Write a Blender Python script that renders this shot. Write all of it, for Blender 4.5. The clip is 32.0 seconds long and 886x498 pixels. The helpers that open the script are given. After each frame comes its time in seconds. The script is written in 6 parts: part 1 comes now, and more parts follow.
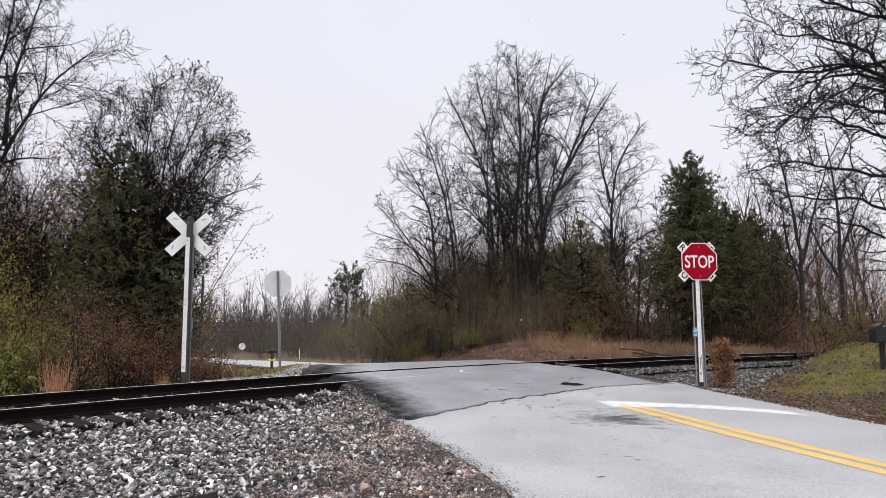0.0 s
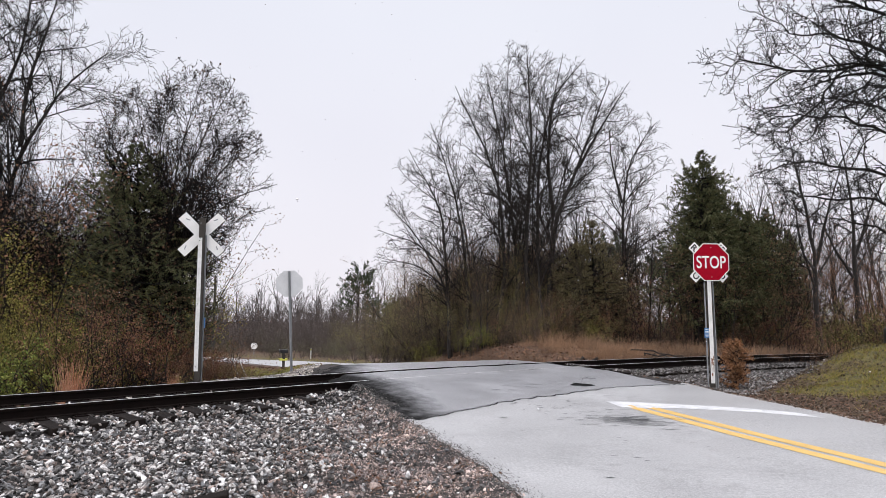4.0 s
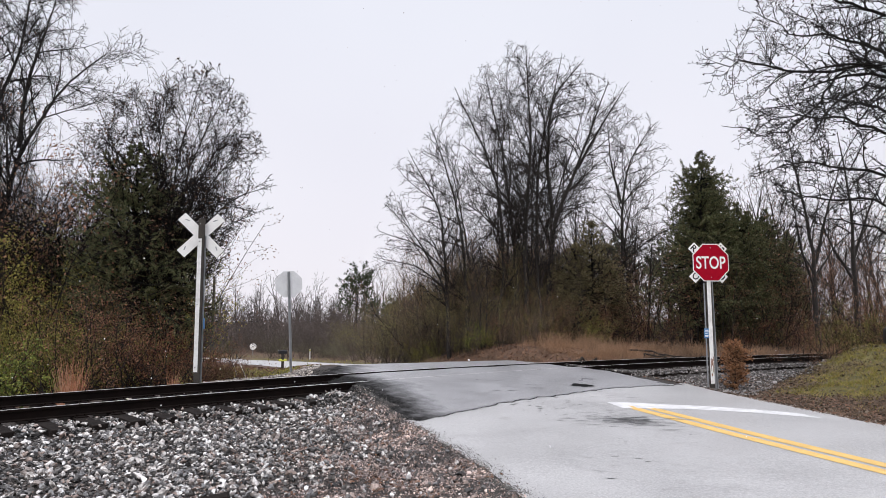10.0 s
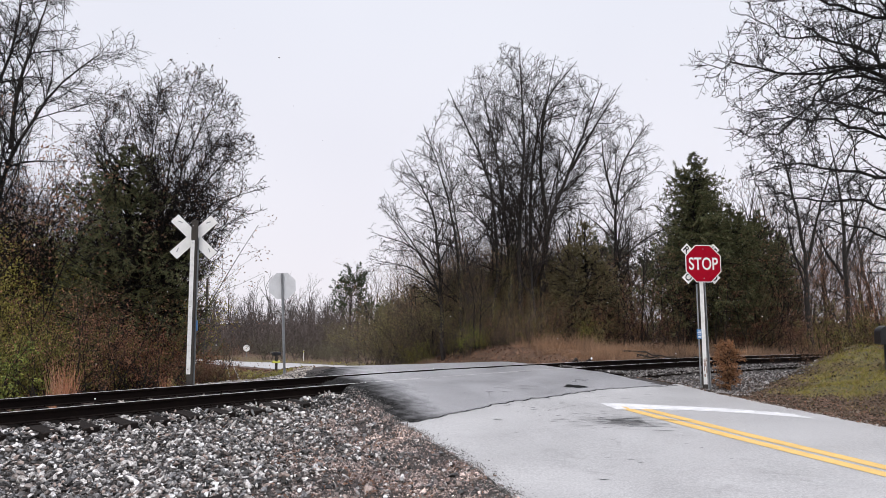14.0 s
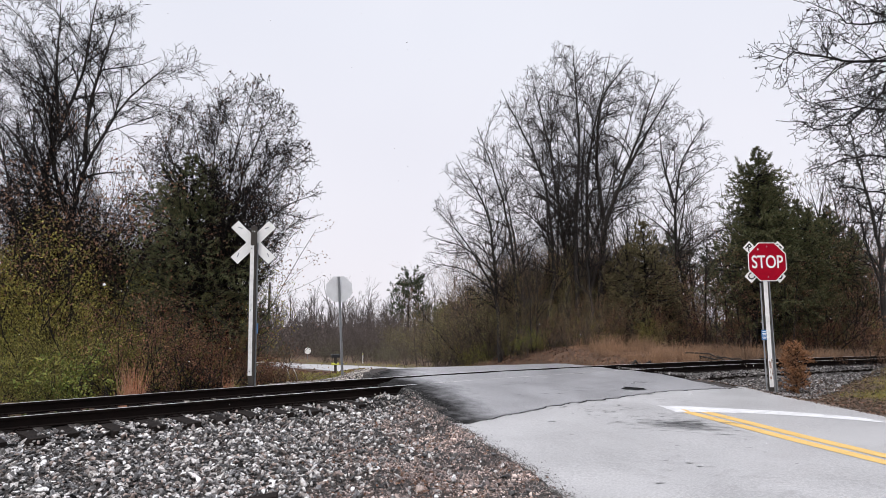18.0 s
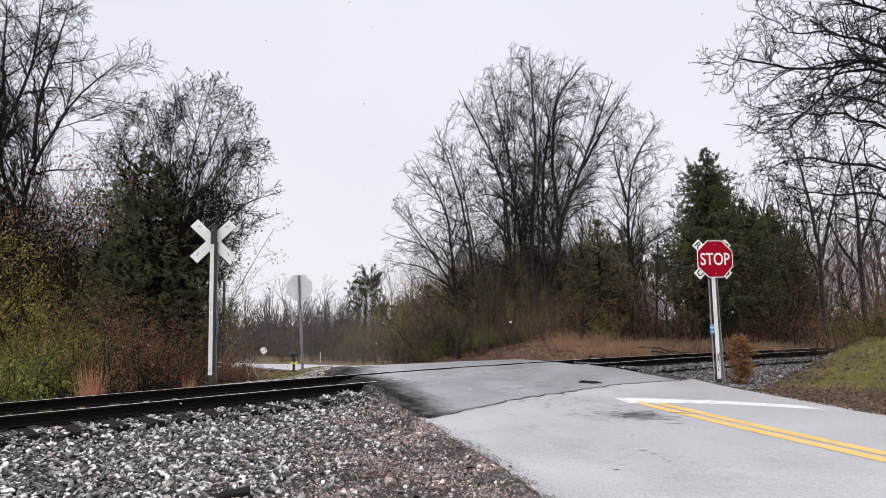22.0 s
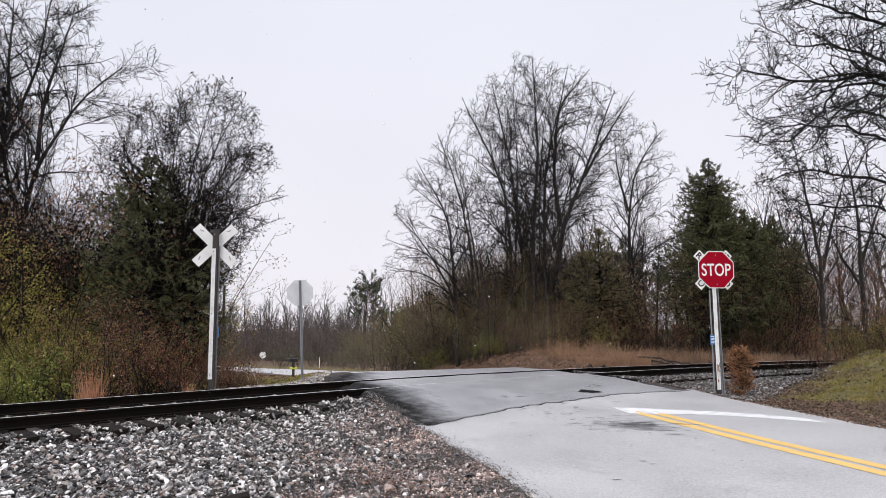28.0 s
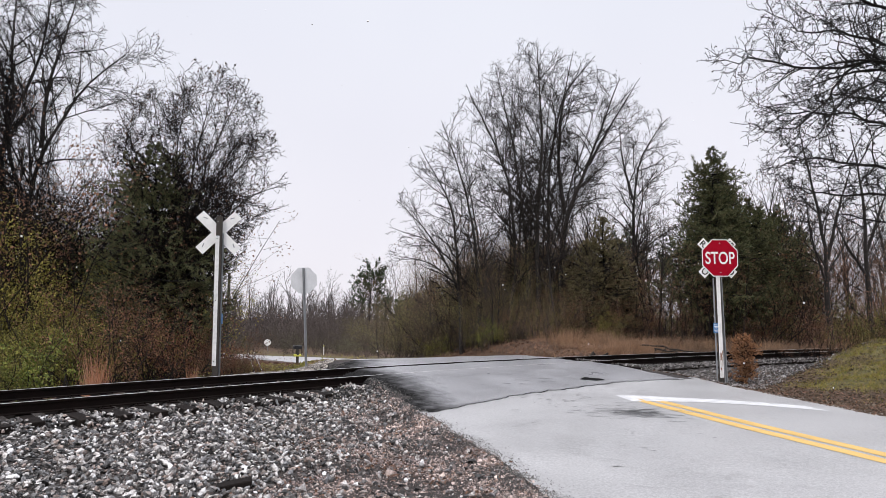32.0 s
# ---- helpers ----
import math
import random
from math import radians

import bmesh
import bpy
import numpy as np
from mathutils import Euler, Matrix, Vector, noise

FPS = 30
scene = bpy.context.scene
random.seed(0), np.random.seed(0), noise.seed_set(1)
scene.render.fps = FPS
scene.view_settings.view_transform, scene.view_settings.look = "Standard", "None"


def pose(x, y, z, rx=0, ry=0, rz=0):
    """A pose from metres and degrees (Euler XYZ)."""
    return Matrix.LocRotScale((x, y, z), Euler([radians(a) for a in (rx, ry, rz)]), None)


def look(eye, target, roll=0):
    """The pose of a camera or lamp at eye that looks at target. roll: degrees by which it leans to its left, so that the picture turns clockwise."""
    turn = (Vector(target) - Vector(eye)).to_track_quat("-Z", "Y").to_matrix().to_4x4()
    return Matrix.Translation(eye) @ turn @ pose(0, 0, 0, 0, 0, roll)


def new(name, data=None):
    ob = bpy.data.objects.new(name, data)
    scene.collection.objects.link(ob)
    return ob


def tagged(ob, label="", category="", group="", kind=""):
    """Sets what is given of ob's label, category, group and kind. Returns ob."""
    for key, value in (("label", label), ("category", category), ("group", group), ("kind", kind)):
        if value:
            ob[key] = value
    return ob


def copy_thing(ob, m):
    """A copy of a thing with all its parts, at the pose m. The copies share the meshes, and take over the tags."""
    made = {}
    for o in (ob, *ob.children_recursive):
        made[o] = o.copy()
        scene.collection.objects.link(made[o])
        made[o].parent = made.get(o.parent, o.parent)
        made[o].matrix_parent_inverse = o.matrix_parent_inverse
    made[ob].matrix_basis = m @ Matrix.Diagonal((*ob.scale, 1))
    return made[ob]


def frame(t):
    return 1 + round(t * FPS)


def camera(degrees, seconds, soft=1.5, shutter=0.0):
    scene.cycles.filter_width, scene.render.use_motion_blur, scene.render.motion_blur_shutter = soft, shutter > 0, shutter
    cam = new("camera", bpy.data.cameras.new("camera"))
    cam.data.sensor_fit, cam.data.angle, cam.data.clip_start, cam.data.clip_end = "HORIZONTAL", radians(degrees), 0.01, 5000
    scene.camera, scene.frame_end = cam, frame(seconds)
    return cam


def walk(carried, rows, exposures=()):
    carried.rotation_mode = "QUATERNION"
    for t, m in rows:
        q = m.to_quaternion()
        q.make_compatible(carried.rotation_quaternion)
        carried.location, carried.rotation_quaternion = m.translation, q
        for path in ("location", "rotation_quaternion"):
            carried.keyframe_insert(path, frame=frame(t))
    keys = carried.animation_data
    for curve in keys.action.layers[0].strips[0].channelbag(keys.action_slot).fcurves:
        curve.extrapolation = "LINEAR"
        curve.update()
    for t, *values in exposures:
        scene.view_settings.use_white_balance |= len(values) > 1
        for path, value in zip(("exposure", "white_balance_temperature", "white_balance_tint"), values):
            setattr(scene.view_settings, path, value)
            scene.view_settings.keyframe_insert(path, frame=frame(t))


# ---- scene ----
# The camera: held by hand, a step back after 18 s.
LENS = 67.2
PATH = [
    (0.0, -0.002, 0.027, 1.284, -1.207, 6.067, -0.114),
    (0.5, -0.010, 0.026, 1.288, -1.120, 6.070, -0.077),
    (1.0, -0.006, 0.014, 1.286, -0.963, 6.070, -0.035),
    (1.5, 0.007, 0.015, 1.282, -0.778, 6.039, -0.005),
    (2.0, 0.003, 0.009, 1.284, -0.652, 6.007, 0.076),
    (2.5, 0.002, 0.013, 1.282, -0.526, 6.013, 0.127),
    (3.0, 0.008, 0.004, 1.281, -0.427, 6.050, 0.096),
    (3.5, 0.016, -0.001, 1.286, -0.328, 6.082, 0.071),
    (5.5, 0.021, -0.006, 1.287, 0.021, 6.055, -0.198),
    (6.0, 0.025, -0.003, 1.290, 0.162, 6.020, -0.135),
    (6.5, 0.009, -0.002, 1.284, 0.228, 6.027, -0.097),
    (7.0, 0.011, -0.007, 1.289, 0.298, 5.988, -0.020),
    (7.5, 0.012, -0.005, 1.285, 0.299, 6.055, 0.037),
    (8.0, 0.004, -0.001, 1.288, 0.215, 6.054, 0.004),
    (8.5, 0.008, 0.001, 1.288, 0.153, 6.053, 0.008),
    (9.0, 0.002, 0.001, 1.289, 0.006, 6.050, -0.001),
    (9.5, 0.006, 0.004, 1.287, -0.164, 6.079, -0.067),
    (10.0, -0.005, 0.004, 1.292, -0.341, 6.113, -0.024),
    (10.5, -0.004, 0.009, 1.294, -0.459, 6.181, -0.078),
    (11.0, -0.005, 0.010, 1.297, -0.531, 6.232, -0.124),
    (11.5, 0.001, 0.004, 1.299, -0.581, 6.270, -0.138),
    (12.0, -0.002, 0.007, 1.293, -0.654, 6.306, -0.160),
    (12.5, -0.004, 0.009, 1.295, -0.727, 6.267, -0.089),
    (13.0, 0.002, -0.001, 1.288, -0.785, 6.245, -0.123),
    (13.5, 0.008, 0.001, 1.297, -0.827, 6.189, -0.112),
    (14.0, 0.004, -0.006, 1.301, -0.860, 6.203, -0.146),
    (14.5, 0.009, 0.005, 1.295, -0.820, 6.254, -0.221),
    (16.5, 0.010, -0.000, 1.300, -0.013, 6.317, -0.359),
    (17.0, 0.021, -0.008, 1.302, 1.235, 6.469, -0.301),
    (17.5, 0.036, -0.008, 1.309, 2.769, 6.575, -0.335),
    (18.0, 0.107, -0.027, 1.283, 4.094, 6.442, -0.440),
    (18.5, 0.125, -0.058, 1.285, 4.088, 6.098, -0.609),
    (19.0, 0.030, -0.180, 1.262, 3.228, 5.636, -0.785),
    (19.5, -0.004, -0.228, 1.259, 1.815, 5.233, -0.826),
    (20.0, -0.005, -0.242, 1.266, 0.817, 5.131, -0.816),
    (20.5, -0.022, -0.248, 1.264, 0.401, 5.337, -0.831),
    (21.0, -0.009, -0.260, 1.272, 0.295, 5.647, -0.947),
    (21.5, 0.011, -0.279, 1.266, 0.312, 5.994, -1.006),
    (22.0, -0.001, -0.273, 1.266, 0.304, 6.225, -0.988),
    (22.5, 0.003, -0.281, 1.271, 0.241, 6.420, -0.781),
    (23.0, 0.000, -0.293, 1.272, 0.132, 6.564, -0.533),
    (23.5, -0.003, -0.297, 1.274, 0.023, 6.677, -0.275),
    (24.0, -0.013, -0.291, 1.268, -0.104, 6.764, -0.106),
    (24.5, -0.010, -0.290, 1.272, -0.170, 6.792, -0.076),
    (25.0, -0.016, -0.292, 1.274, -0.180, 6.812, -0.099),
    (25.5, -0.016, -0.295, 1.272, -0.126, 6.813, -0.153),
    (27.5, -0.020, -0.301, 1.274, 0.255, 6.817, -0.253),
    (28.0, -0.023, -0.293, 1.274, 0.344, 6.807, -0.226),
    (28.5, -0.006, -0.298, 1.269, 0.454, 6.764, -0.212),
    (29.0, -0.003, -0.299, 1.268, 0.511, 6.684, -0.152),
    (29.5, -0.008, -0.296, 1.272, 0.574, 6.564, -0.096),
    (30.0, 0.004, -0.299, 1.266, 0.669, 6.404, -0.020),
    (30.5, 0.008, -0.300, 1.262, 0.733, 6.233, -0.020),
    (31.0, 0.013, -0.293, 1.260, 0.798, 6.038, -0.043),
    (31.5, 0.013, -0.292, 1.266, 0.803, 5.843, -0.053),
    (32.0, 0.008, -0.287, 1.260, 0.730, 5.803, -0.088),
]


def eye_pose(x, y, z, yaw, pitch, roll):
    a, b = radians(yaw), radians(pitch)
    way = Vector((-math.sin(a) * math.cos(b), math.cos(a) * math.cos(b), math.sin(b)))
    return look((x, y, z), Vector((x, y, z)) + way * 10, roll)


cam = camera(LENS, 32.0, soft=0.4)
walk(cam, [(row[0], eye_pose(*row[1:])) for row in PATH], exposures=[(0.0, 0.0, 6500, 11.5), (32.0, 0.0, 6500, 11.5)])

# ---- light: a bright overcast winter sky ----
SUN_AZ, SUN_EL = radians(205), radians(52)
world = bpy.data.worlds.new("overcast_sky")
scene.world = world
world.use_nodes = True
wn, wl = world.node_tree.nodes, world.node_tree.links
wn.clear()
w_out = wn.new("ShaderNodeOutputWorld")
w_bg = wn.new("ShaderNodeBackground")
w_sky = wn.new("ShaderNodeTexSky")
w_sky.sky_type, w_sky.sun_disc = "NISHITA", False
w_sky.sun_elevation, w_sky.sun_rotation = SUN_EL, SUN_AZ
w_sky.air_density, w_sky.dust_density = 1.0, 3.0
w_co = wn.new("ShaderNodeTexCoord")
w_noise = wn.new("ShaderNodeTexNoise")
w_noise.inputs["Scale"].default_value, w_noise.inputs["Detail"].default_value = 1.6, 3.0
w_ramp = wn.new("ShaderNodeValToRGB")
w_ramp.color_ramp.elements[0].position, w_ramp.color_ramp.elements[0].color = 0.3, (0.95, 0.95, 0.96, 1)
w_ramp.color_ramp.elements[1].position, w_ramp.color_ramp.elements[1].color = 0.75, (1.03, 1.03, 1.02, 1)
w_tint = wn.new("ShaderNodeValToRGB")
w_tint.color_ramp.elements[0].position, w_tint.color_ramp.elements[0].color = 0.02, (9.4, 9.15, 9.75, 1)
w_tint.color_ramp.elements[1].position, w_tint.color_ramp.elements[1].color = 0.42, (8.7, 8.92, 9.78, 1)
w_cloud = wn.new("ShaderNodeMixRGB")
w_cloud.blend_type = "MULTIPLY"
w_cloud.inputs["Fac"].default_value = 1.0
w_mix = wn.new("ShaderNodeMixRGB")
w_mix.inputs["Fac"].default_value = 0.93
w_bg.inputs["Strength"].default_value = 0.1
wl.new(w_co.outputs["Generated"], w_noise.inputs["Vector"])
wl.new(w_noise.outputs["Fac"], w_ramp.inputs["Fac"])
wl.new(w_sky.outputs["Color"], w_mix.inputs["Color1"])
wl.new(w_ramp.outputs["Color"], w_cloud.inputs["Color1"])
wl.new(w_tint.outputs["Color"], w_cloud.inputs["Color2"])
wl.new(w_cloud.outputs["Color"], w_mix.inputs["Color2"])
# an overcast sky is brightest overhead
w_sep = wn.new("ShaderNodeSeparateXYZ")
w_up = wn.new("ShaderNodeMapRange")
w_up.interpolation_type = "SMOOTHSTEP"
for key, value in (("From Min", 0.46), ("From Max", 1.0), ("To Min", 1.0), ("To Max", 2.1)):
    w_up.inputs[key].default_value = value
w_gain = wn.new("ShaderNodeVectorMath")
w_gain.operation = "SCALE"
wl.new(w_co.outputs["Generated"], w_sep.inputs["Vector"])
wl.new(w_sep.outputs["Z"], w_up.inputs["Value"])
wl.new(w_sep.outputs["Z"], w_tint.inputs["Fac"])
wl.new(w_mix.outputs["Color"], w_gain.inputs[0])
wl.new(w_up.outputs["Result"], w_gain.inputs["Scale"])
wl.new(w_gain.outputs["Vector"], w_bg.inputs["Color"])
wl.new(w_bg.outputs["Background"], w_out.inputs["Surface"])

sun_data = bpy.data.lights.new("sun", "SUN")
sun_data.energy, sun_data.angle, sun_data.color = 1.4, radians(14), (1.0, 0.97, 0.93)
sun = new("sun", sun_data)
sun.matrix_world = look((0, 0, 0), (-math.sin(SUN_AZ) * math.cos(SUN_EL), -math.cos(SUN_AZ) * math.cos(SUN_EL), -math.sin(SUN_EL)))

# ---- materials ----
def nodes_of(name):
    m = bpy.data.materials.new(name)
    m.use_nodes = True
    nt = m.node_tree
    return m, nt, nt.nodes["Principled BSDF"]


def node(nt, kind, **values):
    n = nt.nodes.new(kind)
    for key, value in values.items():
        n.inputs[key].default_value = value
    return n


def noise_node(nt, scale, detail=4.0, rough=0.6, coord="Object"):
    co = nt.nodes.new("ShaderNodeTexCoord")
    n = node(nt, "ShaderNodeTexNoise", Scale=scale, Detail=detail, Roughness=rough)
    nt.links.new(co.outputs[coord], n.inputs["Vector"])
    return n


def ramp(nt, fac, stops):
    r = nt.nodes.new("ShaderNodeValToRGB")
    els = r.color_ramp.elements
    while len(els) < len(stops):
        els.new(0.5)
    for e, (pos, col) in zip(els, stops):
        e.position, e.color = pos, (*col, 1)
    nt.links.new(fac, r.inputs["Fac"])
    return r


def blend(nt, kind, fac, a, b):
    m = nt.nodes.new("ShaderNodeMixRGB")
    m.blend_type = kind
    if isinstance(fac, float):
        m.inputs["Fac"].default_value = fac
    else:
        nt.links.new(fac, m.inputs["Fac"])
    for slot, v in (("Color1", a), ("Color2", b)):
        if isinstance(v, tuple):
            m.inputs[slot].default_value = (*v, 1)
        else:
            nt.links.new(v, m.inputs[slot])
    return m.outputs["Color"]


def surface(name, dark, light, scale=8.0, fine=60.0, rough=(0.6, 0.9), bump=0.3, depth=0.01, metal=0.0, island=0.0, grain=0.5, gloss=0.5):
    """A worn surface: large stains, fine grain, uneven gloss and relief; island varies each loose piece."""
    m, nt, bs = nodes_of(name)
    big, small = noise_node(nt, scale), noise_node(nt, fine, 6.0, 0.7)
    mixed = blend(nt, "MIX", grain, big.outputs["Fac"], small.outputs["Fac"])
    col = ramp(nt, mixed, [(0.32, dark), (0.68, light)]).outputs["Color"]
    if island:
        geo = nt.nodes.new("ShaderNodeNewGeometry")
        shade = ramp(nt, geo.outputs["Random Per Island"], [(0.0, (1 - island,) * 3), (1.0, (1 + island,) * 3)])
        col = blend(nt, "MULTIPLY", 1.0, col, shade.outputs["Color"])
    nt.links.new(col, bs.inputs["Base Color"])
    rr = node(nt, "ShaderNodeMapRange", **{"To Min": rough[0], "To Max": rough[1]})
    nt.links.new(big.outputs["Fac"], rr.inputs["Value"])
    nt.links.new(rr.outputs["Result"], bs.inputs["Roughness"])
    bs.inputs["Metallic"].default_value = metal
    bs.inputs["Specular IOR Level"].default_value = gloss
    bp = node(nt, "ShaderNodeBump", Strength=bump, Distance=depth)
    nt.links.new(mixed, bp.inputs["Height"])
    nt.links.new(bp.outputs["Normal"], bs.inputs["Normal"])
    return m


def leafy(name, colours, rough=0.75, gloss=0.15):
    """Leaves, needles and grass: every loose piece takes a colour of its own between those given."""
    m, nt, bs = nodes_of(name)
    geo = nt.nodes.new("ShaderNodeNewGeometry")
    n = len(colours)
    col = ramp(nt, geo.outputs["Random Per Island"], [(i / max(1, n - 1), c) for i, c in enumerate(colours)]).outputs["Color"]
    patch = noise_node(nt, 1.3, 2.0)
    tone = ramp(nt, patch.outputs["Fac"], [(0.3, (0.7, 0.7, 0.7)), (0.7, (1.25, 1.25, 1.2))])
    nt.links.new(blend(nt, "MULTIPLY", 1.0, col, tone.outputs["Color"]), bs.inputs["Base Color"])
    bs.inputs["Roughness"].default_value = rough
    bs.inputs["Specular IOR Level"].default_value = gloss
    return m


def plain_paint(name, colour, rough=0.45, dirt=0.25, metal=0.0, gloss=0.3):
    m, nt, bs = nodes_of(name)
    n = noise_node(nt, 6.0, 6.0, 0.7)
    dirty = tuple(c * (1 - dirt) for c in colour)
    nt.links.new(ramp(nt, n.outputs["Fac"], [(0.35, dirty), (0.6, colour)]).outputs["Color"], bs.inputs["Base Color"])
    bs.inputs["Roughness"].default_value = rough
    bs.inputs["Metallic"].default_value = metal
    bs.inputs["Specular IOR Level"].default_value = gloss
    return m


BARK = surface("grey_bark", (0.012, 0.0105, 0.0098), (0.046, 0.04, 0.037), 3.0, 40.0, (0.8, 0.95), 0.6, 0.02, gloss=0.2)
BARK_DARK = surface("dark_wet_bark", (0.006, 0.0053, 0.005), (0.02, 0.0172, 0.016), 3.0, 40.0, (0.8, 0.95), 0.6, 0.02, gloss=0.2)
# bark of the far woods: distance haze is painted in as paler grey
HAZE_BARK = surface("pale_grey_bark", (0.045, 0.04, 0.039), (0.12, 0.105, 0.1), 3.0, 30.0, (0.8, 0.95), 0.2, 0.004, gloss=0.15)
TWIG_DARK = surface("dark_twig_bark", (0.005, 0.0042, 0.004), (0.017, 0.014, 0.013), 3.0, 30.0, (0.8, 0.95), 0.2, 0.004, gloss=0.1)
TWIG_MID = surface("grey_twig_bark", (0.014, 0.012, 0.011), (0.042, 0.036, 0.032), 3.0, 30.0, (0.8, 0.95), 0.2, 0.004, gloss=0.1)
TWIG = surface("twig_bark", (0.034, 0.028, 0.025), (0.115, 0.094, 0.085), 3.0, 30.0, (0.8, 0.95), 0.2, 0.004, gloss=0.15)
CEDAR = leafy("cedar_needles", [(0.0599, 0.0726, 0.0374), (0.092, 0.108, 0.0523), (0.138, 0.144, 0.0681), (0.145, 0.109, 0.0621)])
CEDAR_BROWN = leafy("browned_cedar_needles", [(0.102, 0.096, 0.0549), (0.144, 0.128, 0.0671), (0.192, 0.166, 0.0854), (0.18, 0.125, 0.0756)])
PINE = leafy("pine_needles", [(0.037, 0.056, 0.028), (0.052, 0.074, 0.036), (0.074, 0.092, 0.047)])
OAK_BROWN = leafy("dry_brown_leaves", [(0.165, 0.0881, 0.0593), (0.229, 0.119, 0.0756), (0.314, 0.163, 0.0952), (0.197, 0.112, 0.0737)])
RED_BROWN = leafy("red_brown_leaves", [(0.125, 0.0541, 0.0349), (0.18, 0.0782, 0.0471), (0.252, 0.113, 0.0622), (0.157, 0.0813, 0.0501)])
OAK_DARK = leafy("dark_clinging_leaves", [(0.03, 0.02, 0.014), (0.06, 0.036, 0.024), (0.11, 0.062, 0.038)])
# leaf tones of the far brush, greyed to carry the distance haze
HAZE_BROWN = leafy("grey_brown_brush", [(0.09, 0.075, 0.07), (0.13, 0.108, 0.1), (0.17, 0.14, 0.13)])
HAZE_OLIVE = leafy("grey_olive_brush", [(0.1, 0.095, 0.07), (0.16, 0.15, 0.1), (0.2, 0.18, 0.11)])
WOOD_BROWN = leafy("dull_brown_leaves", [(0.14, 0.1, 0.068), (0.2, 0.14, 0.09), (0.27, 0.185, 0.115), (0.17, 0.13, 0.09)])
WOOD_OLIVE = leafy("dull_olive_leaves", [(0.14, 0.13, 0.06), (0.2, 0.18, 0.08), (0.28, 0.24, 0.1), (0.18, 0.15, 0.08)])
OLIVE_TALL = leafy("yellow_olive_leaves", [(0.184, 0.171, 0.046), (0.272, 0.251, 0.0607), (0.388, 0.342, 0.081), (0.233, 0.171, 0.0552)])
OLIVE = leafy("olive_leaves", [(0.119, 0.114, 0.034), (0.175, 0.171, 0.0451), (0.281, 0.257, 0.0607), (0.175, 0.134, 0.0451), (0.141, 0.139, 0.0396)])
GREEN = leafy("yellow_green_leaves", [(0.0805, 0.109, 0.0252), (0.138, 0.166, 0.0378), (0.253, 0.243, 0.0578)])
STRAW = leafy("dry_straw", [(0.217, 0.131, 0.0837), (0.315, 0.193, 0.119), (0.433, 0.272, 0.173), (0.249, 0.16, 0.107)])
SEDGE = leafy("rusty_sedge", [(0.38, 0.15, 0.08), (0.52, 0.25, 0.15), (0.66, 0.42, 0.3)])
GRASS = leafy("short_grass", [(0.1, 0.106, 0.0224), (0.224, 0.219, 0.0448), (0.354, 0.312, 0.0728), (0.354, 0.25, 0.101), (0.165, 0.163, 0.0336), (0.236, 0.175, 0.084)])
LUSH = leafy("green_verge_grass", [(0.187, 0.209, 0.0448), (0.374, 0.359, 0.0822), (0.562, 0.478, 0.135)])
LITTER = leafy("leaf_litter", [(0.0869, 0.0466, 0.031), (0.163, 0.088, 0.059), (0.272, 0.145, 0.0931), (0.12, 0.0725, 0.0538), (0.326, 0.207, 0.155)])


def rocky(name, colours, fine=70.0, rough=0.5):
    """Broken stone: each piece one of the given colours, with mineral grain and dirt of its own."""
    m, nt, bs = nodes_of(name)
    geo = nt.nodes.new("ShaderNodeNewGeometry")
    n = len(colours)
    pick = ramp(nt, geo.outputs["Random Per Island"], [(i / n, c) for i, c in enumerate(colours)])
    pick.color_ramp.interpolation = "CONSTANT"
    grain, dirt = noise_node(nt, fine, 5.0, 0.75), noise_node(nt, 16.0, 4.0, 0.6)
    g = ramp(nt, grain.outputs["Fac"], [(0.32, (0.5, 0.5, 0.5)), (0.66, (1.3, 1.3, 1.3))]).outputs["Color"]
    d = ramp(nt, dirt.outputs["Fac"], [(0.36, (0.32, 0.29, 0.27)), (0.56, (1.0, 1.0, 1.0))]).outputs["Color"]
    nt.links.new(blend(nt, "MULTIPLY", 1.0, blend(nt, "MULTIPLY", 1.0, pick.outputs["Color"], g), d), bs.inputs["Base Color"])
    bs.inputs["Roughness"].default_value = rough
    bp = node(nt, "ShaderNodeBump", Strength=0.5, Distance=0.006)
    nt.links.new(grain.outputs["Fac"], bp.inputs["Height"])
    nt.links.new(bp.outputs["Normal"], bs.inputs["Normal"])
    return m


STONE = rocky("ballast_stone", [(0.171, 0.162, 0.157), (0.853, 0.816, 0.782), (0.0765, 0.075, 0.0729), (0.497, 0.473, 0.456), (0.256, 0.256, 0.256), (0.903, 0.903, 0.903), (0.119, 0.111, 0.102), (0.651, 0.627, 0.604), (0.0511, 0.0511, 0.0511), (0.307, 0.264, 0.238), (0.782, 0.757, 0.734), (0.204, 0.204, 0.208), (0.408, 0.323, 0.28)])
# near-black stones: the shade between ballast stones is put into their colour
STONE_SHADE = rocky("dark_wet_ballast", [(0.021, 0.0203, 0.0196), (0.056, 0.0532, 0.0511), (0.0126, 0.0126, 0.0126), (0.091, 0.084, 0.0784), (0.035, 0.0315, 0.0294)])
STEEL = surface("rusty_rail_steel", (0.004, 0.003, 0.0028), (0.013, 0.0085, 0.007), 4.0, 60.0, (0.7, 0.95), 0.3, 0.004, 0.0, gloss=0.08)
# polished head, its base colour raised to paint in the sky's reflection
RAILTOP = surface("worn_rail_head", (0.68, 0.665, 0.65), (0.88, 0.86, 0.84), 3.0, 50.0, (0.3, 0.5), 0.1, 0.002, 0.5)
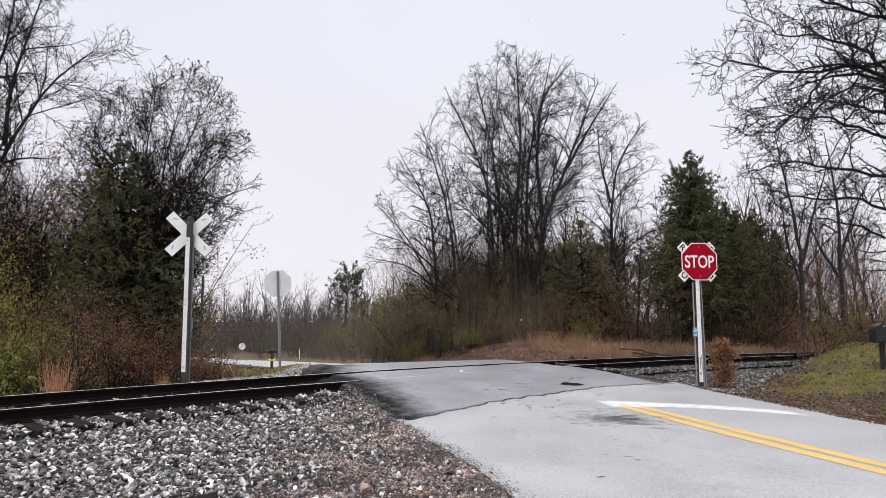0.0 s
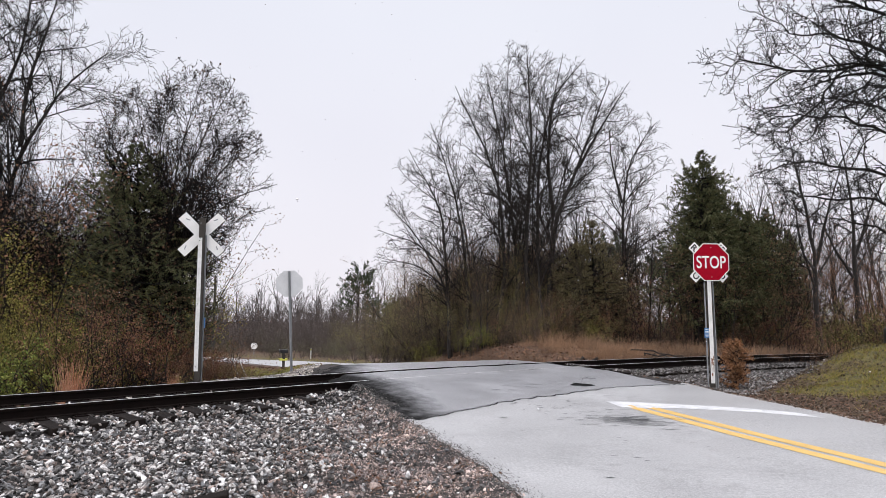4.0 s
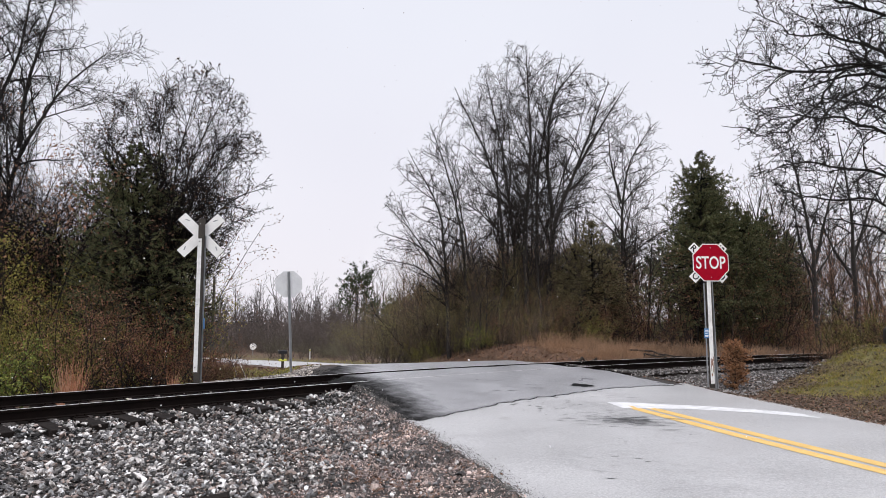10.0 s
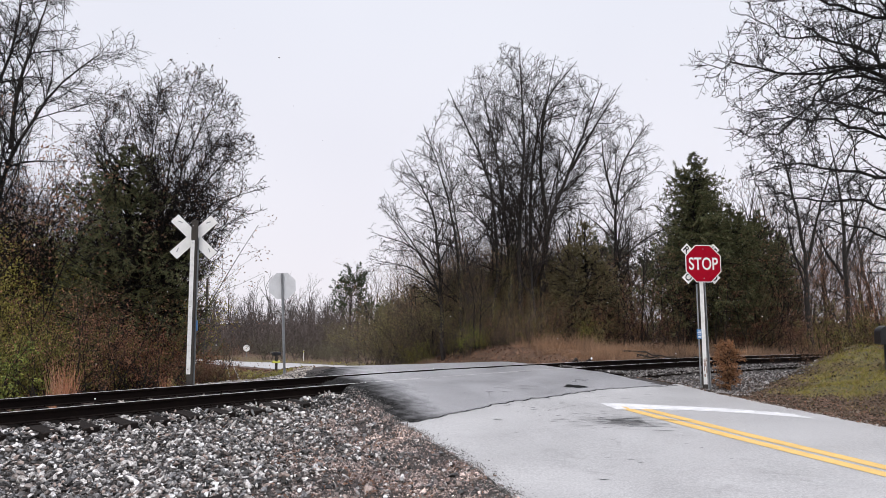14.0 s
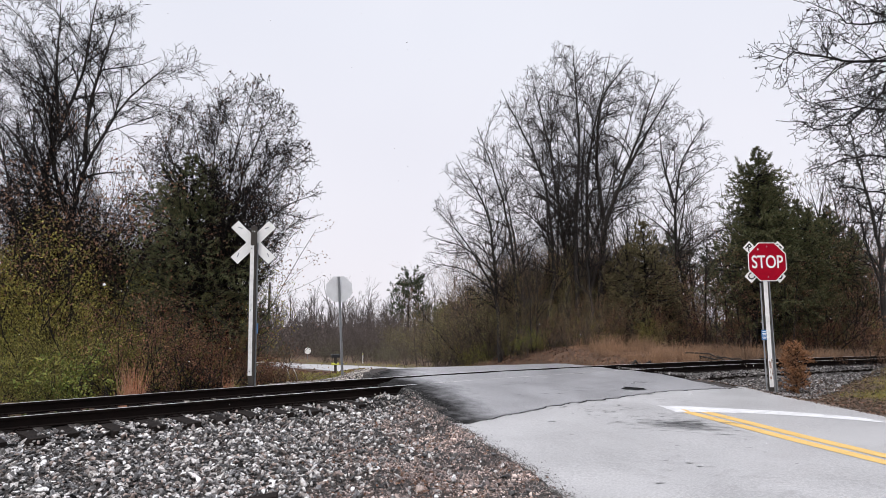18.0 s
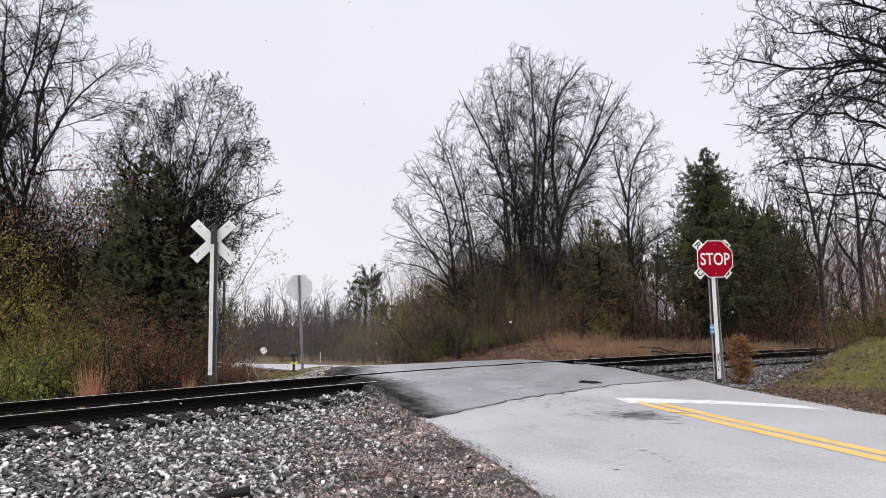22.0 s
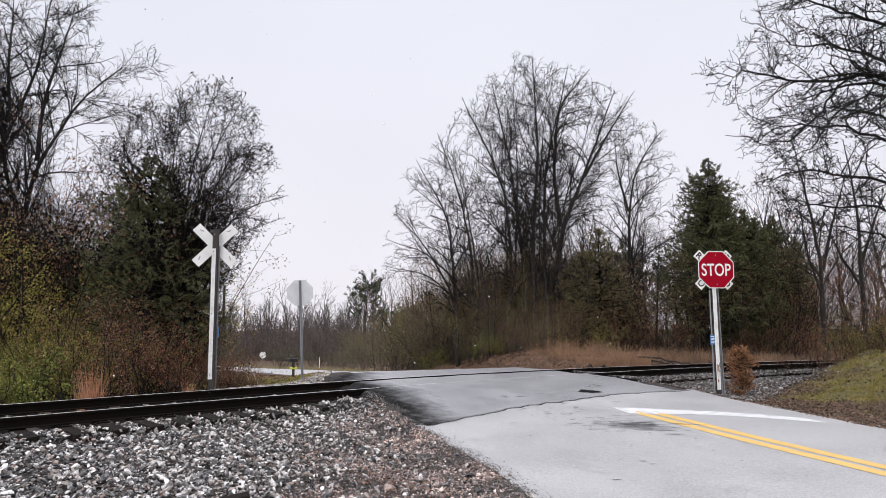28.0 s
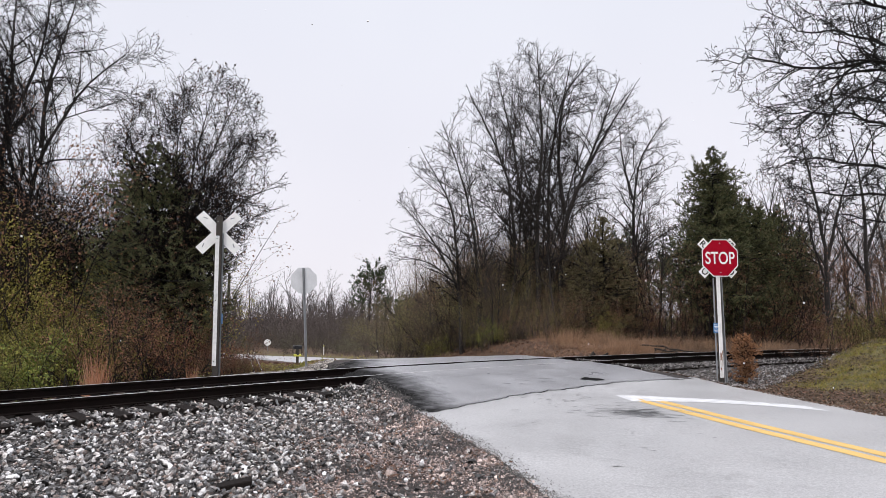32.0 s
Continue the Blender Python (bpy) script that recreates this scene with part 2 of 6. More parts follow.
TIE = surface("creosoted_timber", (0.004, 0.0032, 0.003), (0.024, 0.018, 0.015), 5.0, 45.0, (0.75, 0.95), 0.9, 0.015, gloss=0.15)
ROAD = surface("worn_wet_asphalt", (0.25, 0.248, 0.248), (0.62, 0.612, 0.606), 0.7, 36.0, (0.25, 0.45), 0.8, 0.01, grain=0.78)
PATCH = surface("fresh_dark_asphalt", (0.13, 0.13, 0.135), (0.45, 0.445, 0.456), 0.8, 50.0, (0.2, 0.42), 1.0, 0.02, grain=0.7, gloss=0.7)
# towards its open edge the asphalt breaks up into black millings
pnt = PATCH.node_tree
p_bs = pnt.nodes["Principled BSDF"]
p_edge = pnt.nodes.new("ShaderNodeAttribute")
p_edge.attribute_name = "loose"
p_grit = noise_node(pnt, 26.0, 6.0, 0.8)
p_wob = noise_node(pnt, 5.0, 4.0, 0.6)
p_sum = blend(pnt, "ADD", 0.4, p_edge.outputs["Color"], p_wob.outputs["Fac"])
p_fac = ramp(pnt, p_sum, [(0.42, (0, 0, 0)), (0.95, (1, 1, 1))]).outputs["Color"]
p_black = ramp(pnt, p_grit.outputs["Fac"], [(0.36, (0.003, 0.003, 0.003)), (0.72, (0.05, 0.049, 0.048))]).outputs["Color"]
p_old = p_bs.inputs["Base Color"].links[0].from_socket
pnt.links.new(blend(pnt, "MIX", p_fac, p_old, p_black), p_bs.inputs["Base Color"])
p_ro = p_bs.inputs["Roughness"].links[0].from_socket
pnt.links.new(blend(pnt, "MIX", p_fac, p_ro, (0.9, 0.9, 0.9)), p_bs.inputs["Roughness"])
p_sp = ramp(pnt, p_fac, [(0.0, (0.7, 0.7, 0.7)), (0.8, (0.04, 0.04, 0.04))]).outputs["Color"]
pnt.links.new(p_sp, p_bs.inputs["Specular IOR Level"])
DAMP = surface("damp_streak", (0.25, 0.25, 0.252), (0.4, 0.4, 0.4), 2.0, 70.0, (0.3, 0.5), 0.3, 0.004)
HOLE = surface("broken_black_asphalt", (0.005, 0.005, 0.005), (0.02, 0.02, 0.02), 3.0, 60.0, (0.85, 0.98), 0.8, 0.01, gloss=0.05)
WET = surface("wet_dark_mark", (0.03, 0.03, 0.03), (0.08, 0.08, 0.082), 2.0, 70.0, (0.3, 0.6), 0.3, 0.004)
YELLOW = surface("yellow_line_paint", (0.55, 0.36, 0.1), (0.86, 0.55, 0.17), 5.0, 90.0, (0.4, 0.65), 0.2, 0.003, grain=0.6)
WHITE_LINE = surface("white_line_paint", (0.46, 0.46, 0.46), (0.88, 0.88, 0.88), 4.5, 90.0, (0.4, 0.65), 0.2, 0.003)
SIGN_WHITE = plain_paint("white_sign_sheet", (0.9, 0.9, 0.88), 0.4, 0.08)
SIGN_RED = plain_paint("red_sign_sheet", (0.36, 0.003, 0.018), 0.55, 0.12, gloss=0.08)
SIGN_BLACK = plain_paint("black_sign_print", (0.015, 0.015, 0.015), 0.5, 0.1)
SIGN_BLUE = plain_paint("blue_sign_sheet", (0.07, 0.2, 0.42), 0.4, 0.1)
ALU = surface("bare_aluminium", (0.6, 0.61, 0.62), (0.8, 0.81, 0.82), 4.0, 60.0, (0.4, 0.6), 0.1, 0.002, 0.35)
GALV = surface("galvanised_steel", (0.22, 0.23, 0.24), (0.42, 0.43, 0.44), 6.0, 80.0, (0.4, 0.65), 0.15, 0.002, 0.6)
POSTWOOD = surface("weathered_post_wood", (0.022, 0.019, 0.016), (0.075, 0.064, 0.054), 4.0, 50.0, (0.8, 0.95), 0.5, 0.006)
STRIP = plain_paint("white_reflector_strip", (0.85, 0.85, 0.83), 0.35, 0.2)
RUST = surface("rust", (0.12, 0.05, 0.028), (0.32, 0.16, 0.09), 8.0, 60.0, (0.8, 0.95), 0.3, 0.003)
BLACK_BOX = plain_paint("black_mailbox_paint", (0.02, 0.02, 0.022), 0.4, 0.2)
SAFETY = plain_paint("yellow_plastic", (0.62, 0.62, 0.1), 0.5, 0.1)
SNOW = plain_paint("snow", (0.9, 0.9, 0.92), 0.7, 0.03)
LOGWOOD = surface("rotten_wood", (0.012, 0.01, 0.009), (0.05, 0.04, 0.032), 3.0, 40.0, (0.8, 0.95), 0.6, 0.02)
DEAD = leafy("dead_cedar_needles", [(0.24, 0.1, 0.05), (0.38, 0.18, 0.085), (0.46, 0.26, 0.14), (0.3, 0.17, 0.1)])
GRAVEL = leafy("dirty_gravel", [(0.0275, 0.0216, 0.0204), (0.188, 0.14, 0.124), (0.85, 0.702, 0.648), (0.0438, 0.0336, 0.03), (0.425, 0.294, 0.252), (0.0325, 0.0264, 0.024), (0.65, 0.528, 0.498), (0.075, 0.0576, 0.0528), (0.35, 0.288, 0.276), (0.0375, 0.03, 0.0276)], 0.6, 0.35)
CRUMB = leafy("asphalt_crumb", [(0.03, 0.03, 0.03), (0.1, 0.097, 0.095), (0.2, 0.195, 0.19), (0.05, 0.047, 0.045), (0.36, 0.35, 0.34), (0.07, 0.066, 0.063)], 0.6, 0.4)
MILLINGS = leafy("black_milling_grit", [(0.006, 0.006, 0.006), (0.025, 0.024, 0.023), (0.065, 0.062, 0.06), (0.012, 0.0115, 0.011)], 0.7, 0.2)
PALE_GRAVEL = leafy("pale_gravel", [(0.5, 0.46, 0.42), (0.3, 0.27, 0.25), (0.65, 0.6, 0.56), (0.12, 0.105, 0.095), (0.42, 0.36, 0.32), (0.56, 0.53, 0.5)], 0.65, 0.3)
CLODS = leafy("dark_soil_clods", [(0.035, 0.025, 0.018), (0.07, 0.05, 0.036), (0.13, 0.09, 0.062), (0.05, 0.04, 0.03), (0.22, 0.18, 0.145)], 0.85, 0.15)
WEEDS = leafy("dull_dead_weeds", [(0.09, 0.06, 0.042), (0.16, 0.105, 0.07), (0.24, 0.165, 0.115), (0.12, 0.085, 0.06)])
STONE_DIRTY = rocky("dirty_ballast_stone", [(0.05, 0.047, 0.047), (0.3, 0.28, 0.27), (0.1, 0.09, 0.085), (0.5, 0.47, 0.45), (0.13, 0.11, 0.097), (0.38, 0.36, 0.345), (0.06, 0.057, 0.057), (0.2, 0.185, 0.175)])

# ---- building helpers ----
def mesh_np(name, verts, faces):
    """A mesh from arrays of corners and of faces with equal numbers of corners."""
    verts, faces = np.asarray(verts, np.float32), np.asarray(faces, np.int32)
    me = bpy.data.meshes.new(name)
    me.vertices.add(len(verts))
    me.vertices.foreach_set("co", verts.ravel())
    me.loops.add(faces.size)
    me.loops.foreach_set("vertex_index", faces.ravel())
    me.polygons.add(len(faces))
    me.polygons.foreach_set("loop_start", np.arange(0, faces.size, faces.shape[1], dtype=np.int32))
    me.polygons.foreach_set("use_smooth", np.zeros(len(faces), bool))
    me.update(calc_edges=True)
    return me


def smooth(me):
    me.polygons.foreach_set("use_smooth", np.ones(len(me.polygons), bool))
    return me


def link(name, me, material, parent=None, label=""):
    ob = new(name, me)
    if material and not me.materials:
        me.materials.append(material)
    if parent:
        ob.parent = parent
    return tagged(ob, label)


def part(name, bm, material, parent, label=""):
    me = bpy.data.meshes.new(name)
    bm.to_mesh(me)
    bm.free()
    return link(name, me, material, parent, label)


def thing(name, m, label, category, group=""):
    ob = new(name)
    ob.empty_display_size = 0.2
    ob.matrix_basis = m
    return tagged(ob, label, category, group)


def box_bm(w, d, h, at=(0, 0, 0), bevel=0.0, turn=(0, 0, 0), bm=None):
    """A box on its base centre, with rounded edges."""
    bm = bm or bmesh.new()
    made = bmesh.ops.create_cube(bm, size=1)["verts"]
    bmesh.ops.transform(bm, matrix=pose(*at, *turn) @ Matrix.Translation((0, 0, h / 2)) @ Matrix.Diagonal((w, d, h, 1)), verts=made)
    if bevel:
        edges = {e for v in made for e in v.link_edges}
        bmesh.ops.bevel(bm, geom=list(edges), offset=bevel, segments=2, affect="EDGES", profile=0.5)
    return bm


def rod_bm(r, h, at=(0, 0, 0), sides=12, turn=(0, 0, 0), r2=None, bm=None):
    bm = bm or bmesh.new()
    bmesh.ops.create_cone(bm, cap_ends=True, segments=sides, radius1=r, radius2=r if r2 is None else r2, depth=h,
                          matrix=pose(*at, *turn) @ Matrix.Translation((0, 0, h / 2)))
    return bm


def plate_bm(outline, thick, bm=None):
    """An outline in x and z made a plate: its face at y = 0 looks to -y."""
    bm = bm or bmesh.new()
    front = [bm.verts.new((x, 0, z)) for x, z in outline]
    back = [bm.verts.new((x, thick, z)) for x, z in outline]
    bm.faces.new(front)
    bm.faces.new(back[::-1])
    for i in range(len(outline)):
        j = (i + 1) % len(outline)
        bm.faces.new((front[j], front[i], back[i], back[j]))
    bmesh.ops.recalc_face_normals(bm, faces=bm.faces)
    return bm


def text_mesh(text, wide, high, material, parent, m, name="lettering", label=""):
    """Raised letters of a given width and height, centred, facing -y."""
    cu = bpy.data.curves.new(name, "FONT")
    cu.body, cu.size, cu.extrude, cu.offset = text, 1.0, 0.003, 0.012
    tmp = bpy.data.objects.new("tmp", cu)
    me = bpy.data.meshes.new_from_object(tmp)
    bpy.data.objects.remove(tmp)
    co = np.empty(len(me.vertices) * 3, np.float32)
    me.vertices.foreach_get("co", co)
    co = co.reshape(-1, 3)
    lo, hi = co.min(0), co.max(0)
    fit = Matrix.Diagonal((wide / (hi[0] - lo[0]), high / (hi[1] - lo[1]), 1, 1)) @ Matrix.Translation((-(lo[0] + hi[0]) / 2, -(lo[1] + hi[1]) / 2, 0))
    me.transform(m @ pose(0, 0, 0, 90) @ fit)
    return link(name, me, material, parent, label)


# ---- the plan: the track's curve, the road, the lie of the land ----
def rail_line(x):
    """y of the near rail over x: a gentle curve, straight at both ends."""
    x = np.asarray(x, float)
    c = np.clip(x, -9, 15)
    return 15.83 + 0.8357 * c - 0.0165 * c * c + (x - c) * (0.8357 - 0.033 * c)


def rail_slope(x):
    return 0.8357 - 0.033 * np.clip(np.asarray(x, float), -9, 15)


def off_rail(x, y):
    """Distance beyond the near rail, square to the track (the camera's side is negative)."""
    x = np.asarray(x, float)
    x1 = x + (np.asarray(y) - rail_line(x)) * 0.45
    for _ in range(3):
        s = rail_slope(x1)
        x1 = (x + s * (np.asarray(y) - rail_line(x1) + s * x1)) / (1 + s * s)
    s = rail_slope(x1)
    return ((np.asarray(y) - rail_line(x1)) - s * (x - x1)) / np.sqrt(1 + s * s)


def rail_foot(x, y):
    """x of the point of the near rail that lies square to a place."""
    n, s = off_rail(x, y), rail_slope(x)
    for _ in range(3):
        s = rail_slope(x + n * s / np.sqrt(1 + s * s))
    return x + n * s / np.sqrt(1 + s * s)


def cant(x):
    return 0.05 * np.clip((9 - np.asarray(x, float)) / 9, 0, 1)


def ease(v, a, b):
    t = np.clip((np.asarray(v, float) - a) / (b - a), 0, 1)
    return t * t * (3 - 2 * t)


FAR_Y = [19, 22, 26, 31, 38, 46, 56, 70, 110]
FAR_X = [1.5, 0.0, -2.1, -4.1, -7.2, -12.0, -19.8, -34.0, -86.0]
FAR_Z = [0.04, -0.12, -0.5, -0.82, -1.16, -1.5, -1.9, -2.2, -2.5]


def road_x(y):
    """x of the road's middle at depth y."""
    y = np.asarray(y, float)
    near = 6.2 * 0.968 - (y - 6.2 * 0.25) * 0.25 / 0.968
    return np.where(y < 19, near, np.interp(y, FAR_Y, FAR_X))


def road_z(x, y):
    n = off_rail(x, y)
    before = np.interp(n, [-60, -12, -7, -4.5, -3, -2, -1, 0], [-0.6, -0.52, -0.47, -0.42, -0.32, -0.2, -0.075, -0.012])
    over = -0.012 + cant(x) * np.clip(n / 1.5, 0, 1)
    fall = np.interp(y, FAR_Y, FAR_Z) - 0.04
    after = np.where(n > 1.7, np.minimum(over, over * (1 - ease(n, 1.7, 8)) + fall * ease(n, 1.7, 8)), over)
    return np.where(n < 0, before, after)


def road_side(x, y):
    """Distance across the road from its middle (right is positive)."""
    y = np.asarray(y, float)
    s = (road_x(y + 0.5) - road_x(y - 0.5))
    return (np.asarray(x) - road_x(y)) / np.sqrt(1 + s * s)


def half_left(y):
    return np.interp(y, [0, 7, 8.2, 9.1, 10.2, 11.1, 12.4, 14.4, 16, 18, 21, 26, 34], [3.72, 3.67, 3.64, 3.69, 3.8, 3.95, 4.15, 4.5, 4.95, 4.8, 3.7, 3.0, 2.7])


def half_right(y):
    return np.interp(y, [0, 10, 15, 17, 19, 21, 26, 40], [3.85, 3.9, 4.25, 4.1, 2.9, 2.6, 2.8, 3.0])


def lumps(x, y, size, seed=0.0):
    a = np.sin(x / size + 1.3 * seed) * np.cos(y / size * 1.13 + seed) + 0.6 * np.sin(x / size * 2.3 + y / size * 1.7 + seed * 2.1)
    return a + 0.4 * np.cos(x / size * 4.1 - y / size * 3.3 + seed)


def land(x, y):
    """Height of the ground with the track bed, the bank and the road's cut."""
    x, y = np.asarray(x, float), np.asarray(y, float)
    n = off_rail(x, y)
    side = road_side(x, y)
    near = -0.47 + 0.02 * lumps(x, y, 1.7)
    bank = 1.04 * ease(x + (y - 14) * 0.1, 7.9, 12.4) * ease(y, 4, 9) * ease(-n, 1.6, 4.2)
    near = near + bank * (1 + 0.06 * lumps(x, y, 0.9, 2)) + 0.03 * lumps(x, y, 0.45, 5) * ease(x, 8.0, 9.5)
    near = near + 0.35 * ease(-x, 8, 25)
    f = np.interp(y, FAR_Y, FAR_Z)
    level = -0.3 + 0.06 * lumps(x, y, 3.1, 1) + 0.5 * ease(np.hypot(x - 10, y - 40), 12, 40)
    far = (f - 0.12) + (level - f + 0.12) * ease(side, 3.3, 6.8) * (1 - 0.85 * ease(y - 0.6 * x, 27, 42)) + 0.05 * lumps(x, y, 2.3, 3)
    far = far + (level - far) * ease(-side, 9, 17) * (1 - ease(y, 24, 34)) * 0.8
    far = far - ease(-side, 3.6, 5.2) * (0.1 + 0.45 * ease(n, 3.6, 7.0))
    far = far + 0.48 * ease(n, 3.2, 8.0) * ease(side, 3.4, 7) * (1 - ease(y - 0.6 * x, 30, 44))
    z = np.where(n > 0.75, far, near)
    bed = np.interp(n, [-4.5, -2.6, -1.0, -0.45, 1.95, 2.5, 4.0], [-0.47, -0.45, -0.33, -0.3, -0.26, -0.3, -0.5])
    w = ease(n, -4.6, -2.2) * (1 - ease(n, 2.4, 5.0))
    z = z * (1 - w) + bed * w
    over = np.maximum(side - half_right(y), -side - half_left(y))
    r = 1 - ease(over, 0.0, np.where(n < -1, 0.9, 1.6))
    cut = road_z(x, y) - 0.02 - 0.15 * ease(-np.abs(n - 0.75), -3.0, -1.0)
    return z * (1 - r) + np.minimum(cut, np.where(r > 0.99, cut, 9)) * r


def axis(lo, a, b, hi, fine):
    mid = np.arange(a, b, fine)
    left = [a]
    while left[-1] > lo:
        left.append(left[-1] - max(fine, 0.12 * (a - left[-1]) + fine))
    right = [b]
    while right[-1] < hi:
        right.append(right[-1] + max(fine, 0.12 * (right[-1] - b) + fine))
    return np.array(left[:0:-1] + list(mid) + right)


def sheet(xs, ys, z):
    gx, gy = np.meshgrid(xs, ys)
    gz = z(gx, gy) if callable(z) else z
    k = np.arange(gx.size).reshape(gx.shape)
    f = np.stack([k[:-1, :-1], k[:-1, 1:], k[1:, 1:], k[1:, :-1]], -1).reshape(-1, 4)
    return np.stack([gx, gy, gz], -1).reshape(-1, 3), f


# ground: one sheet to the horizon; "cover" holds how far grass, gravel and litter reach
GROUND, gnt, gbs = nodes_of("soil_grass_and_gravel")
cov = gnt.nodes.new("ShaderNodeAttribute")
cov.attribute_name = "cover"
split = gnt.nodes.new("ShaderNodeSeparateColor")
gnt.links.new(cov.outputs["Color"], split.inputs["Color"])
g_big, g_fine, g_mid = noise_node(gnt, 0.6, 5.0), noise_node(gnt, 30.0, 5.0, 0.8), noise_node(gnt, 7.0, 6.0, 0.75)
g_both = blend(gnt, "MIX", 0.5, g_fine.outputs["Fac"], g_mid.outputs["Fac"])
g_litter = ramp(gnt, g_both, [(0.36, (0.018, 0.012, 0.008)), (0.5, (0.085, 0.046, 0.026)), (0.62, (0.26, 0.145, 0.08))]).outputs["Color"]
g_grass = ramp(gnt, g_both, [(0.38, (0.04, 0.031, 0.015)), (0.5, (0.11, 0.094, 0.025)), (0.62, (0.21, 0.175, 0.05))]).outputs["Color"]
# dark soil between stones, its tone also serving as shade in the gaps
g_stone = ramp(gnt, g_fine.outputs["Fac"], [(0.3, (0.008, 0.0065, 0.006)), (0.5, (0.03, 0.024, 0.021)), (0.68, (0.13, 0.105, 0.092))]).outputs["Color"]
g_c = blend(gnt, "MIX", split.outputs["Red"], g_litter, g_grass)
g_c = blend(gnt, "MIX", split.outputs["Green"], g_c, g_stone)
g_t = ramp(gnt, g_big.outputs["Fac"], [(0.3, (0.75, 0.73, 0.7)), (0.7, (1.15, 1.15, 1.15))]).outputs["Color"]
gnt.links.new(blend(gnt, "MULTIPLY", 1.0, g_c, g_t), gbs.inputs["Base Color"])
gbs.inputs["Roughness"].default_value = 0.85
g_b = node(gnt, "ShaderNodeBump", Strength=1.0, Distance=0.05)
gnt.links.new(g_both, g_b.inputs["Height"])
gnt.links.new(g_b.outputs["Normal"], gbs.inputs["Normal"])


def grassy(x, y):
    n, side = off_rail(x, y), road_side(x, y)
    near = ease(x + 0.45 * lumps(x, y, 0.8), 7.9, 9.4) * ease(-n, 3.4, 5.2) * ease(side, 4.4, 5.6) * (0.6 + 0.4 * ease(lumps(x, y, 0.6, 6), -0.9, 0.4))
    far = ease(-side, 3.6, 4.4) * (1 - ease(-side, 11, 14)) * ease(y, 19.8, 22) + 0.9 * ease(side, 3.0, 3.8) * (1 - ease(side, 3.8, 6.5)) * ease(y, 34, 42)
    return np.clip(np.where(n < 0, near, far), 0, 1)


def stony(x, y):
    n, side = off_rail(x, y), road_side(x, y)
    bed = ease(n, -3.8, -2.4) * (1 - ease(n, 2.4, 3.4))
    foot = (n < 0) * (1 - ease(side, -3.6, -3.2))
    past = (n > 2) * ease(-side, 3.4, 3.9) * (1 - ease(n, 4.6, 5.8)) * (1 - ease(-side, 9, 11))
    return np.clip(np.maximum(np.maximum(bed, foot), past), 0, 1)


gv, gf = sheet(axis(-1500, -16, 20, 1500, 0.22), axis(-1500, 3, 34, 1500, 0.22), land)
ground_me = smooth(mesh_np("ground", gv, gf))
attr = ground_me.color_attributes.new("cover", "FLOAT_COLOR", "POINT")
cover = np.ones((len(gv), 4), np.float32)
cover[:, 0], cover[:, 1], cover[:, 2] = grassy(gv[:, 0], gv[:, 1]), stony(gv[:, 0], gv[:, 1]), 0
attr.data.foreach_set("color", cover.ravel())
ground = tagged(link("ground", ground_me, GROUND), "bare soil with fallen leaves, winter grass and gravel", "ground", kind="structure")

# ---- road ----
def road_strip(y0, y1, step, sides, lift, wobble=0.0, zf=road_z, across=15):
    ys = np.arange(y0, y1 + step / 2, step)
    rows = []
    for y in ys:
        l, r = half_left(y), half_right(y)
        lat = np.array([sides(y, q) if callable(sides) else q for q in (sides if not callable(sides) else np.linspace(0, 1, across))])
        s = road_x(y + 0.5) - road_x(y - 0.5)
        k = np.sqrt(1 + s * s)
        rows.append(np.stack([road_x(y) + lat / k, y - lat * s / k], -1))
    g = np.array(rows)
    if wobble:
        g[:, 0, 0] += wobble * lumps(g[:, 0, 1], g[:, 0, 0], 0.35, 4) * 0.5
        g[:, -1, 0] += wobble * lumps(g[:, -1, 1], g[:, -1, 0], 0.4, 5) * 0.5
    z = zf(g[..., 0], g[..., 1]) + lift
    k = np.arange(z.size).reshape(z.shape)
    f = np.stack([k[:-1, :-1], k[:-1, 1:], k[1:, 1:], k[1:, :-1]], -1).reshape(-1, 4)
    return np.concatenate([g, z[..., None]], -1).reshape(-1, 3), f


def apron_front(side):
    """Where the dark asphalt of the crossing begins, from the near rail."""
    return np.interp(side, [-4.4, -3.6, -2.6, -1.4, -0.1, 1.7, 3, 4], [-3.35, -3.3, -3.0, -2.8, -2.7, -2.6, -2.75, -2.9])


def edge_to_edge(y, q):
    return -half_left(y) + q * (half_left(y) + half_right(y))


def near_edges(y, q):
    """The same where the road runs aslant: its edges lie nearer and farther than its middle."""
    return -half_left(y - 0.95) + q * (half_left(y - 0.95) + half_right(y + 0.97))


rv, rf = road_strip(-60, 17.5, 0.15, near_edges, 0.0, 0.05, across=44)
keep = (off_rail(rv[:, 0], rv[:, 1]) - apron_front(road_side(rv[:, 0], rv[:, 1])))[rf].max(1) < 0.22
road = tagged(link("road", smooth(mesh_np("road", rv, rf[keep])), ROAD), "worn light grey asphalt road, wet from snow", "road", kind="structure")
rv, rf = road_strip(16, 100, 0.5, edge_to_edge, 0.0, 0.1)
keep = off_rail(rv[:, 0], rv[:, 1])[rf].min(1) > 3.4
tagged(link("road_beyond", smooth(mesh_np("road_beyond", rv, rf[keep])), ROAD), "pale wet asphalt road curving away downhill", "road", kind="structure")

def worn_front(xs):
    """The ragged front edge of the apron over x, as a distance from the near rail."""
    s = rail_slope(xs)
    k = np.sqrt(1 + s * s)
    first = np.full(len(xs), -3.6)
    for _ in range(4):
        first = apron_front(road_side(xs - first * s / k, rail_line(xs) + first / k))
    return first + 0.03 * lumps(xs, xs * 0.3, 0.22, 8) + 0.02 * lumps(xs, xs, 0.07, 2)


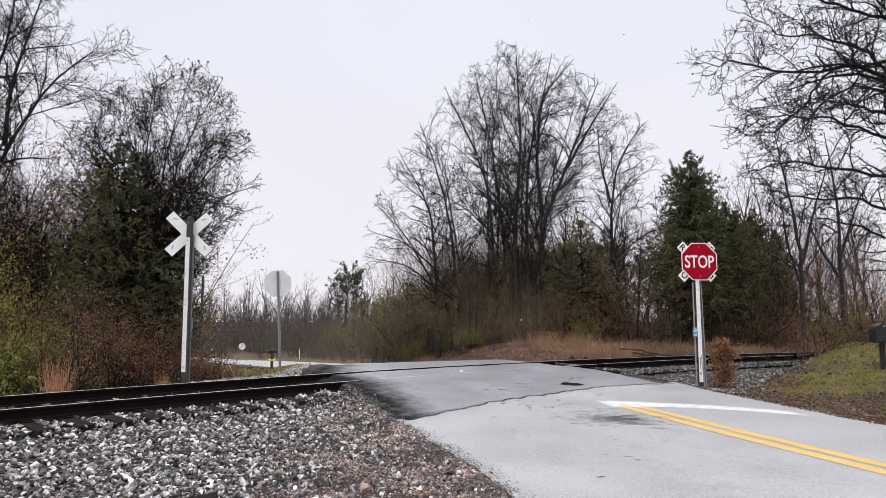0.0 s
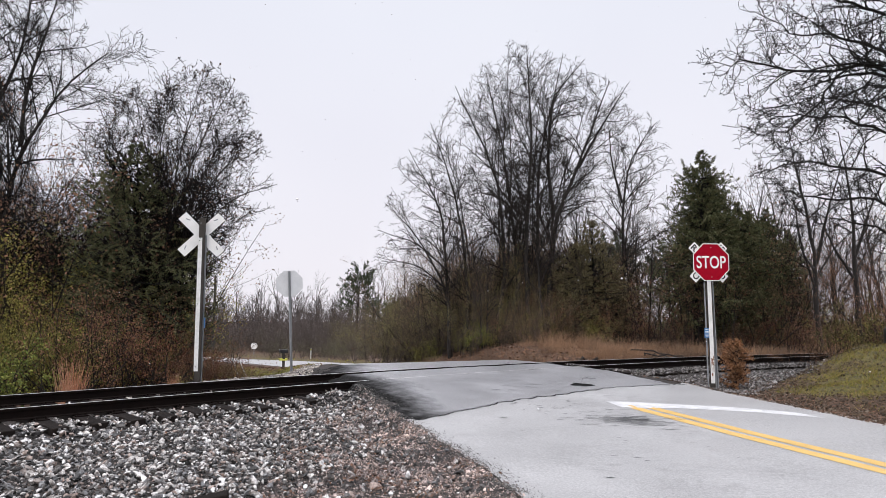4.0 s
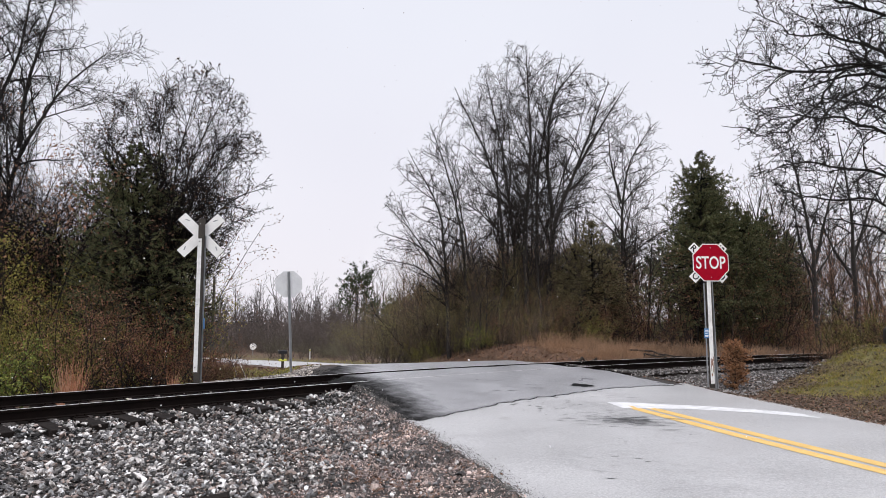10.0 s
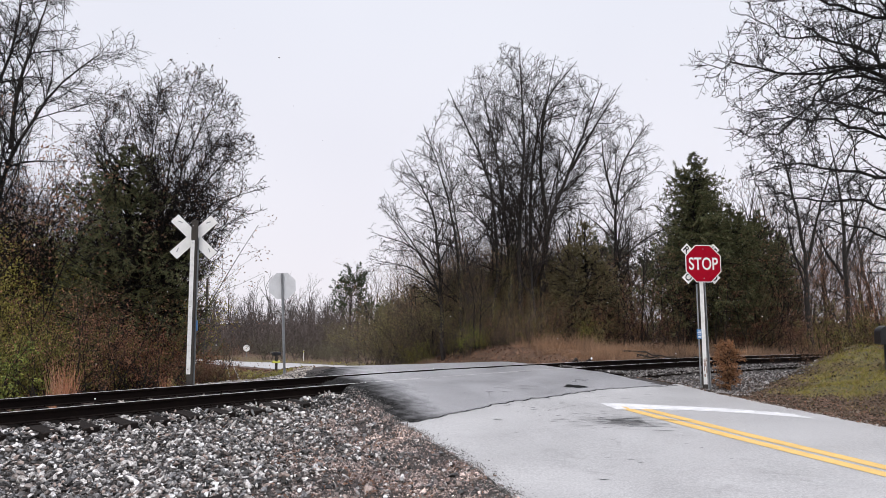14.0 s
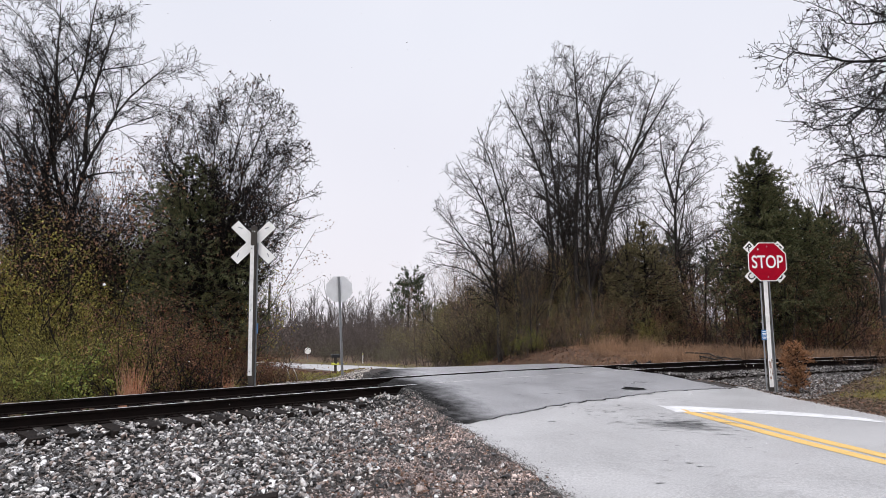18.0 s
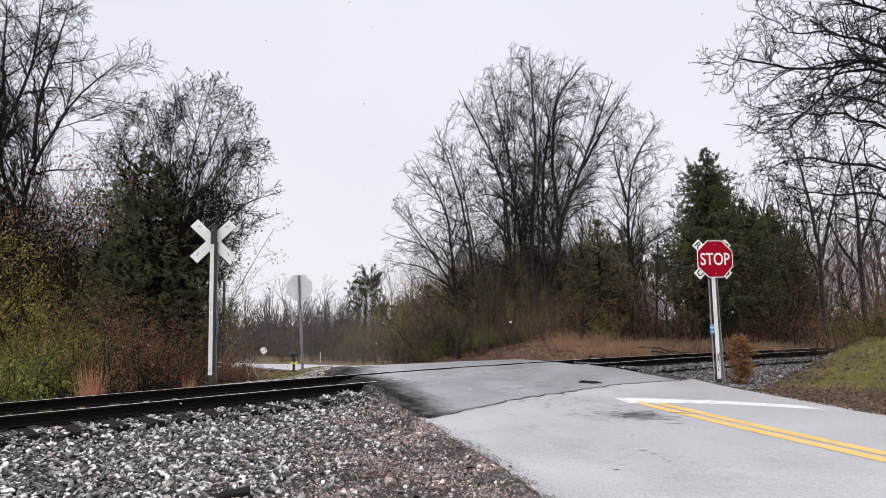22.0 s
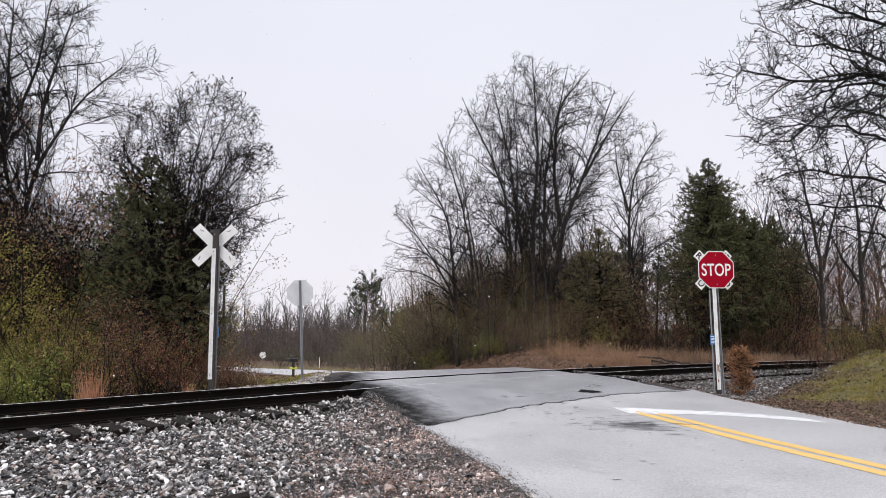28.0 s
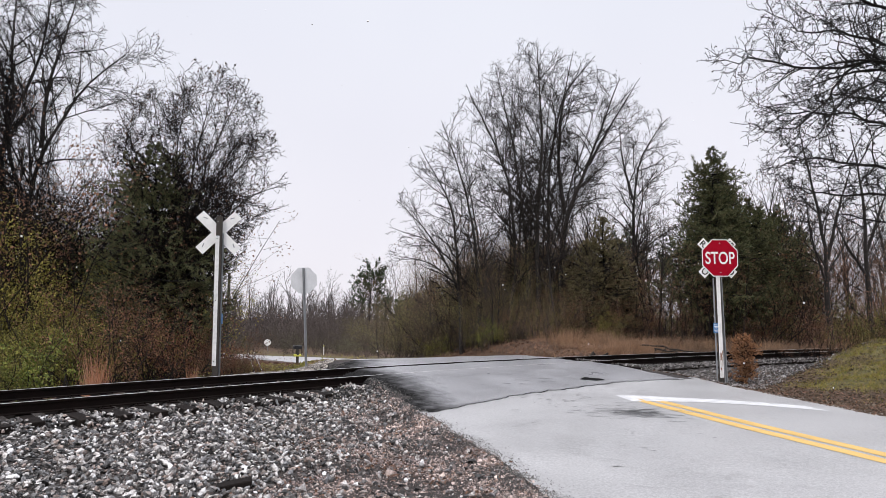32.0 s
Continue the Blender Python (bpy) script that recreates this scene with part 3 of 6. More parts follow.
# ---- the asphalt of the crossing, in three strips with the rails' grooves between ----
def crossing_strip(name, n0, n1, lift, ragged=False):
    """Asphalt along the rails between two distances from the near rail; ragged: its front edge is the worn one."""
    xs = np.linspace(-5.2, 8.8, 220)
    q = np.linspace(0, 1, max(4, int((n1 - n0) / 0.09)))
    s = rail_slope(xs)
    k = np.sqrt(1 + s * s)
    first = np.full(len(xs), n0)
    if ragged:
        first = worn_front(xs)
        q = np.r_[0, q]
    ns = first[None] + (n1 - first)[None] * q[:, None]
    gx = xs[None] - ns * (s / k)[None]
    gy = rail_line(xs)[None] + ns / k[None]
    z = road_z(gx, gy) + lift + 0.005 * lumps(gx, gy, 0.5, 7) + 0.002 * lumps(gx, gy, 0.11, 1)
    if ragged:
        z[0] -= 0.06
        z += 0.012
    side = road_side(gx, gy)
    left = -half_left(gy) - 0.12 + 0.1 * lumps(gx, gy, 0.3, 3) - 0.05 * np.clip(-ns, 0, 3)
    right = half_right(gy) + 0.05 + 0.08 * lumps(gx, gy, 0.35, 6) - 0.25
    out = np.maximum(left - side, side - right)
    z -= 0.45 * ease(out, -0.6, 0.6)
    kk = np.arange(z.size).reshape(z.shape)
    f = np.stack([kk[:-1, :-1], kk[:-1, 1:], kk[1:, 1:], kk[1:, :-1]], -1).reshape(-1, 4)
    ok = (out < 0.65).ravel()[f].all(1)
    v = np.stack([gx, gy, z], -1).reshape(-1, 3)
    me = smooth(mesh_np(name, v, f[ok]))
    me.materials.append(PATCH)
    loose = me.color_attributes.new("loose", "FLOAT_COLOR", "POINT")
    share = ease(left - side, -2.3, 0.0) * 0.85
    loose.data.foreach_set("color", np.repeat(share.astype(np.float32).ravel(), 4))
    return link(name, me, None)


crossing = tagged(crossing_strip("crossing_pavement", 0.09, 1.36, -0.005), "dark fresh asphalt of a railway crossing between the rails", "pavement", kind="structure")
apron = tagged(crossing_strip("crossing_apron_near", -3.6, -0.05, 0.008, True), "dark wet asphalt apron ramping up to the rails, ragged front edge", "pavement", kind="structure")
tagged(crossing_strip("crossing_apron_far", 1.56, 4.3, 0.008), "dark asphalt apron beyond the rails", "pavement", kind="structure")


def slivers(name, seed, count, cx, cy, rx, ry, long, thin, material, parent, label, lift, turn=0.0):
    """Thin dark wet smears lying on the asphalt, thinning out from a middle."""
    rg = np.random.default_rng(seed)
    x, y = cx + rg.normal(0, rx, count), cy + rg.normal(0, ry, count)
    a = turn + rg.normal(0, 0.12, count)
    u = np.stack([np.cos(a), np.sin(a)], -1) * (long * rg.uniform(0.3, 1.4, count))[:, None]
    w = np.stack([-np.sin(a), np.cos(a)], -1) * (thin * rg.uniform(0.3, 1.4, count))[:, None]
    c = np.stack([x, y], -1)
    p = np.stack([c - u, c - u * 0.4 - w, c + u * 0.5 - w * 0.7, c + u, c + u * 0.3 + w, c - u * 0.6 + w * 0.8], 1)
    z = road_z(p[..., 0], p[..., 1]) + lift + (np.arange(count) * 1e-5)[:, None]
    return link(name, mesh_np(name, np.concatenate([p, z[..., None]], -1).reshape(-1, 3), np.arange(6 * count).reshape(count, 6)), material, parent, label)


def seam_mesh():
    """A thin dark strip on the old road along the apron's ragged front edge."""
    xs = np.linspace(-2.2, 7.6, 320)
    s = rail_slope(xs)
    k = np.sqrt(1 + s * s)
    wide = 0.02 + 0.012 * lumps(xs, xs * 0.7, 0.16, 3)
    rows = []
    for n in (worn_front(xs) - 0.012 - np.clip(wide, 0.006, 0.06), worn_front(xs) + 0.004):
        gx, gy = xs - n * s / k, rail_line(xs) + n / k
        rows.append(np.stack([gx, gy, road_z(gx, gy) + 0.006], -1))
    i = np.arange(len(xs) - 1)
    f = np.stack([i, i + 1, i + 1 + len(xs), i + len(xs)], -1)
    side = road_side(rows[0][:, 0], rows[0][:, 1])
    ok = (side > -half_left(rows[0][:, 1]) + 0.1) & (side < half_right(rows[0][:, 1]) - 0.2)
    return link("seam", mesh_np("seam", np.concatenate(rows), f[ok[:-1]]), HOLE, road, "dark broken seam between old and new asphalt")


seam_mesh()

# ---- painted lines ----
def line_mesh(name, u0, u1, y0, y1, material, label, lift=0.005, slant=0.0, bend=0.0):
    ys = np.concatenate([np.arange(y0, 4, 0.4), np.arange(4, y1 + 0.01, 0.08)]) if y0 < 4 else np.arange(y0, y1 + 0.01, 0.08)
    us = np.linspace(u0, u1, max(2, int(abs(u1 - u0) / 0.3) + 1))
    s = 0.25 / 0.968
    gu, gy = np.meshgrid(us, ys)
    gu = gu + 0.02 * np.clip(13.3 - gy, 0, 10)
    gx = road_x(gy) + gu / np.sqrt(1 + s * s)
    gy2 = gy + gu * s / np.sqrt(1 + s * s) + slant * (gu - u0) + bend * (gu - u0) ** 2
    z = road_z(gx, gy2) + lift
    k = np.arange(z.size).reshape(z.shape)
    f = np.stack([k[:-1, :-1], k[:-1, 1:], k[1:, 1:], k[1:, :-1]], -1).reshape(-1, 4)
    return tagged(link(name, mesh_np(name, np.stack([gx, gy2, z], -1).reshape(-1, 3), f), material, road), label)


line_mesh("centre_line", 0.69, 0.92, -60, 13.3, YELLOW, "yellow centre line stripe")
line_mesh("centre_line", 1.03, 1.26, -60, 13.1, YELLOW, "yellow centre line stripe")
line_mesh("stop_line", 0.55, 4.05, 13.06, 13.72, WHITE_LINE, "worn white stop line", slant=-0.09, bend=-0.125)
slivers("wet_stain", 1, 170, 3.3, 11.85, 0.4, 0.36, 0.16, 0.0105, WET, road, "dark wet smears on the asphalt", 0.009, 0.1)
slivers("wet_stain", 2, 40, 2.1, 12.9, 0.6, 0.5, 0.07, 0.012, WET, road, "small dark wet marks", 0.006, 0.5)
slivers("wet_stain", 3, 26, 3.0, 10.2, 1.6, 1.5, 0.06, 0.01, WET, road, "small dark wet marks", 0.006, 0.3)
slivers("damp_streak", 6, 420, 2.4, 8.6, 1.3, 1.5, 0.07, 0.005, DAMP, road, "faint damp streaks across the asphalt", 0.005, 0.08)
slivers("sunken_patch", 4, 40, 3.32, 15.62, 0.07, 0.06, 0.17, 0.06, HOLE, apron, "dark sunken hole in the asphalt", 0.032, 0.2)
slivers("crack", 5, 30, 2.4, 14.9, 1.5, 0.5, 0.13, 0.012, WET, apron, "dark cracks and scrapes", 0.032, 0.3)

# ---- the track ----
def along(ns, zs, xs):
    """Sweeps a profile (distances from the near rail and heights) along the track."""
    s = rail_slope(xs)
    k = np.sqrt(1 + s * s)
    ns, zs = np.asarray(ns, float), np.asarray(zs, float)
    gx = xs[:, None] - ns[None] * (s / k)[:, None]
    gy = rail_line(xs)[:, None] + ns[None] / k[:, None]
    gz = np.repeat(zs[None], len(xs), 0)
    v = np.stack([gx, gy, gz], -1).reshape(-1, 3)
    m = len(ns)
    i = np.arange(len(xs) - 1)[:, None] * m
    j = np.arange(m)[None]
    j2 = (j + 1) % m
    f = np.stack([i + j, i + m + j, i + m + j2, i + j2], -1).reshape(-1, 4)
    return v, f


RAIL_N = [-0.07, -0.07, -0.011, -0.008, -0.036, -0.036, -0.03, 0.03, 0.036, 0.036, 0.008, 0.011, 0.07, 0.07]
RAIL_Z = [-0.172, -0.160, -0.145, -0.045, -0.036, -0.006, 0.0, 0.0, -0.006, -0.036, -0.045, -0.145, -0.160, -0.172]
track_xs = np.concatenate([np.arange(-90, -10, 4.0), np.arange(-10, 16, 0.5), np.arange(16, 130, 4.0)])
track = thing("railway_track", pose(0, 0, 0), "single railway track with rusty steel rails on timber ties", "railway track")
for centre, up in ((0.0, 0.0), (1.505, 1.0)):
    v, f = along(np.array(RAIL_N) + centre, RAIL_Z, track_xs)
    v[:, 2] += up * cant(v[:, 0])
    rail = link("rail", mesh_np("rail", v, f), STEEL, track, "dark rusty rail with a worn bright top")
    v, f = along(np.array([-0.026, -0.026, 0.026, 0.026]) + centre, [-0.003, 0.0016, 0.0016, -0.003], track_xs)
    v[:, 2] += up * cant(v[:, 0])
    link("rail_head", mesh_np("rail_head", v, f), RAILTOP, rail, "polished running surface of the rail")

TIE_BM = box_bm(0.23, 2.95, 0.17, (0, -0.165, -0.17), 0.012)
bmesh.ops.subdivide_edges(TIE_BM, edges=[e for e in TIE_BM.edges if e.calc_length() > 1.0], cuts=9)
for v in TIE_BM.verts:
    v.co += Vector((0.012 * math.sin(v.co.y * 7.3 + v.co.z * 20), 0.02 * math.sin(v.co.x * 31), 0.007 * math.sin(v.co.y * 11.0 + v.co.x * 17)))
tie_me = bpy.data.meshes.new("tie")
TIE_BM.to_mesh(tie_me)
TIE_BM.free()
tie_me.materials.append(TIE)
pl = box_bm(0.19, 0.34, 0.016, (0, 0, 0))
for dx in (-0.06, 0.06):
    for dy in (-0.1, 0.1):
        box_bm(0.018, 0.03, 0.035, (dx, dy, 0.014), bm=pl)
plate_me = bpy.data.meshes.new("tie_plate")
pl.to_mesh(plate_me)
pl.free()
plate_me.materials.append(STEEL)
rng = np.random.default_rng(8)
TIES = []
x = -16.0
while x < 24.0:
    s = float(rail_slope(x))
    k = math.sqrt(1 + s * s)
    x += 0.54 / k * rng.uniform(0.93, 1.07)
    mid = Vector((x - 0.7525 * s / k, float(rail_line(x)) + 0.7525 / k, 0))
    if abs(float(road_side(mid.x, mid.y)) - 0.2) < 3.2:
        continue
    up = float(cant(mid.x))
    TIES.append(x)
    tie = link("tie", tie_me, None, track)
    tie.matrix_basis = pose(mid.x, mid.y, -0.189 + up / 2, math.degrees(up / 1.5), 0, math.degrees(math.atan(s)) + rng.normal(0, 1.2)) @ Matrix.Translation((0, rng.normal(0, 0.06), 0))
    for side in (-0.7525, 0.7525):
        tp = link("tie_plate", plate_me, None, tie)
        tp.matrix_basis = pose(0, side, 0.0)

# ---- plants: branches grown level by level ----
def unit(v):
    return v / np.maximum(np.linalg.norm(v, axis=-1, keepdims=True), 1e-9)


def grow_lines(rng, start, way, length, nseg, wander, lift):
    pts = [start]
    d = unit(way)
    for _ in range(nseg):
        d = unit(d + rng.normal(0, wander, d.shape) + np.array([0, 0, 1.0]) * lift)
        pts.append(pts[-1] + d * (length / nseg)[:, None])
    return np.stack(pts, 1)


def spawn(rng, pts, rad, count, f0, angle, ratio, thin, parent_len, up=0.0):
    """Side branches: count per parent, from the fraction f0 of its length to its tip."""
    b, k, _ = pts.shape
    f = f0 + (1 - f0) * (np.arange(count)[None] + rng.random((b, count))) / count
    pos = f * (k - 1)
    i = np.clip(pos.astype(int), 0, k - 2)
    w = (pos - i)[..., None]
    rows = np.arange(b)[:, None]
    at = pts[rows, i] * (1 - w) + pts[rows, i + 1] * w
    t = unit(pts[rows, i + 1] - pts[rows, i])
    side = unit(np.cross(t, rng.normal(0, 1, t.shape)))
    a = np.radians(rng.normal(angle, 9, f.shape))[..., None]
    way = unit(np.cos(a) * t + np.sin(a) * side + np.array([0, 0, up]))
    ln = parent_len[:, None] * ratio * (1.2 - 0.8 * f) * rng.uniform(0.6, 1.25, f.shape)
    r = (rad[0][:, None] * (1 - f) + rad[1][:, None] * f) * thin
    # short parents bear fewer side branches
    keep = (rng.random(f.shape) < np.clip(parent_len / parent_len.mean(), 0.15, 1.0)[:, None] ** 1.0).ravel()
    return at.reshape(-1, 3)[keep], way.reshape(-1, 3)[keep], ln.ravel()[keep], r.ravel()[keep]


def tubes(pts, r0, r1, sides):
    b, k, _ = pts.shape
    d = np.empty_like(pts)
    d[:, 1:-1] = pts[:, 2:] - pts[:, :-2]
    d[:, 0], d[:, -1] = pts[:, 1] - pts[:, 0], pts[:, -1] - pts[:, -2]
    d = unit(d)
    ref = np.where(np.abs(d[:, :1, 2:3]) > 0.9, np.array([1.0, 0, 0]), np.array([0, 0, 1.0]))
    u = unit(np.cross(d, np.broadcast_to(ref, d.shape)))
    v = np.cross(d, u)
    a = np.arange(sides) * 2 * np.pi / sides
    t = np.linspace(0, 1, k)
    r = (r0[:, None] * (1 - t) + r1[:, None] * t)[..., None, None]
    ring = pts[:, :, None] + r * (np.cos(a)[:, None] * u[:, :, None] + np.sin(a)[:, None] * v[:, :, None])
    ix = np.arange(b * k * sides).reshape(b, k, sides)
    nx = np.roll(ix, -1, 2)
    f = np.stack([ix[:, :-1], nx[:, :-1], nx[:, 1:], ix[:, 1:]], -1).reshape(-1, 4)
    return ring.reshape(-1, 3), f


def joined(pieces):
    vs, fs, n = [], [], 0
    for v, f in pieces:
        vs.append(v)
        fs.append(f + n)
        n += len(v)
    return np.concatenate(vs), np.concatenate(fs)


def flakes(rng, at, size, slim=0.5, droop=0.0):
    """Small bent leaves as four-cornered pieces, turned at random."""
    n = len(at)
    a = unit(rng.normal(0, 1, (n, 3)) - np.array([0, 0, droop]))
    b = unit(np.cross(a, rng.normal(0, 1, (n, 3))))
    s = (size * rng.uniform(0.6, 1.4, n))[:, None]
    v = np.stack([at, at + a * s * 0.5 + b * s * slim * 0.5, at + a * s, at + a * s * 0.5 - b * s * slim * 0.5], 1)
    return v.reshape(-1, 3), np.arange(4 * n).reshape(n, 4)


def limb(rng, bends, origin, rough=0.05):
    """A stem of ten joints through a few bends."""
    p = np.array(bends, float) - np.array(origin)
    t = np.r_[0, np.cumsum(np.linalg.norm(np.diff(p, axis=0), axis=1))]
    q = np.linspace(0, t[-1], 10)
    out = np.stack([np.interp(q, t, p[:, c]) for c in range(3)], -1)
    out[1:-1] = out[1:-1] * 0.5 + (out[:-2] + out[2:]) * 0.25
    return out + rng.normal(0, rough, out.shape) * (np.arange(10) > 0)[:, None]


def bare_tree(seed, stems, levels, thinnest=0.005, up=0.12):
    """stems: rows of base, direction, length, radius. levels: rows of count, f0, angle, ratio, thin, nseg, wander, lift."""
    rng = np.random.default_rng(seed)
    base, way = np.array([st[0] for st in stems], float), np.array([st[1] for st in stems], float)
    ln, rad = np.array([st[2] for st in stems], float), np.array([st[3] for st in stems], float)
    pts = grow_lines(rng, base, way, ln, 9, 0.07, 0.03)
    tip = np.maximum(rad * 0.1, thinnest)
    trunk = tubes(pts, rad, tip, 7)
    crown, limbs, r = [], [], (rad, tip)
    for n, (count, f0, angle, ratio, thin, nseg, wander, lift) in enumerate(levels):
        at, wy, ln, r0 = spawn(rng, pts, r, count, f0, angle, ratio, thin, ln, up if n == 0 else 0.0)
        r0 = np.maximum(r0, thinnest)
        pts = grow_lines(rng, at, wy, ln, nseg, wander, lift)
        r = (r0, np.maximum(r0 * 0.35, thinnest * 0.6))
        (limbs if n == 0 else crown).append(tubes(pts, r[0], r[1], 5 if n == 0 else 3))
    return {"trunk": joined([trunk] + limbs), "crown": joined(crown)}


def bough_lines(rng, bends, joints=16, rough=0.02):
    """A main stem through a few bends, smoothed and slightly crooked."""
    p = np.array(bends, float)
    t = np.r_[0, np.cumsum(np.linalg.norm(np.diff(p, axis=0), axis=1))]
    q = np.linspace(0, t[-1], joints)
    line = np.stack([np.interp(q, t, p[:, c]) for c in range(3)], -1)
    for _ in range(2):
        line[1:-1] = line[1:-1] * 0.5 + (line[:-2] + line[2:]) * 0.25
    line[1:] += rng.normal(0, rough, line[1:].shape) * np.sqrt(t[-1] / joints)
    return line


def ramify(seed, stems, levels, thin=0.006, inside=None, leaf=None, flat=0.0, rough=0.02):
    """A bare tree: its main stems (bends, radius) bear side branches, those twigs, and so on.
    levels: rows of branches per metre, first share of the parent, angle, length by the parent's, shortest, longest, thickness by the parent's, wander, rise.
    inside(x, z): whether a point lies within the crown; flat: how far the sprays lie level."""
    rng = np.random.default_rng(seed)
    foot = np.array(stems[0][0][0], float)
    pts = np.stack([bough_lines(rng, b, 16, rough) for b, _ in stems])
    r0 = np.array([r for _, r in stems], float) * 0.88
    pools = [(pts, r0, np.maximum(r0 * 0.1, thin))]
    heavy, fine = [tubes(pts - foot, r0, pools[0][2], 8)], []
    last = pts
    for n, (per_m, f0, angle, ratio, shortest, longest, thinner, wander, rise) in enumerate(levels):
        grown = []
        for age, (pp, pr0, pr1) in enumerate(pools[::-1][:2]):
            ln = np.linalg.norm(np.diff(pp, axis=1), axis=2).sum(1)
            count = np.floor(per_m * (0.55 if age else 1.0) * ln * (1 - f0) + rng.random(len(ln))).astype(int)
            row = np.repeat(np.arange(len(ln)), count)
            if not len(row):
                continue
            order = np.arange(len(row)) - np.repeat(np.cumsum(count) - count, count)
            f = f0 + (1 - f0) * (order + rng.random(len(row))) / np.repeat(np.maximum(count, 1), count)
            k = pp.shape[1]
            i = np.clip((f * (k - 1)).astype(int), 0, k - 2)
            w = (f * (k - 1) - i)[:, None]
            at = pp[row, i] * (1 - w) + pp[row, i + 1] * w
            t = unit(pp[row, i + 1] - pp[row, i])
            side = unit(np.cross(t, rng.normal(0, 1, t.shape)))
            side[:, 2] *= 1 - flat
            side = unit(side)
            a = np.radians(rng.normal(angle, 10, len(row)))[:, None]
            way = np.cos(a) * t + np.sin(a) * side + np.array([0, 0, rise])
            long = np.clip(ratio * ln[row] * (1.1 - 0.75 * f) * rng.uniform(0.55, 1.25, len(row)), shortest * rng.uniform(0.6, 1.3, len(row)), longest)
            rr = np.clip((pr0[row] * (1 - f) + pr1[row] * f) * thinner, thin, thin + long * 0.016)
            grown.append((at, way, long, rr))
        at, way, long, rr = (np.concatenate(v) for v in zip(*grown))
        line = grow_lines(rng, at, way, long, 5 if n == 0 else 4 if n == 1 else 2 if n == 2 else 1, wander, rise * 0.35)
        if inside is not None:
            out = ~inside(line[..., 0], line[..., 2])
            share = np.where(out.any(1), np.maximum(out.argmax(1) - 0.5, 0.3) / (line.shape[1] - 1), 1.0)
            line = line[:, :1] + (line - line[:, :1]) * share[:, None, None]
        tip = np.maximum(rr * 0.3, thin * 0.7)
        pools.append((line, rr, tip))
        (heavy if n == 0 else fine).append(tubes(line - foot, rr, tip, 6 if n == 0 else 4 if n == 1 else 3))
        last = line
    out = {"trunk": joined(heavy), "crown": joined(fine)}
    if leaf:
        share, size, slim = leaf
        tips = (last[:, 1:] - foot).reshape(-1, 3)
        out["foliage"] = flakes(rng, tips[rng.random(len(tips)) < share], size, slim, 0.6)
    return out


def under(xs, tops):
    """A crown's outline: whether a point lies below a line over x."""
    return lambda x, z: z < np.interp(x, xs, tops)


def west_of(zs, edge, top):
    """A crown's outline: below a top and west of an edge that shifts with the height."""
    return lambda x, z: top(x, z) & (x < np.interp(z, zs, edge))


def east_of(zs, edge):
    """A crown's outline: east of an edge that shifts with the height."""
    return lambda x, z: x > np.interp(z, zs, edge)


def plant(name, m, made, mats, label, category, group=""):
    ob = thing(name, m, label, category, group)
    for key, (v, f) in made.items():
        me = mesh_np(key, v, f)
        if key in ("trunk",):
            smooth(me)
        link(key, me, mats[key], ob)
    return ob


def conifer(seed, height, width, count, base=0.06, droop=-0.15, spray=0.16, per=14, clear=0.0, side=6, full=(0.6, 0.95, 1.0, 0.7, 0.33, 0.03)):
    """A cedar or pine: boughs with side twigs, which bear many slim sprays of needles."""
    rng = np.random.default_rng(seed)
    pts = grow_lines(rng, np.zeros((1, 3)), np.array([[0.02, 0.01, 1.0]]), np.array([height]), 10, 0.025, 0.05)
    trunk = tubes(pts, np.array([height * 0.016]), np.array([0.01]), 7)
    f = base + clear + (1 - base - clear) * rng.random(count) ** 0.8
    f = np.clip(f, 0, 0.995)
    at = np.stack([np.interp(f * height, pts[0, :, 2], pts[0, :, c]) for c in range(3)], -1)
    az = rng.random(count) * 2 * np.pi
    lobes = 0.9 + 0.18 * np.sin(az * 2 + f * 9 + seed) + 0.12 * np.sin(f * 31 + seed)
    ln = np.maximum(width * np.interp(f, [0, 0.1, 0.3, 0.55, 0.8, 1], full) * lobes * rng.uniform(0.55, 1.2, count), 0.2)
    way = np.stack([np.cos(az), np.sin(az), droop + 0.4 * f + rng.normal(0, 0.15, count)], -1)
    bough = grow_lines(rng, at, way, ln, 5, 0.12, 0.05)
    r = (0.008 + ln * 0.006, np.full(count, 0.005))
    a2, w2, l2, r2 = spawn(rng, bough, r, side, 0.2, 46, 0.38, 0.6, ln)
    twig = grow_lines(rng, a2, w2, l2, 2, 0.15, 0.03)
    boughs = joined([tubes(bough, *r, 4), tubes(twig, np.maximum(r2, 0.004), np.full(len(r2), 0.003), 3)])
    rows = rng.integers(0, len(twig), len(twig) * per)
    w = rng.random((len(rows), 1))
    i = rng.integers(0, 2, len(rows))
    p = twig[rows, i] * (1 - w) + twig[rows, i + 1] * w
    d = unit(twig[rows, i + 1] - twig[rows, i]) + rng.normal(0, 0.55, p.shape)
    d = unit(d)
    s = (spray * rng.uniform(0.5, 1.3, len(p)))[:, None]
    b = unit(np.cross(d, rng.normal(0, 1, d.shape))) * s * 0.1
    v = np.stack([p, p + d * s * 0.5 + b, p + d * s, p + d * s * 0.5 - b], 1).reshape(-1, 3)
    return {"trunk": trunk, "branchwork": boughs, "foliage": (v, np.arange(len(v)).reshape(-1, 4))}


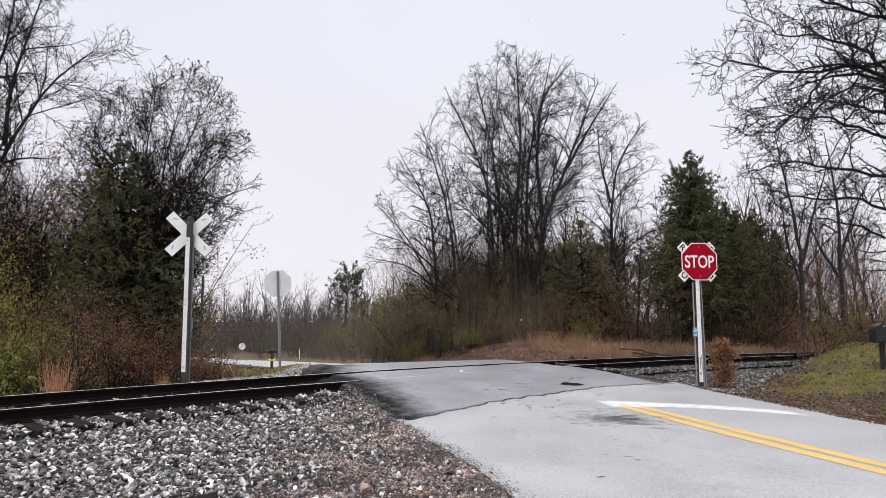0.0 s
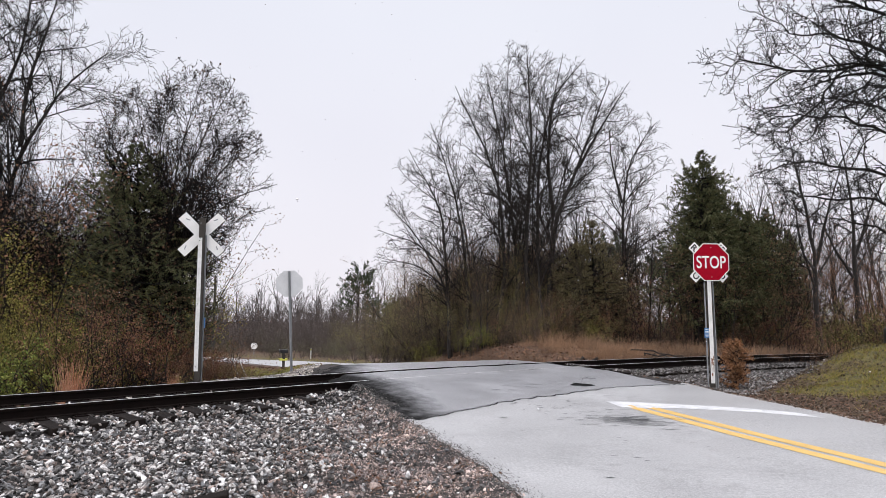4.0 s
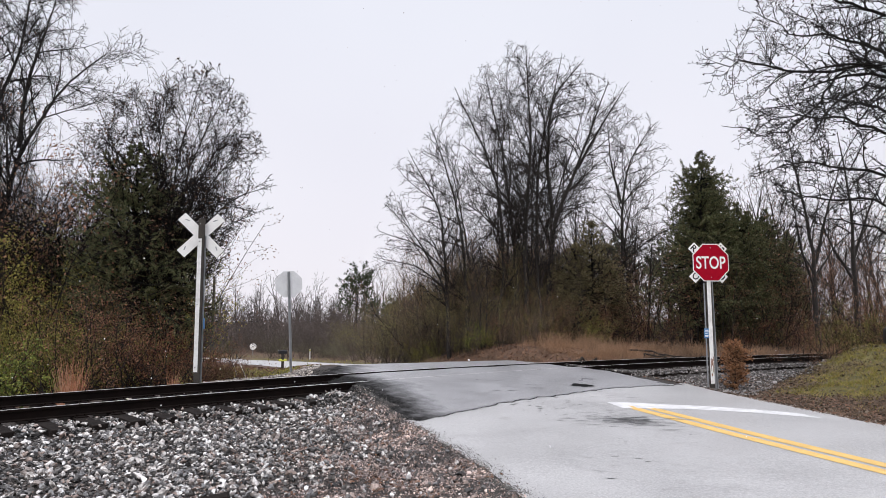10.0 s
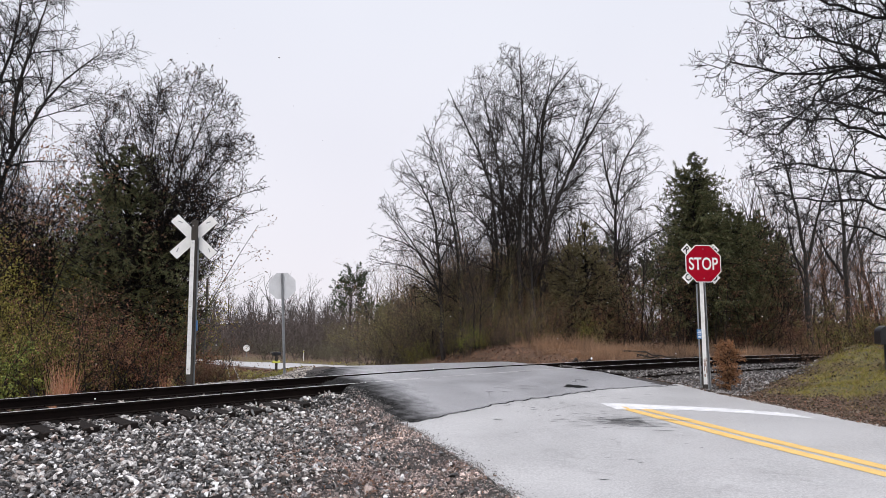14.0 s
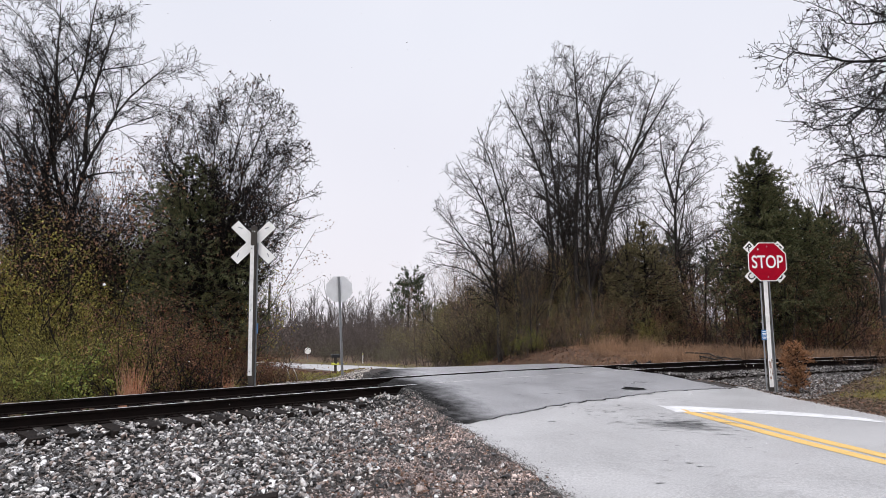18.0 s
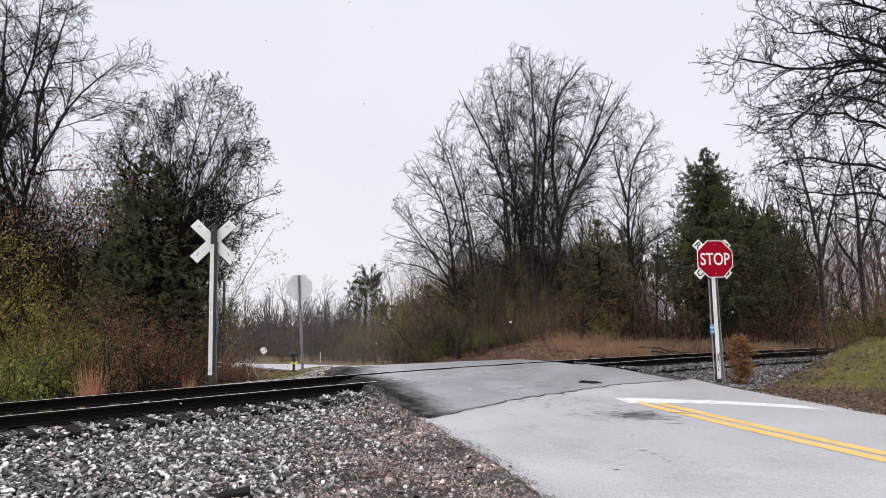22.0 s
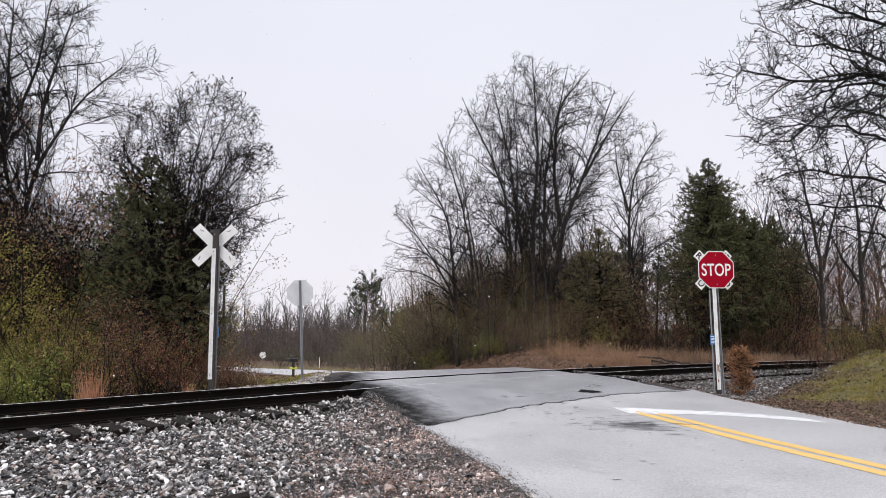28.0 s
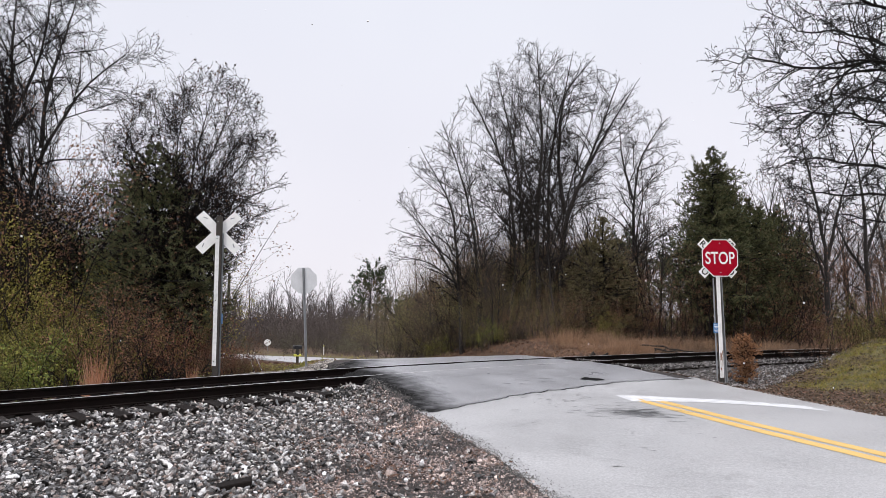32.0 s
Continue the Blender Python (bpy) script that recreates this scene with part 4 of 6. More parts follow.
def shrub(seed, height, spread, stems, twigs, leaves, size, slim=0.55):
    rng = np.random.default_rng(seed)
    base = np.concatenate([rng.normal(0, spread * 0.28, (stems, 2)), np.full((stems, 1), -0.1)], 1)
    way = np.concatenate([rng.normal(0, 0.38, (stems, 2)), np.ones((stems, 1))], 1)
    ln = height * rng.uniform(0.55, 1.1, stems)
    pts = grow_lines(rng, base, way, ln, 6, 0.16, 0.02)
    r = (np.full(stems, 0.016), np.full(stems, 0.005))
    stem = tubes(pts, *r, 4)
    at, wy, l2, r2 = spawn(rng, pts, r, twigs, 0.12, 48, 0.42, 0.6, ln)
    p2 = grow_lines(rng, at, wy, l2, 2, 0.25, 0.0)
    br = tubes(p2, np.maximum(r2, 0.004), np.full(len(r2), 0.0025), 3)
    spots = p2[rng.integers(0, len(p2), leaves), rng.integers(1, 3, leaves)] + rng.normal(0, 0.1, (leaves, 3))
    return {"woody_growth": joined([stem, br]), "foliage": flakes(rng, spots, size, slim, 0.3)}


def tuft(seed, count, height, spread, width=0.006, lean=0.25):
    rng = np.random.default_rng(seed)
    base = np.concatenate([rng.normal(0, spread, (count, 2)), np.full((count, 1), -0.05)], 1)
    out = base * np.array([1, 1, 0])
    way = np.concatenate([rng.normal(0, lean, (count, 2)), np.ones((count, 1))], 1) + out * 0.5
    pts = grow_lines(rng, base, way, height * rng.uniform(0.4, 1.1, count), 2, 0.12, -0.03)
    return tubes(pts, np.full(count, width), np.full(count, width * 0.3), 3)


def at_ground(x, y, turn=0.0, scale=1.0, sink=0.05):
    return pose(x, y, float(land(x, y)) - sink, 0, 0, turn) @ Matrix.Scale(scale, 4)


def behind(px, depth):
    """x at which a thing of that depth stands on the line of sight px (in thousandths of the view's half width)."""
    return px * depth * 0.6644


BARE = {"trunk": BARK, "crown": TWIG_MID, "foliage": OAK_BROWN}
LEV_LOW = [(11, 0.3, 36, 0.4, 0.6, 4, 0.1, 0.06), (6, 0.15, 40, 0.5, 0.65, 3, 0.14, 0.04), (4, 0.15, 42, 0.5, 0.7, 2, 0.16, 0.02)]

# tall bare trees of the middle clump, each with the lean and the forks of its stems
CLUMP = [
    [([(0.5, 33.1, -0.3), (0.4, 33.1, 3.1), (0.1, 32.6, 7.1), (-1.6, 33.6, 10.4)], 0.13), ([(0.5, 33.1, -0.3), (0.4, 33.2, 3.1), (-1.2, 33.3, 6.0), (-2.8, 33.3, 7.6)], 0.1),
     ([(0.3, 33.1, 4.2), (-1.2, 33.0, 5.5), (-3.1, 32.8, 6.1)], 0.06), ([(0.35, 33.1, 3.2), (-1.0, 32.6, 4.3), (-3.0, 32.4, 4.7)], 0.05)],
    [([(1.4, 33.0, -0.3), (1.3, 32.9, 4.5), (0.7, 32.9, 7.9), (-0.5, 32.7, 11.2)], 0.12)],
    [([(2.6, 33.1, -0.3), (3.3, 33.1, 3.2), (2.9, 32.8, 8.2), (0.8, 33.0, 12.9)], 0.14)],
    [([(3.9, 33.0, -0.3), (3.9, 33.3, 3.7), (3.3, 33.4, 9.3), (2.3, 32.4, 13.5)], 0.14)],
    [([(4.3, 32.5, -0.3), (4.2, 32.5, 4.5), (4.6, 32.6, 10.2), (4.4, 32.7, 15.0)], 0.16)],
    [([(4.9, 33.5, -0.3), (4.9, 33.4, 4.5), (5.2, 34.3, 9.5), (6.5, 33.9, 15.0)], 0.15)],
    [([(5.3, 33.2, -0.3), (5.4, 32.9, 2.7), (5.8, 33.2, 6.2), (7.0, 33.2, 8.7), (8.5, 32.4, 13.0)], 0.2),
     ([(5.75, 33.2, 6.2), (5.4, 32.9, 8.8), (5.7, 32.9, 12.3), (7.3, 32.5, 14.2)], 0.13), ([(7.0, 33.2, 8.7), (7.9, 33.2, 10.3), (9.6, 32.7, 13.1)], 0.09)],
    [([(9.2, 33.2, -0.3), (9.2, 33.3, 5.1), (9.1, 32.8, 6.7), (9.8, 33.6, 9.4), (11.1, 33.2, 11.0)], 0.14), ([(9.1, 32.8, 6.7), (8.6, 32.7, 8.7), (8.5, 32.8, 10.8)], 0.08)],
    [([(3.0, 34.2, -0.3), (3.1, 34.2, 5.0), (3.0, 34.1, 9.0), (3.3, 34.2, 13.6)], 0.075)],
    [([(3.5, 33.8, -0.3), (3.45, 33.7, 4.0), (3.7, 33.8, 9.0), (3.5, 33.6, 13.8)], 0.08)],
    [([(4.6, 34.2, -0.3), (4.75, 34.0, 5.0), (4.9, 34.1, 9.5), (5.4, 34.0, 14.2)], 0.08)],
    [([(1.9, 34.0, -0.3), (1.6, 34.0, 4.0), (1.0, 34.2, 7.6), (0.2, 34.0, 10.6)], 0.09)],
    [([(5.5, 34.2, -0.3), (5.7, 34.2, 4.5), (5.9, 34.1, 7.0), (7.0, 34.2, 10.0), (7.8, 34.0, 12.8)], 0.1)],
    [([(9.4, 35.8, -0.3), (9.9, 35.8, 4.5), (10.5, 35.6, 7.8), (10.4, 35.9, 9.9)], 0.1)],
]
CLUMP_TOP = under([-3.6, -3.2, -2.3, -0.6, 0.6, 2.3, 3.4, 4.4, 5.6, 7.8, 9.6, 10.9, 11.8, 12.3], [0, 6.6, 9.2, 10.6, 12.0, 13.8, 14.7, 15.3, 14.5, 13.5, 12.0, 10.8, 9.0, 0])
CLUMP_LEVELS = [(1.2, 0.3, 44, 0.38, 1.4, 4.8, 0.5, 0.12, 0.06), (2.2, 0.15, 46, 0.45, 0.7, 2.2, 0.6, 0.16, 0.03), (4.2, 0.1, 48, 0.5, 0.4, 1.0, 0.65, 0.2, 0.03), (4.6, 0.1, 46, 0.5, 0.25, 0.55, 0.7, 0.2, 0.03)]
for n, stems in enumerate(CLUMP):
    foot = stems[0][0][0]
    made = ramify(100 + n, stems, CLUMP_LEVELS, thin=0.0085, inside=CLUMP_TOP)
    plant("bare_tree", pose(foot[0], foot[1], float(land(foot[0], foot[1])) - 0.1), made, BARE, "tall leafless grey tree in a roadside clump", "tree", "trees of the clump")

# slender trees of the wood behind
small = [bare_tree(21, [((0, 0, 0), (0.05, 0, 1), 9.0, 0.11)], LEV_LOW, thinnest=0.011),
         bare_tree(22, [((0, 0, 0), (-0.08, 0, 1), 8.0, 0.09), ((0.2, 0, 0), (0.2, 0.1, 1), 7.0, 0.07)], LEV_LOW, thinnest=0.011),
         bare_tree(23, [((0, 0, 0), (0.02, 0.05, 1), 10.0, 0.1)], LEV_LOW, thinnest=0.011)]
rng = np.random.default_rng(5)
done2 = {}
for n in range(64):
    px = rng.uniform(0.05, 1.1)
    depth = rng.uniform(35, 62)
    i = n % 3
    m = at_ground(behind(px, depth), depth, rng.uniform(0, 360), rng.uniform(0.65, 1.1) * (1.0 if px < 0.5 else 1.1))
    if i in done2:
        copy_thing(done2[i], m)
    else:
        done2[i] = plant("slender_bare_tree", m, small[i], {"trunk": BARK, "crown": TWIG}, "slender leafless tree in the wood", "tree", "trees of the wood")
for px, depth, size in ((0.66, 36, 1.15), (0.7, 37, 1.05), (0.62, 38, 1.1), (0.83, 36, 0.9), (0.8, 36, 1.0), (0.52, 31.5, 0.8), (0.47, 31, 0.75), (0.58, 32.5, 0.9), (0.38, 31, 0.8), (0.74, 31.5, 0.85), (0.99, 36, 0.9), (0.31, 31.5, 0.85), (0.24, 31, 0.8), (0.1, 32, 0.8), (0.64, 38, 1.35), (0.68, 39, 1.3), (0.73, 38, 1.3), (0.77, 40, 1.3), (0.6, 40, 1.25), (0.81, 37, 1.2), (0.54, 39, 1.2), (-0.28, 100, 1.25), (-0.2, 95, 1.35), (-0.33, 100, 1.3), (-0.45, 95, 1.2), (-0.49, 90, 1.1)):
    copy_thing(done2[int(px * 100) % 3], at_ground(behind(px, depth), depth, px * 1900, size))

for n in range(16):
    px, depth = -1.12 + 0.5 * (n + rng.random()) / 16, rng.uniform(23, 38)
    copy_thing(done2[n % 3], at_ground(behind(px, depth), depth, n * 83, rng.uniform(0.75, 1.05)))
for n in range(12):
    px, depth = -1.1 + 0.4 * (n + rng.random()) / 12, rng.uniform(19.5, 24)
    copy_thing(done2[n % 3], at_ground(behind(px, depth), depth, n * 83, rng.uniform(0.55, 0.8)))
for n in range(34):
    px, depth = 0.0 + 0.46 * (n + rng.random()) / 34, rng.uniform(33, 38)
    copy_thing(done2[n % 3], at_ground(behind(px, depth), depth, n * 83, rng.uniform(0.75, 1.0)))

# far woods, joined: nobody could count them
far_pieces = []
for n in range(300):
    px = rng.uniform(-0.62, 0.2)
    depth = rng.uniform(84, 150)
    made = bare_tree(300 + n, [((0, 0, 0), (rng.normal(0, 0.06), 0, 1), rng.uniform(3.8, 8.0) * (1.5 if n % 9 == 0 else 1.0), 0.12)], [(9, 0.25, 34, 0.42, 0.6, 3, 0.1, 0.05), (6, 0.15, 38, 0.55, 0.7, 2, 0.14, 0.03)], thinnest=0.022)
    off = np.array([behind(px, depth), depth, float(land(behind(px, depth), depth)) - 0.2])
    for v, f in made.values():
        far_pieces.append((v + off, f))
tagged(link("far_woods", mesh_np("far_woods", *joined(far_pieces)), HAZE_BARK), "distant grey-brown leafless woods beyond the road", "woods", kind="stuff")

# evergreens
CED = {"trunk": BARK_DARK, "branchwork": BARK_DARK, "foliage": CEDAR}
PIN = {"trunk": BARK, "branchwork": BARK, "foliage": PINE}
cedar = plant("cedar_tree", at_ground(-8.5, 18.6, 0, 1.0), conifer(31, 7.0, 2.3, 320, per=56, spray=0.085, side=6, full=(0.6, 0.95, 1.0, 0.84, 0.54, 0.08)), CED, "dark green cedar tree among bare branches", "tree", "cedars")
wide = plant("cedar_tree", at_ground(behind(0.575, 31), 31), conifer(32, 9.2, 2.85, 420, per=36, spray=0.125, side=6, full=(0.4, 0.68, 0.88, 0.76, 0.44, 0.06)), CED, "broad dark green cedar with ragged boughs", "tree", "cedars")
for px, depth, size, turn in ((0.7, 32, 0.76, 110), (0.64, 31.6, 0.88, 190), (0.745, 33, 0.72, 240), (0.8, 33.5, 0.62, 80), (0.61, 32.4, 0.9, 60), (0.685, 31.6, 0.7, 290)):
    copy_thing(wide, at_ground(behind(px, depth), depth, turn, size))
for px, depth, size, turn in ((-0.03, 46, 0.75, 90), (-0.1, 52, 0.58, 140), (-0.065, 50, 0.66, 20), (0.2, 36, 0.8, 60), (0.14, 37, 0.78, 200), (0.26, 35.5, 0.72, 310), (0.07, 36.5, 0.6, 130)):
    copy_thing(cedar, at_ground(behind(px, depth), depth, turn, size))
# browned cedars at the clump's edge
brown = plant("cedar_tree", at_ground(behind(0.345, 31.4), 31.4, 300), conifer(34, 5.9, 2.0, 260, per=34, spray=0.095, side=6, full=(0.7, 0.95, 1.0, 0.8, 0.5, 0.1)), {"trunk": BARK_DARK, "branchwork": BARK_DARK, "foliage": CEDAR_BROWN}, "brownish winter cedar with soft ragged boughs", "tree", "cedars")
for px, depth, size, turn in ((0.305, 31.9, 0.8, 40), (0.39, 31.8, 0.68, 150), (0.14, 34.6, 0.78, 10), (0.09, 34.8, 0.64, 95)):
    copy_thing(brown, at_ground(behind(px, depth), depth, turn, size))
# thin cedar against the spreading tree
copy_thing(cedar, at_ground(-9.9, 19.9, 150, 0.68))
copy_thing(cedar, at_ground(-7.75, 19.5, 250, 0.68))
copy_thing(cedar, at_ground(-11.6, 20.8, 60, 0.66))
pine = plant("pine_tree", at_ground(behind(-0.187, 75), 75), conifer(33, 8.6, 2.5, 60, clear=0.38, per=30, spray=0.26, droop=0.05, full=(0.5, 0.5, 0.6, 1.0, 0.98, 0.6)), PIN, "loblolly pine with a rounded crown", "tree", "pines")
for px, depth, size, turn in ((0.49, 44, 0.75, 30), (0.38, 44, 0.85, 90), (-0.16, 88, 0.7, 70), (-0.115, 66, 0.6, 40)):
    copy_thing(pine, at_ground(behind(px, depth), depth, turn, size))

# trees beyond the track on the side of the crossbuck
FORKED = [
    ([(-13.8, 20.6, -0.7), (-14.0, 20.7, 3.4), (-14.4, 20.8, 5.2), (-14.8, 20.6, 6.3), (-14.0, 20.4, 8.0), (-13.6, 21.0, 9.8), (-13.2, 20.8, 12.6)], 0.19),
    ([(-14.8, 20.6, 6.3), (-15.4, 20.4, 7.5), (-16.5, 20.6, 8.5)], 0.1),
    ([(-14.1, 20.5, 8.0), (-14.3, 20.5, 9.9), (-14.6, 21.0, 13.0)], 0.08),
    ([(-14.1, 20.4, -0.7), (-15.2, 20.4, 4.2), (-15.9, 20.6, 6.5), (-17.0, 20.9, 9.6)], 0.12)]
SECOND = [
    ([(-13.2, 20.4, -0.7), (-13.5, 20.4, 4.5), (-12.9, 20.1, 6.6), (-12.3, 20.1, 7.5), (-11.8, 20.8, 9.2), (-10.7, 20.8, 9.9)], 0.17),
    ([(-13.4, 20.4, 4.5), (-14.2, 20.5, 6.5), (-14.5, 20.5, 9.1), (-15.6, 20.8, 11.3)], 0.11),
    ([(-12.9, 20.1, 6.6), (-12.8, 20.1, 8.6), (-12.0, 19.7, 10.4), (-12.0, 20.2, 12.0)], 0.1)]
SPREAD = [
    ([(-8.0, 19.6, -0.5), (-8.1, 19.3, 2.7), (-8.7, 20.2, 5.2), (-9.2, 19.5, 8.4)], 0.09), ([(-7.9, 19.4, -0.5), (-8.1, 19.3, 2.7), (-8.5, 19.7, 5.1), (-8.1, 19.4, 8.6)], 0.09),
    ([(-7.9, 19.5, -0.5), (-8.1, 19.6, 3.2), (-7.6, 19.1, 6.4), (-7.3, 19.9, 9.0)], 0.09), ([(-8.0, 19.8, -0.5), (-8.0, 19.4, 3.2), (-7.6, 20.0, 6.4), (-6.6, 20.8, 9.2)], 0.09),
    ([(-7.7, 19.3, -0.5), (-7.8, 19.4, 3.2), (-6.8, 19.0, 6.0), (-5.6, 19.0, 7.7)], 0.08), ([(-7.7, 19.4, -0.5), (-7.7, 19.4, 3.2), (-6.8, 19.5, 5.8), (-5.2, 19.3, 6.8)], 0.08),
    ([(-7.6, 19.3, -0.5), (-7.4, 19.2, 2.9), (-6.4, 19.3, 5.0), (-4.7, 18.9, 5.4)], 0.08)]
SPREAD_B = [
    ([(-8.0, 19.3, -0.5), (-8.5, 19.3, 3.2), (-9.2, 19.3, 5.7), (-10.3, 19.5, 8.0)], 0.09), ([(-7.7, 19.4, -0.5), (-7.4, 19.5, 2.4), (-6.6, 19.5, 4.1), (-5.7, 18.9, 4.9)], 0.06),
    ([(-8.2, 19.7, -0.5), (-8.9, 19.5, 3.2), (-9.8, 19.4, 4.9), (-10.7, 19.5, 6.4)], 0.08)]
SIDE_LEVELS = [(2.0, 0.26, 46, 0.42, 0.9, 4.0, 0.45, 0.13, 0.04), (3.6, 0.1, 46, 0.45, 0.5, 1.8, 0.6, 0.16, 0.03), (6.0, 0.08, 46, 0.5, 0.28, 0.85, 0.65, 0.2, 0.02), (6.0, 0.1, 44, 0.5, 0.18, 0.42, 0.7, 0.2, 0.02)]
FAN_LEVELS = [(2.3, 0.28, 36, 0.36, 0.8, 2.8, 0.5, 0.12, 0.07), (4.0, 0.1, 42, 0.45, 0.45, 1.4, 0.6, 0.16, 0.04), (6.5, 0.08, 46, 0.5, 0.24, 0.65, 0.65, 0.2, 0.02), (6.5, 0.1, 44, 0.5, 0.16, 0.36, 0.7, 0.2, 0.02)]
FAN_TOP = west_of([2.0, 4.0, 5.4], [-6.7, -5.9, -4.3], under([-11.6, -10.8, -9.8, -9.0, -7.9, -6.8, -6.0, -5.4, -4.9, -4.5], [5.0, 7.4, 8.5, 8.5, 9.3, 9.2, 8.8, 7.5, 6.0, 0.0]))
for n, (stems, levels, top, leaf, label) in enumerate((
        (FORKED, SIDE_LEVELS, None, (0.17, 0.055, 0.7), "large leafless tree with a crooked forking trunk"),
        (SECOND, SIDE_LEVELS, None, (0.17, 0.055, 0.7), "leafless tree with a long arching limb"),
        (SPREAD, FAN_LEVELS, FAN_TOP, (0.4, 0.068, 0.75), "many-stemmed tree with a few brown leaves clinging"),
        (SPREAD_B, FAN_LEVELS, FAN_TOP, (0.4, 0.068, 0.75), "many-stemmed tree with a few brown leaves clinging"))):
    foot = stems[0][0][0]
    made = ramify(41 + n, [(b, r * 0.82) for b, r in stems], levels, thin=0.0064, inside=top, leaf=leaf)
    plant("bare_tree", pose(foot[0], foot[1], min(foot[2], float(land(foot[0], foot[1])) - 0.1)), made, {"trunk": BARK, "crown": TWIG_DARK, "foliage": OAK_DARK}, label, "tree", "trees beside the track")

# leafy saplings crowding between them and the cedar
for n, (x, y, high) in enumerate(((-12.3, 21.0, 6.4), (-11.3, 20.4, 5.8), (-13.2, 21.6, 6.8), (-14.6, 21.2, 6.2), (-10.7, 21.6, 6.6), (-15.8, 21.8, 6.6))):
    z = float(land(x, y)) - 0.1
    stems = [([(x, y, z), (x + a * 0.35, y + b, z + high * 0.45), (x + a, y + b * 2, z + high * c)], 0.045) for a, b, c in ((0.1, 0.1, 1.0), (-0.7, -0.1, 0.85), (0.8, 0.0, 0.8), (-0.3, 0.2, 0.95))]
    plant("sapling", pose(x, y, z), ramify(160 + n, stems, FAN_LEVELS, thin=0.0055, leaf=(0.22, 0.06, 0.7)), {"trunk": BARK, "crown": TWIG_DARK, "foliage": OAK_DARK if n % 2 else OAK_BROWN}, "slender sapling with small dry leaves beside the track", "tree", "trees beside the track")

# two forked trees past the track, behind the bank
PAST_LEVELS = [(1.0, 0.3, 42, 0.36, 0.9, 3.0, 0.45, 0.12, 0.05), (1.8, 0.12, 44, 0.45, 0.5, 1.5, 0.6, 0.15, 0.03), (3.0, 0.1, 46, 0.5, 0.28, 0.8, 0.65, 0.18, 0.02), (3.0, 0.1, 44, 0.5, 0.2, 0.4, 0.7, 0.2, 0.02)]
PAST = [
    [([(15.9, 28, -0.3), (15.75, 28, 2.5), (15.9, 28, 3.8), (15.5, 28, 6.5), (15.0, 28, 9.5)], 0.15), ([(15.9, 28, 3.8), (16.5, 28, 6.0), (17.4, 28, 8.6)], 0.09),
     ([(15.8, 28, 2.8), (15.3, 28, 4.5), (14.9, 27.8, 7.5)], 0.07), ([(15.85, 28, 3.2), (16.9, 28.2, 4.6), (18.0, 28, 5.6)], 0.06)],
    [([(17.6, 28, -0.3), (17.5, 28, 3.0), (17.6, 28, 6.0), (17.2, 28, 9.5)], 0.15), ([(17.5, 28, 3.0), (16.6, 28, 4.6), (15.9, 28, 6.4)], 0.08), ([(17.55, 28, 4.0), (18.5, 28, 6.5), (19.5, 28, 8.0)], 0.08)]]
for n, stems in enumerate(PAST):
    foot = stems[0][0][0]
    plant("bare_tree", pose(foot[0], foot[1], float(land(foot[0], foot[1])) - 0.1), ramify(180 + n, stems, PAST_LEVELS, thin=0.0075, leaf=(0.03, 0.07, 0.7)), {"trunk": BARK, "crown": TWIG_MID, "foliage": OAK_BROWN}, "leafless tree forking low beyond the railway track", "tree", "trees beyond the bank")

# the big tree on the grass bank
BANK = [
    ([(10.95, 14.9, 0.2), (11.1, 14.9, 4.0), (10.95, 14.6, 6.5), (10.8, 14.7, 10.0), (10.9, 14.8, 12.9)], 0.26),
    ([(11.0, 14.8, 6.6), (10.4, 15.2, 7.3), (9.4, 14.9, 7.1), (8.7, 15.4, 7.1), (8.2, 15.8, 7.4), (7.4, 15.3, 7.4), (6.15, 15.0, 7.15)], 0.11),
    ([(11.0, 14.8, 6.8), (10.4, 15.1, 7.6), (10.3, 15.6, 8.1), (9.0, 15.1, 8.0), (8.1, 14.7, 7.8), (7.4, 15.0, 8.5)], 0.1),
    ([(9.5, 15.0, 7.1), (9.0, 15.0, 6.6), (8.4, 15.0, 5.8), (7.3, 14.6, 5.4), (6.6, 15.2, 5.8)], 0.06),
    ([(11.05, 14.8, 4.3), (10.1, 14.9, 4.7), (9.7, 15.2, 4.7), (8.8, 15.1, 4.9), (8.1, 14.9, 4.9), (6.9, 14.2, 4.4)], 0.09),
    ([(11.05, 14.9, 3.5), (10.4, 15.3, 4.0), (9.8, 15.4, 4.2), (8.9, 15.6, 4.1), (7.4, 14.7, 4.3)], 0.08),
    ([(11.0, 14.8, 6.3), (10.4, 15.2, 6.9), (9.3, 15.3, 6.4), (8.2, 14.4, 5.2), (7.8, 15.1, 5.1)], 0.07)]
BANK_B = [
    ([(11.0, 14.7, 5.2), (9.9, 14.6, 5.6), (9.2, 14.8, 5.9), (7.8, 14.3, 5.7), (7.4, 15.4, 6.3)], 0.08),
    ([(10.95, 14.6, 8.1), (10.6, 15.3, 8.7), (9.7, 15.3, 8.9), (9.0, 15.5, 9.4), (7.9, 14.7, 8.9)], 0.1),
    ([(11.0, 14.9, 2.9), (10.2, 15.4, 3.4), (9.6, 15.6, 3.7), (8.4, 15.1, 3.4)], 0.07),
    ([(10.9, 14.6, 7.4), (12.2, 14.0, 8.6), (13.5, 14.2, 9.0)], 0.1), ([(11.0, 14.8, 4.6), (12.0, 15.5, 5.5), (13.6, 15.8, 5.6)], 0.1),
    ([(10.9, 14.6, 7.0), (10.6, 13.4, 8.2), (9.8, 12.4, 9.0)], 0.1), ([(11.0, 14.8, 5.8), (10.8, 16.4, 6.8), (10.0, 17.6, 7.4)], 0.1)]
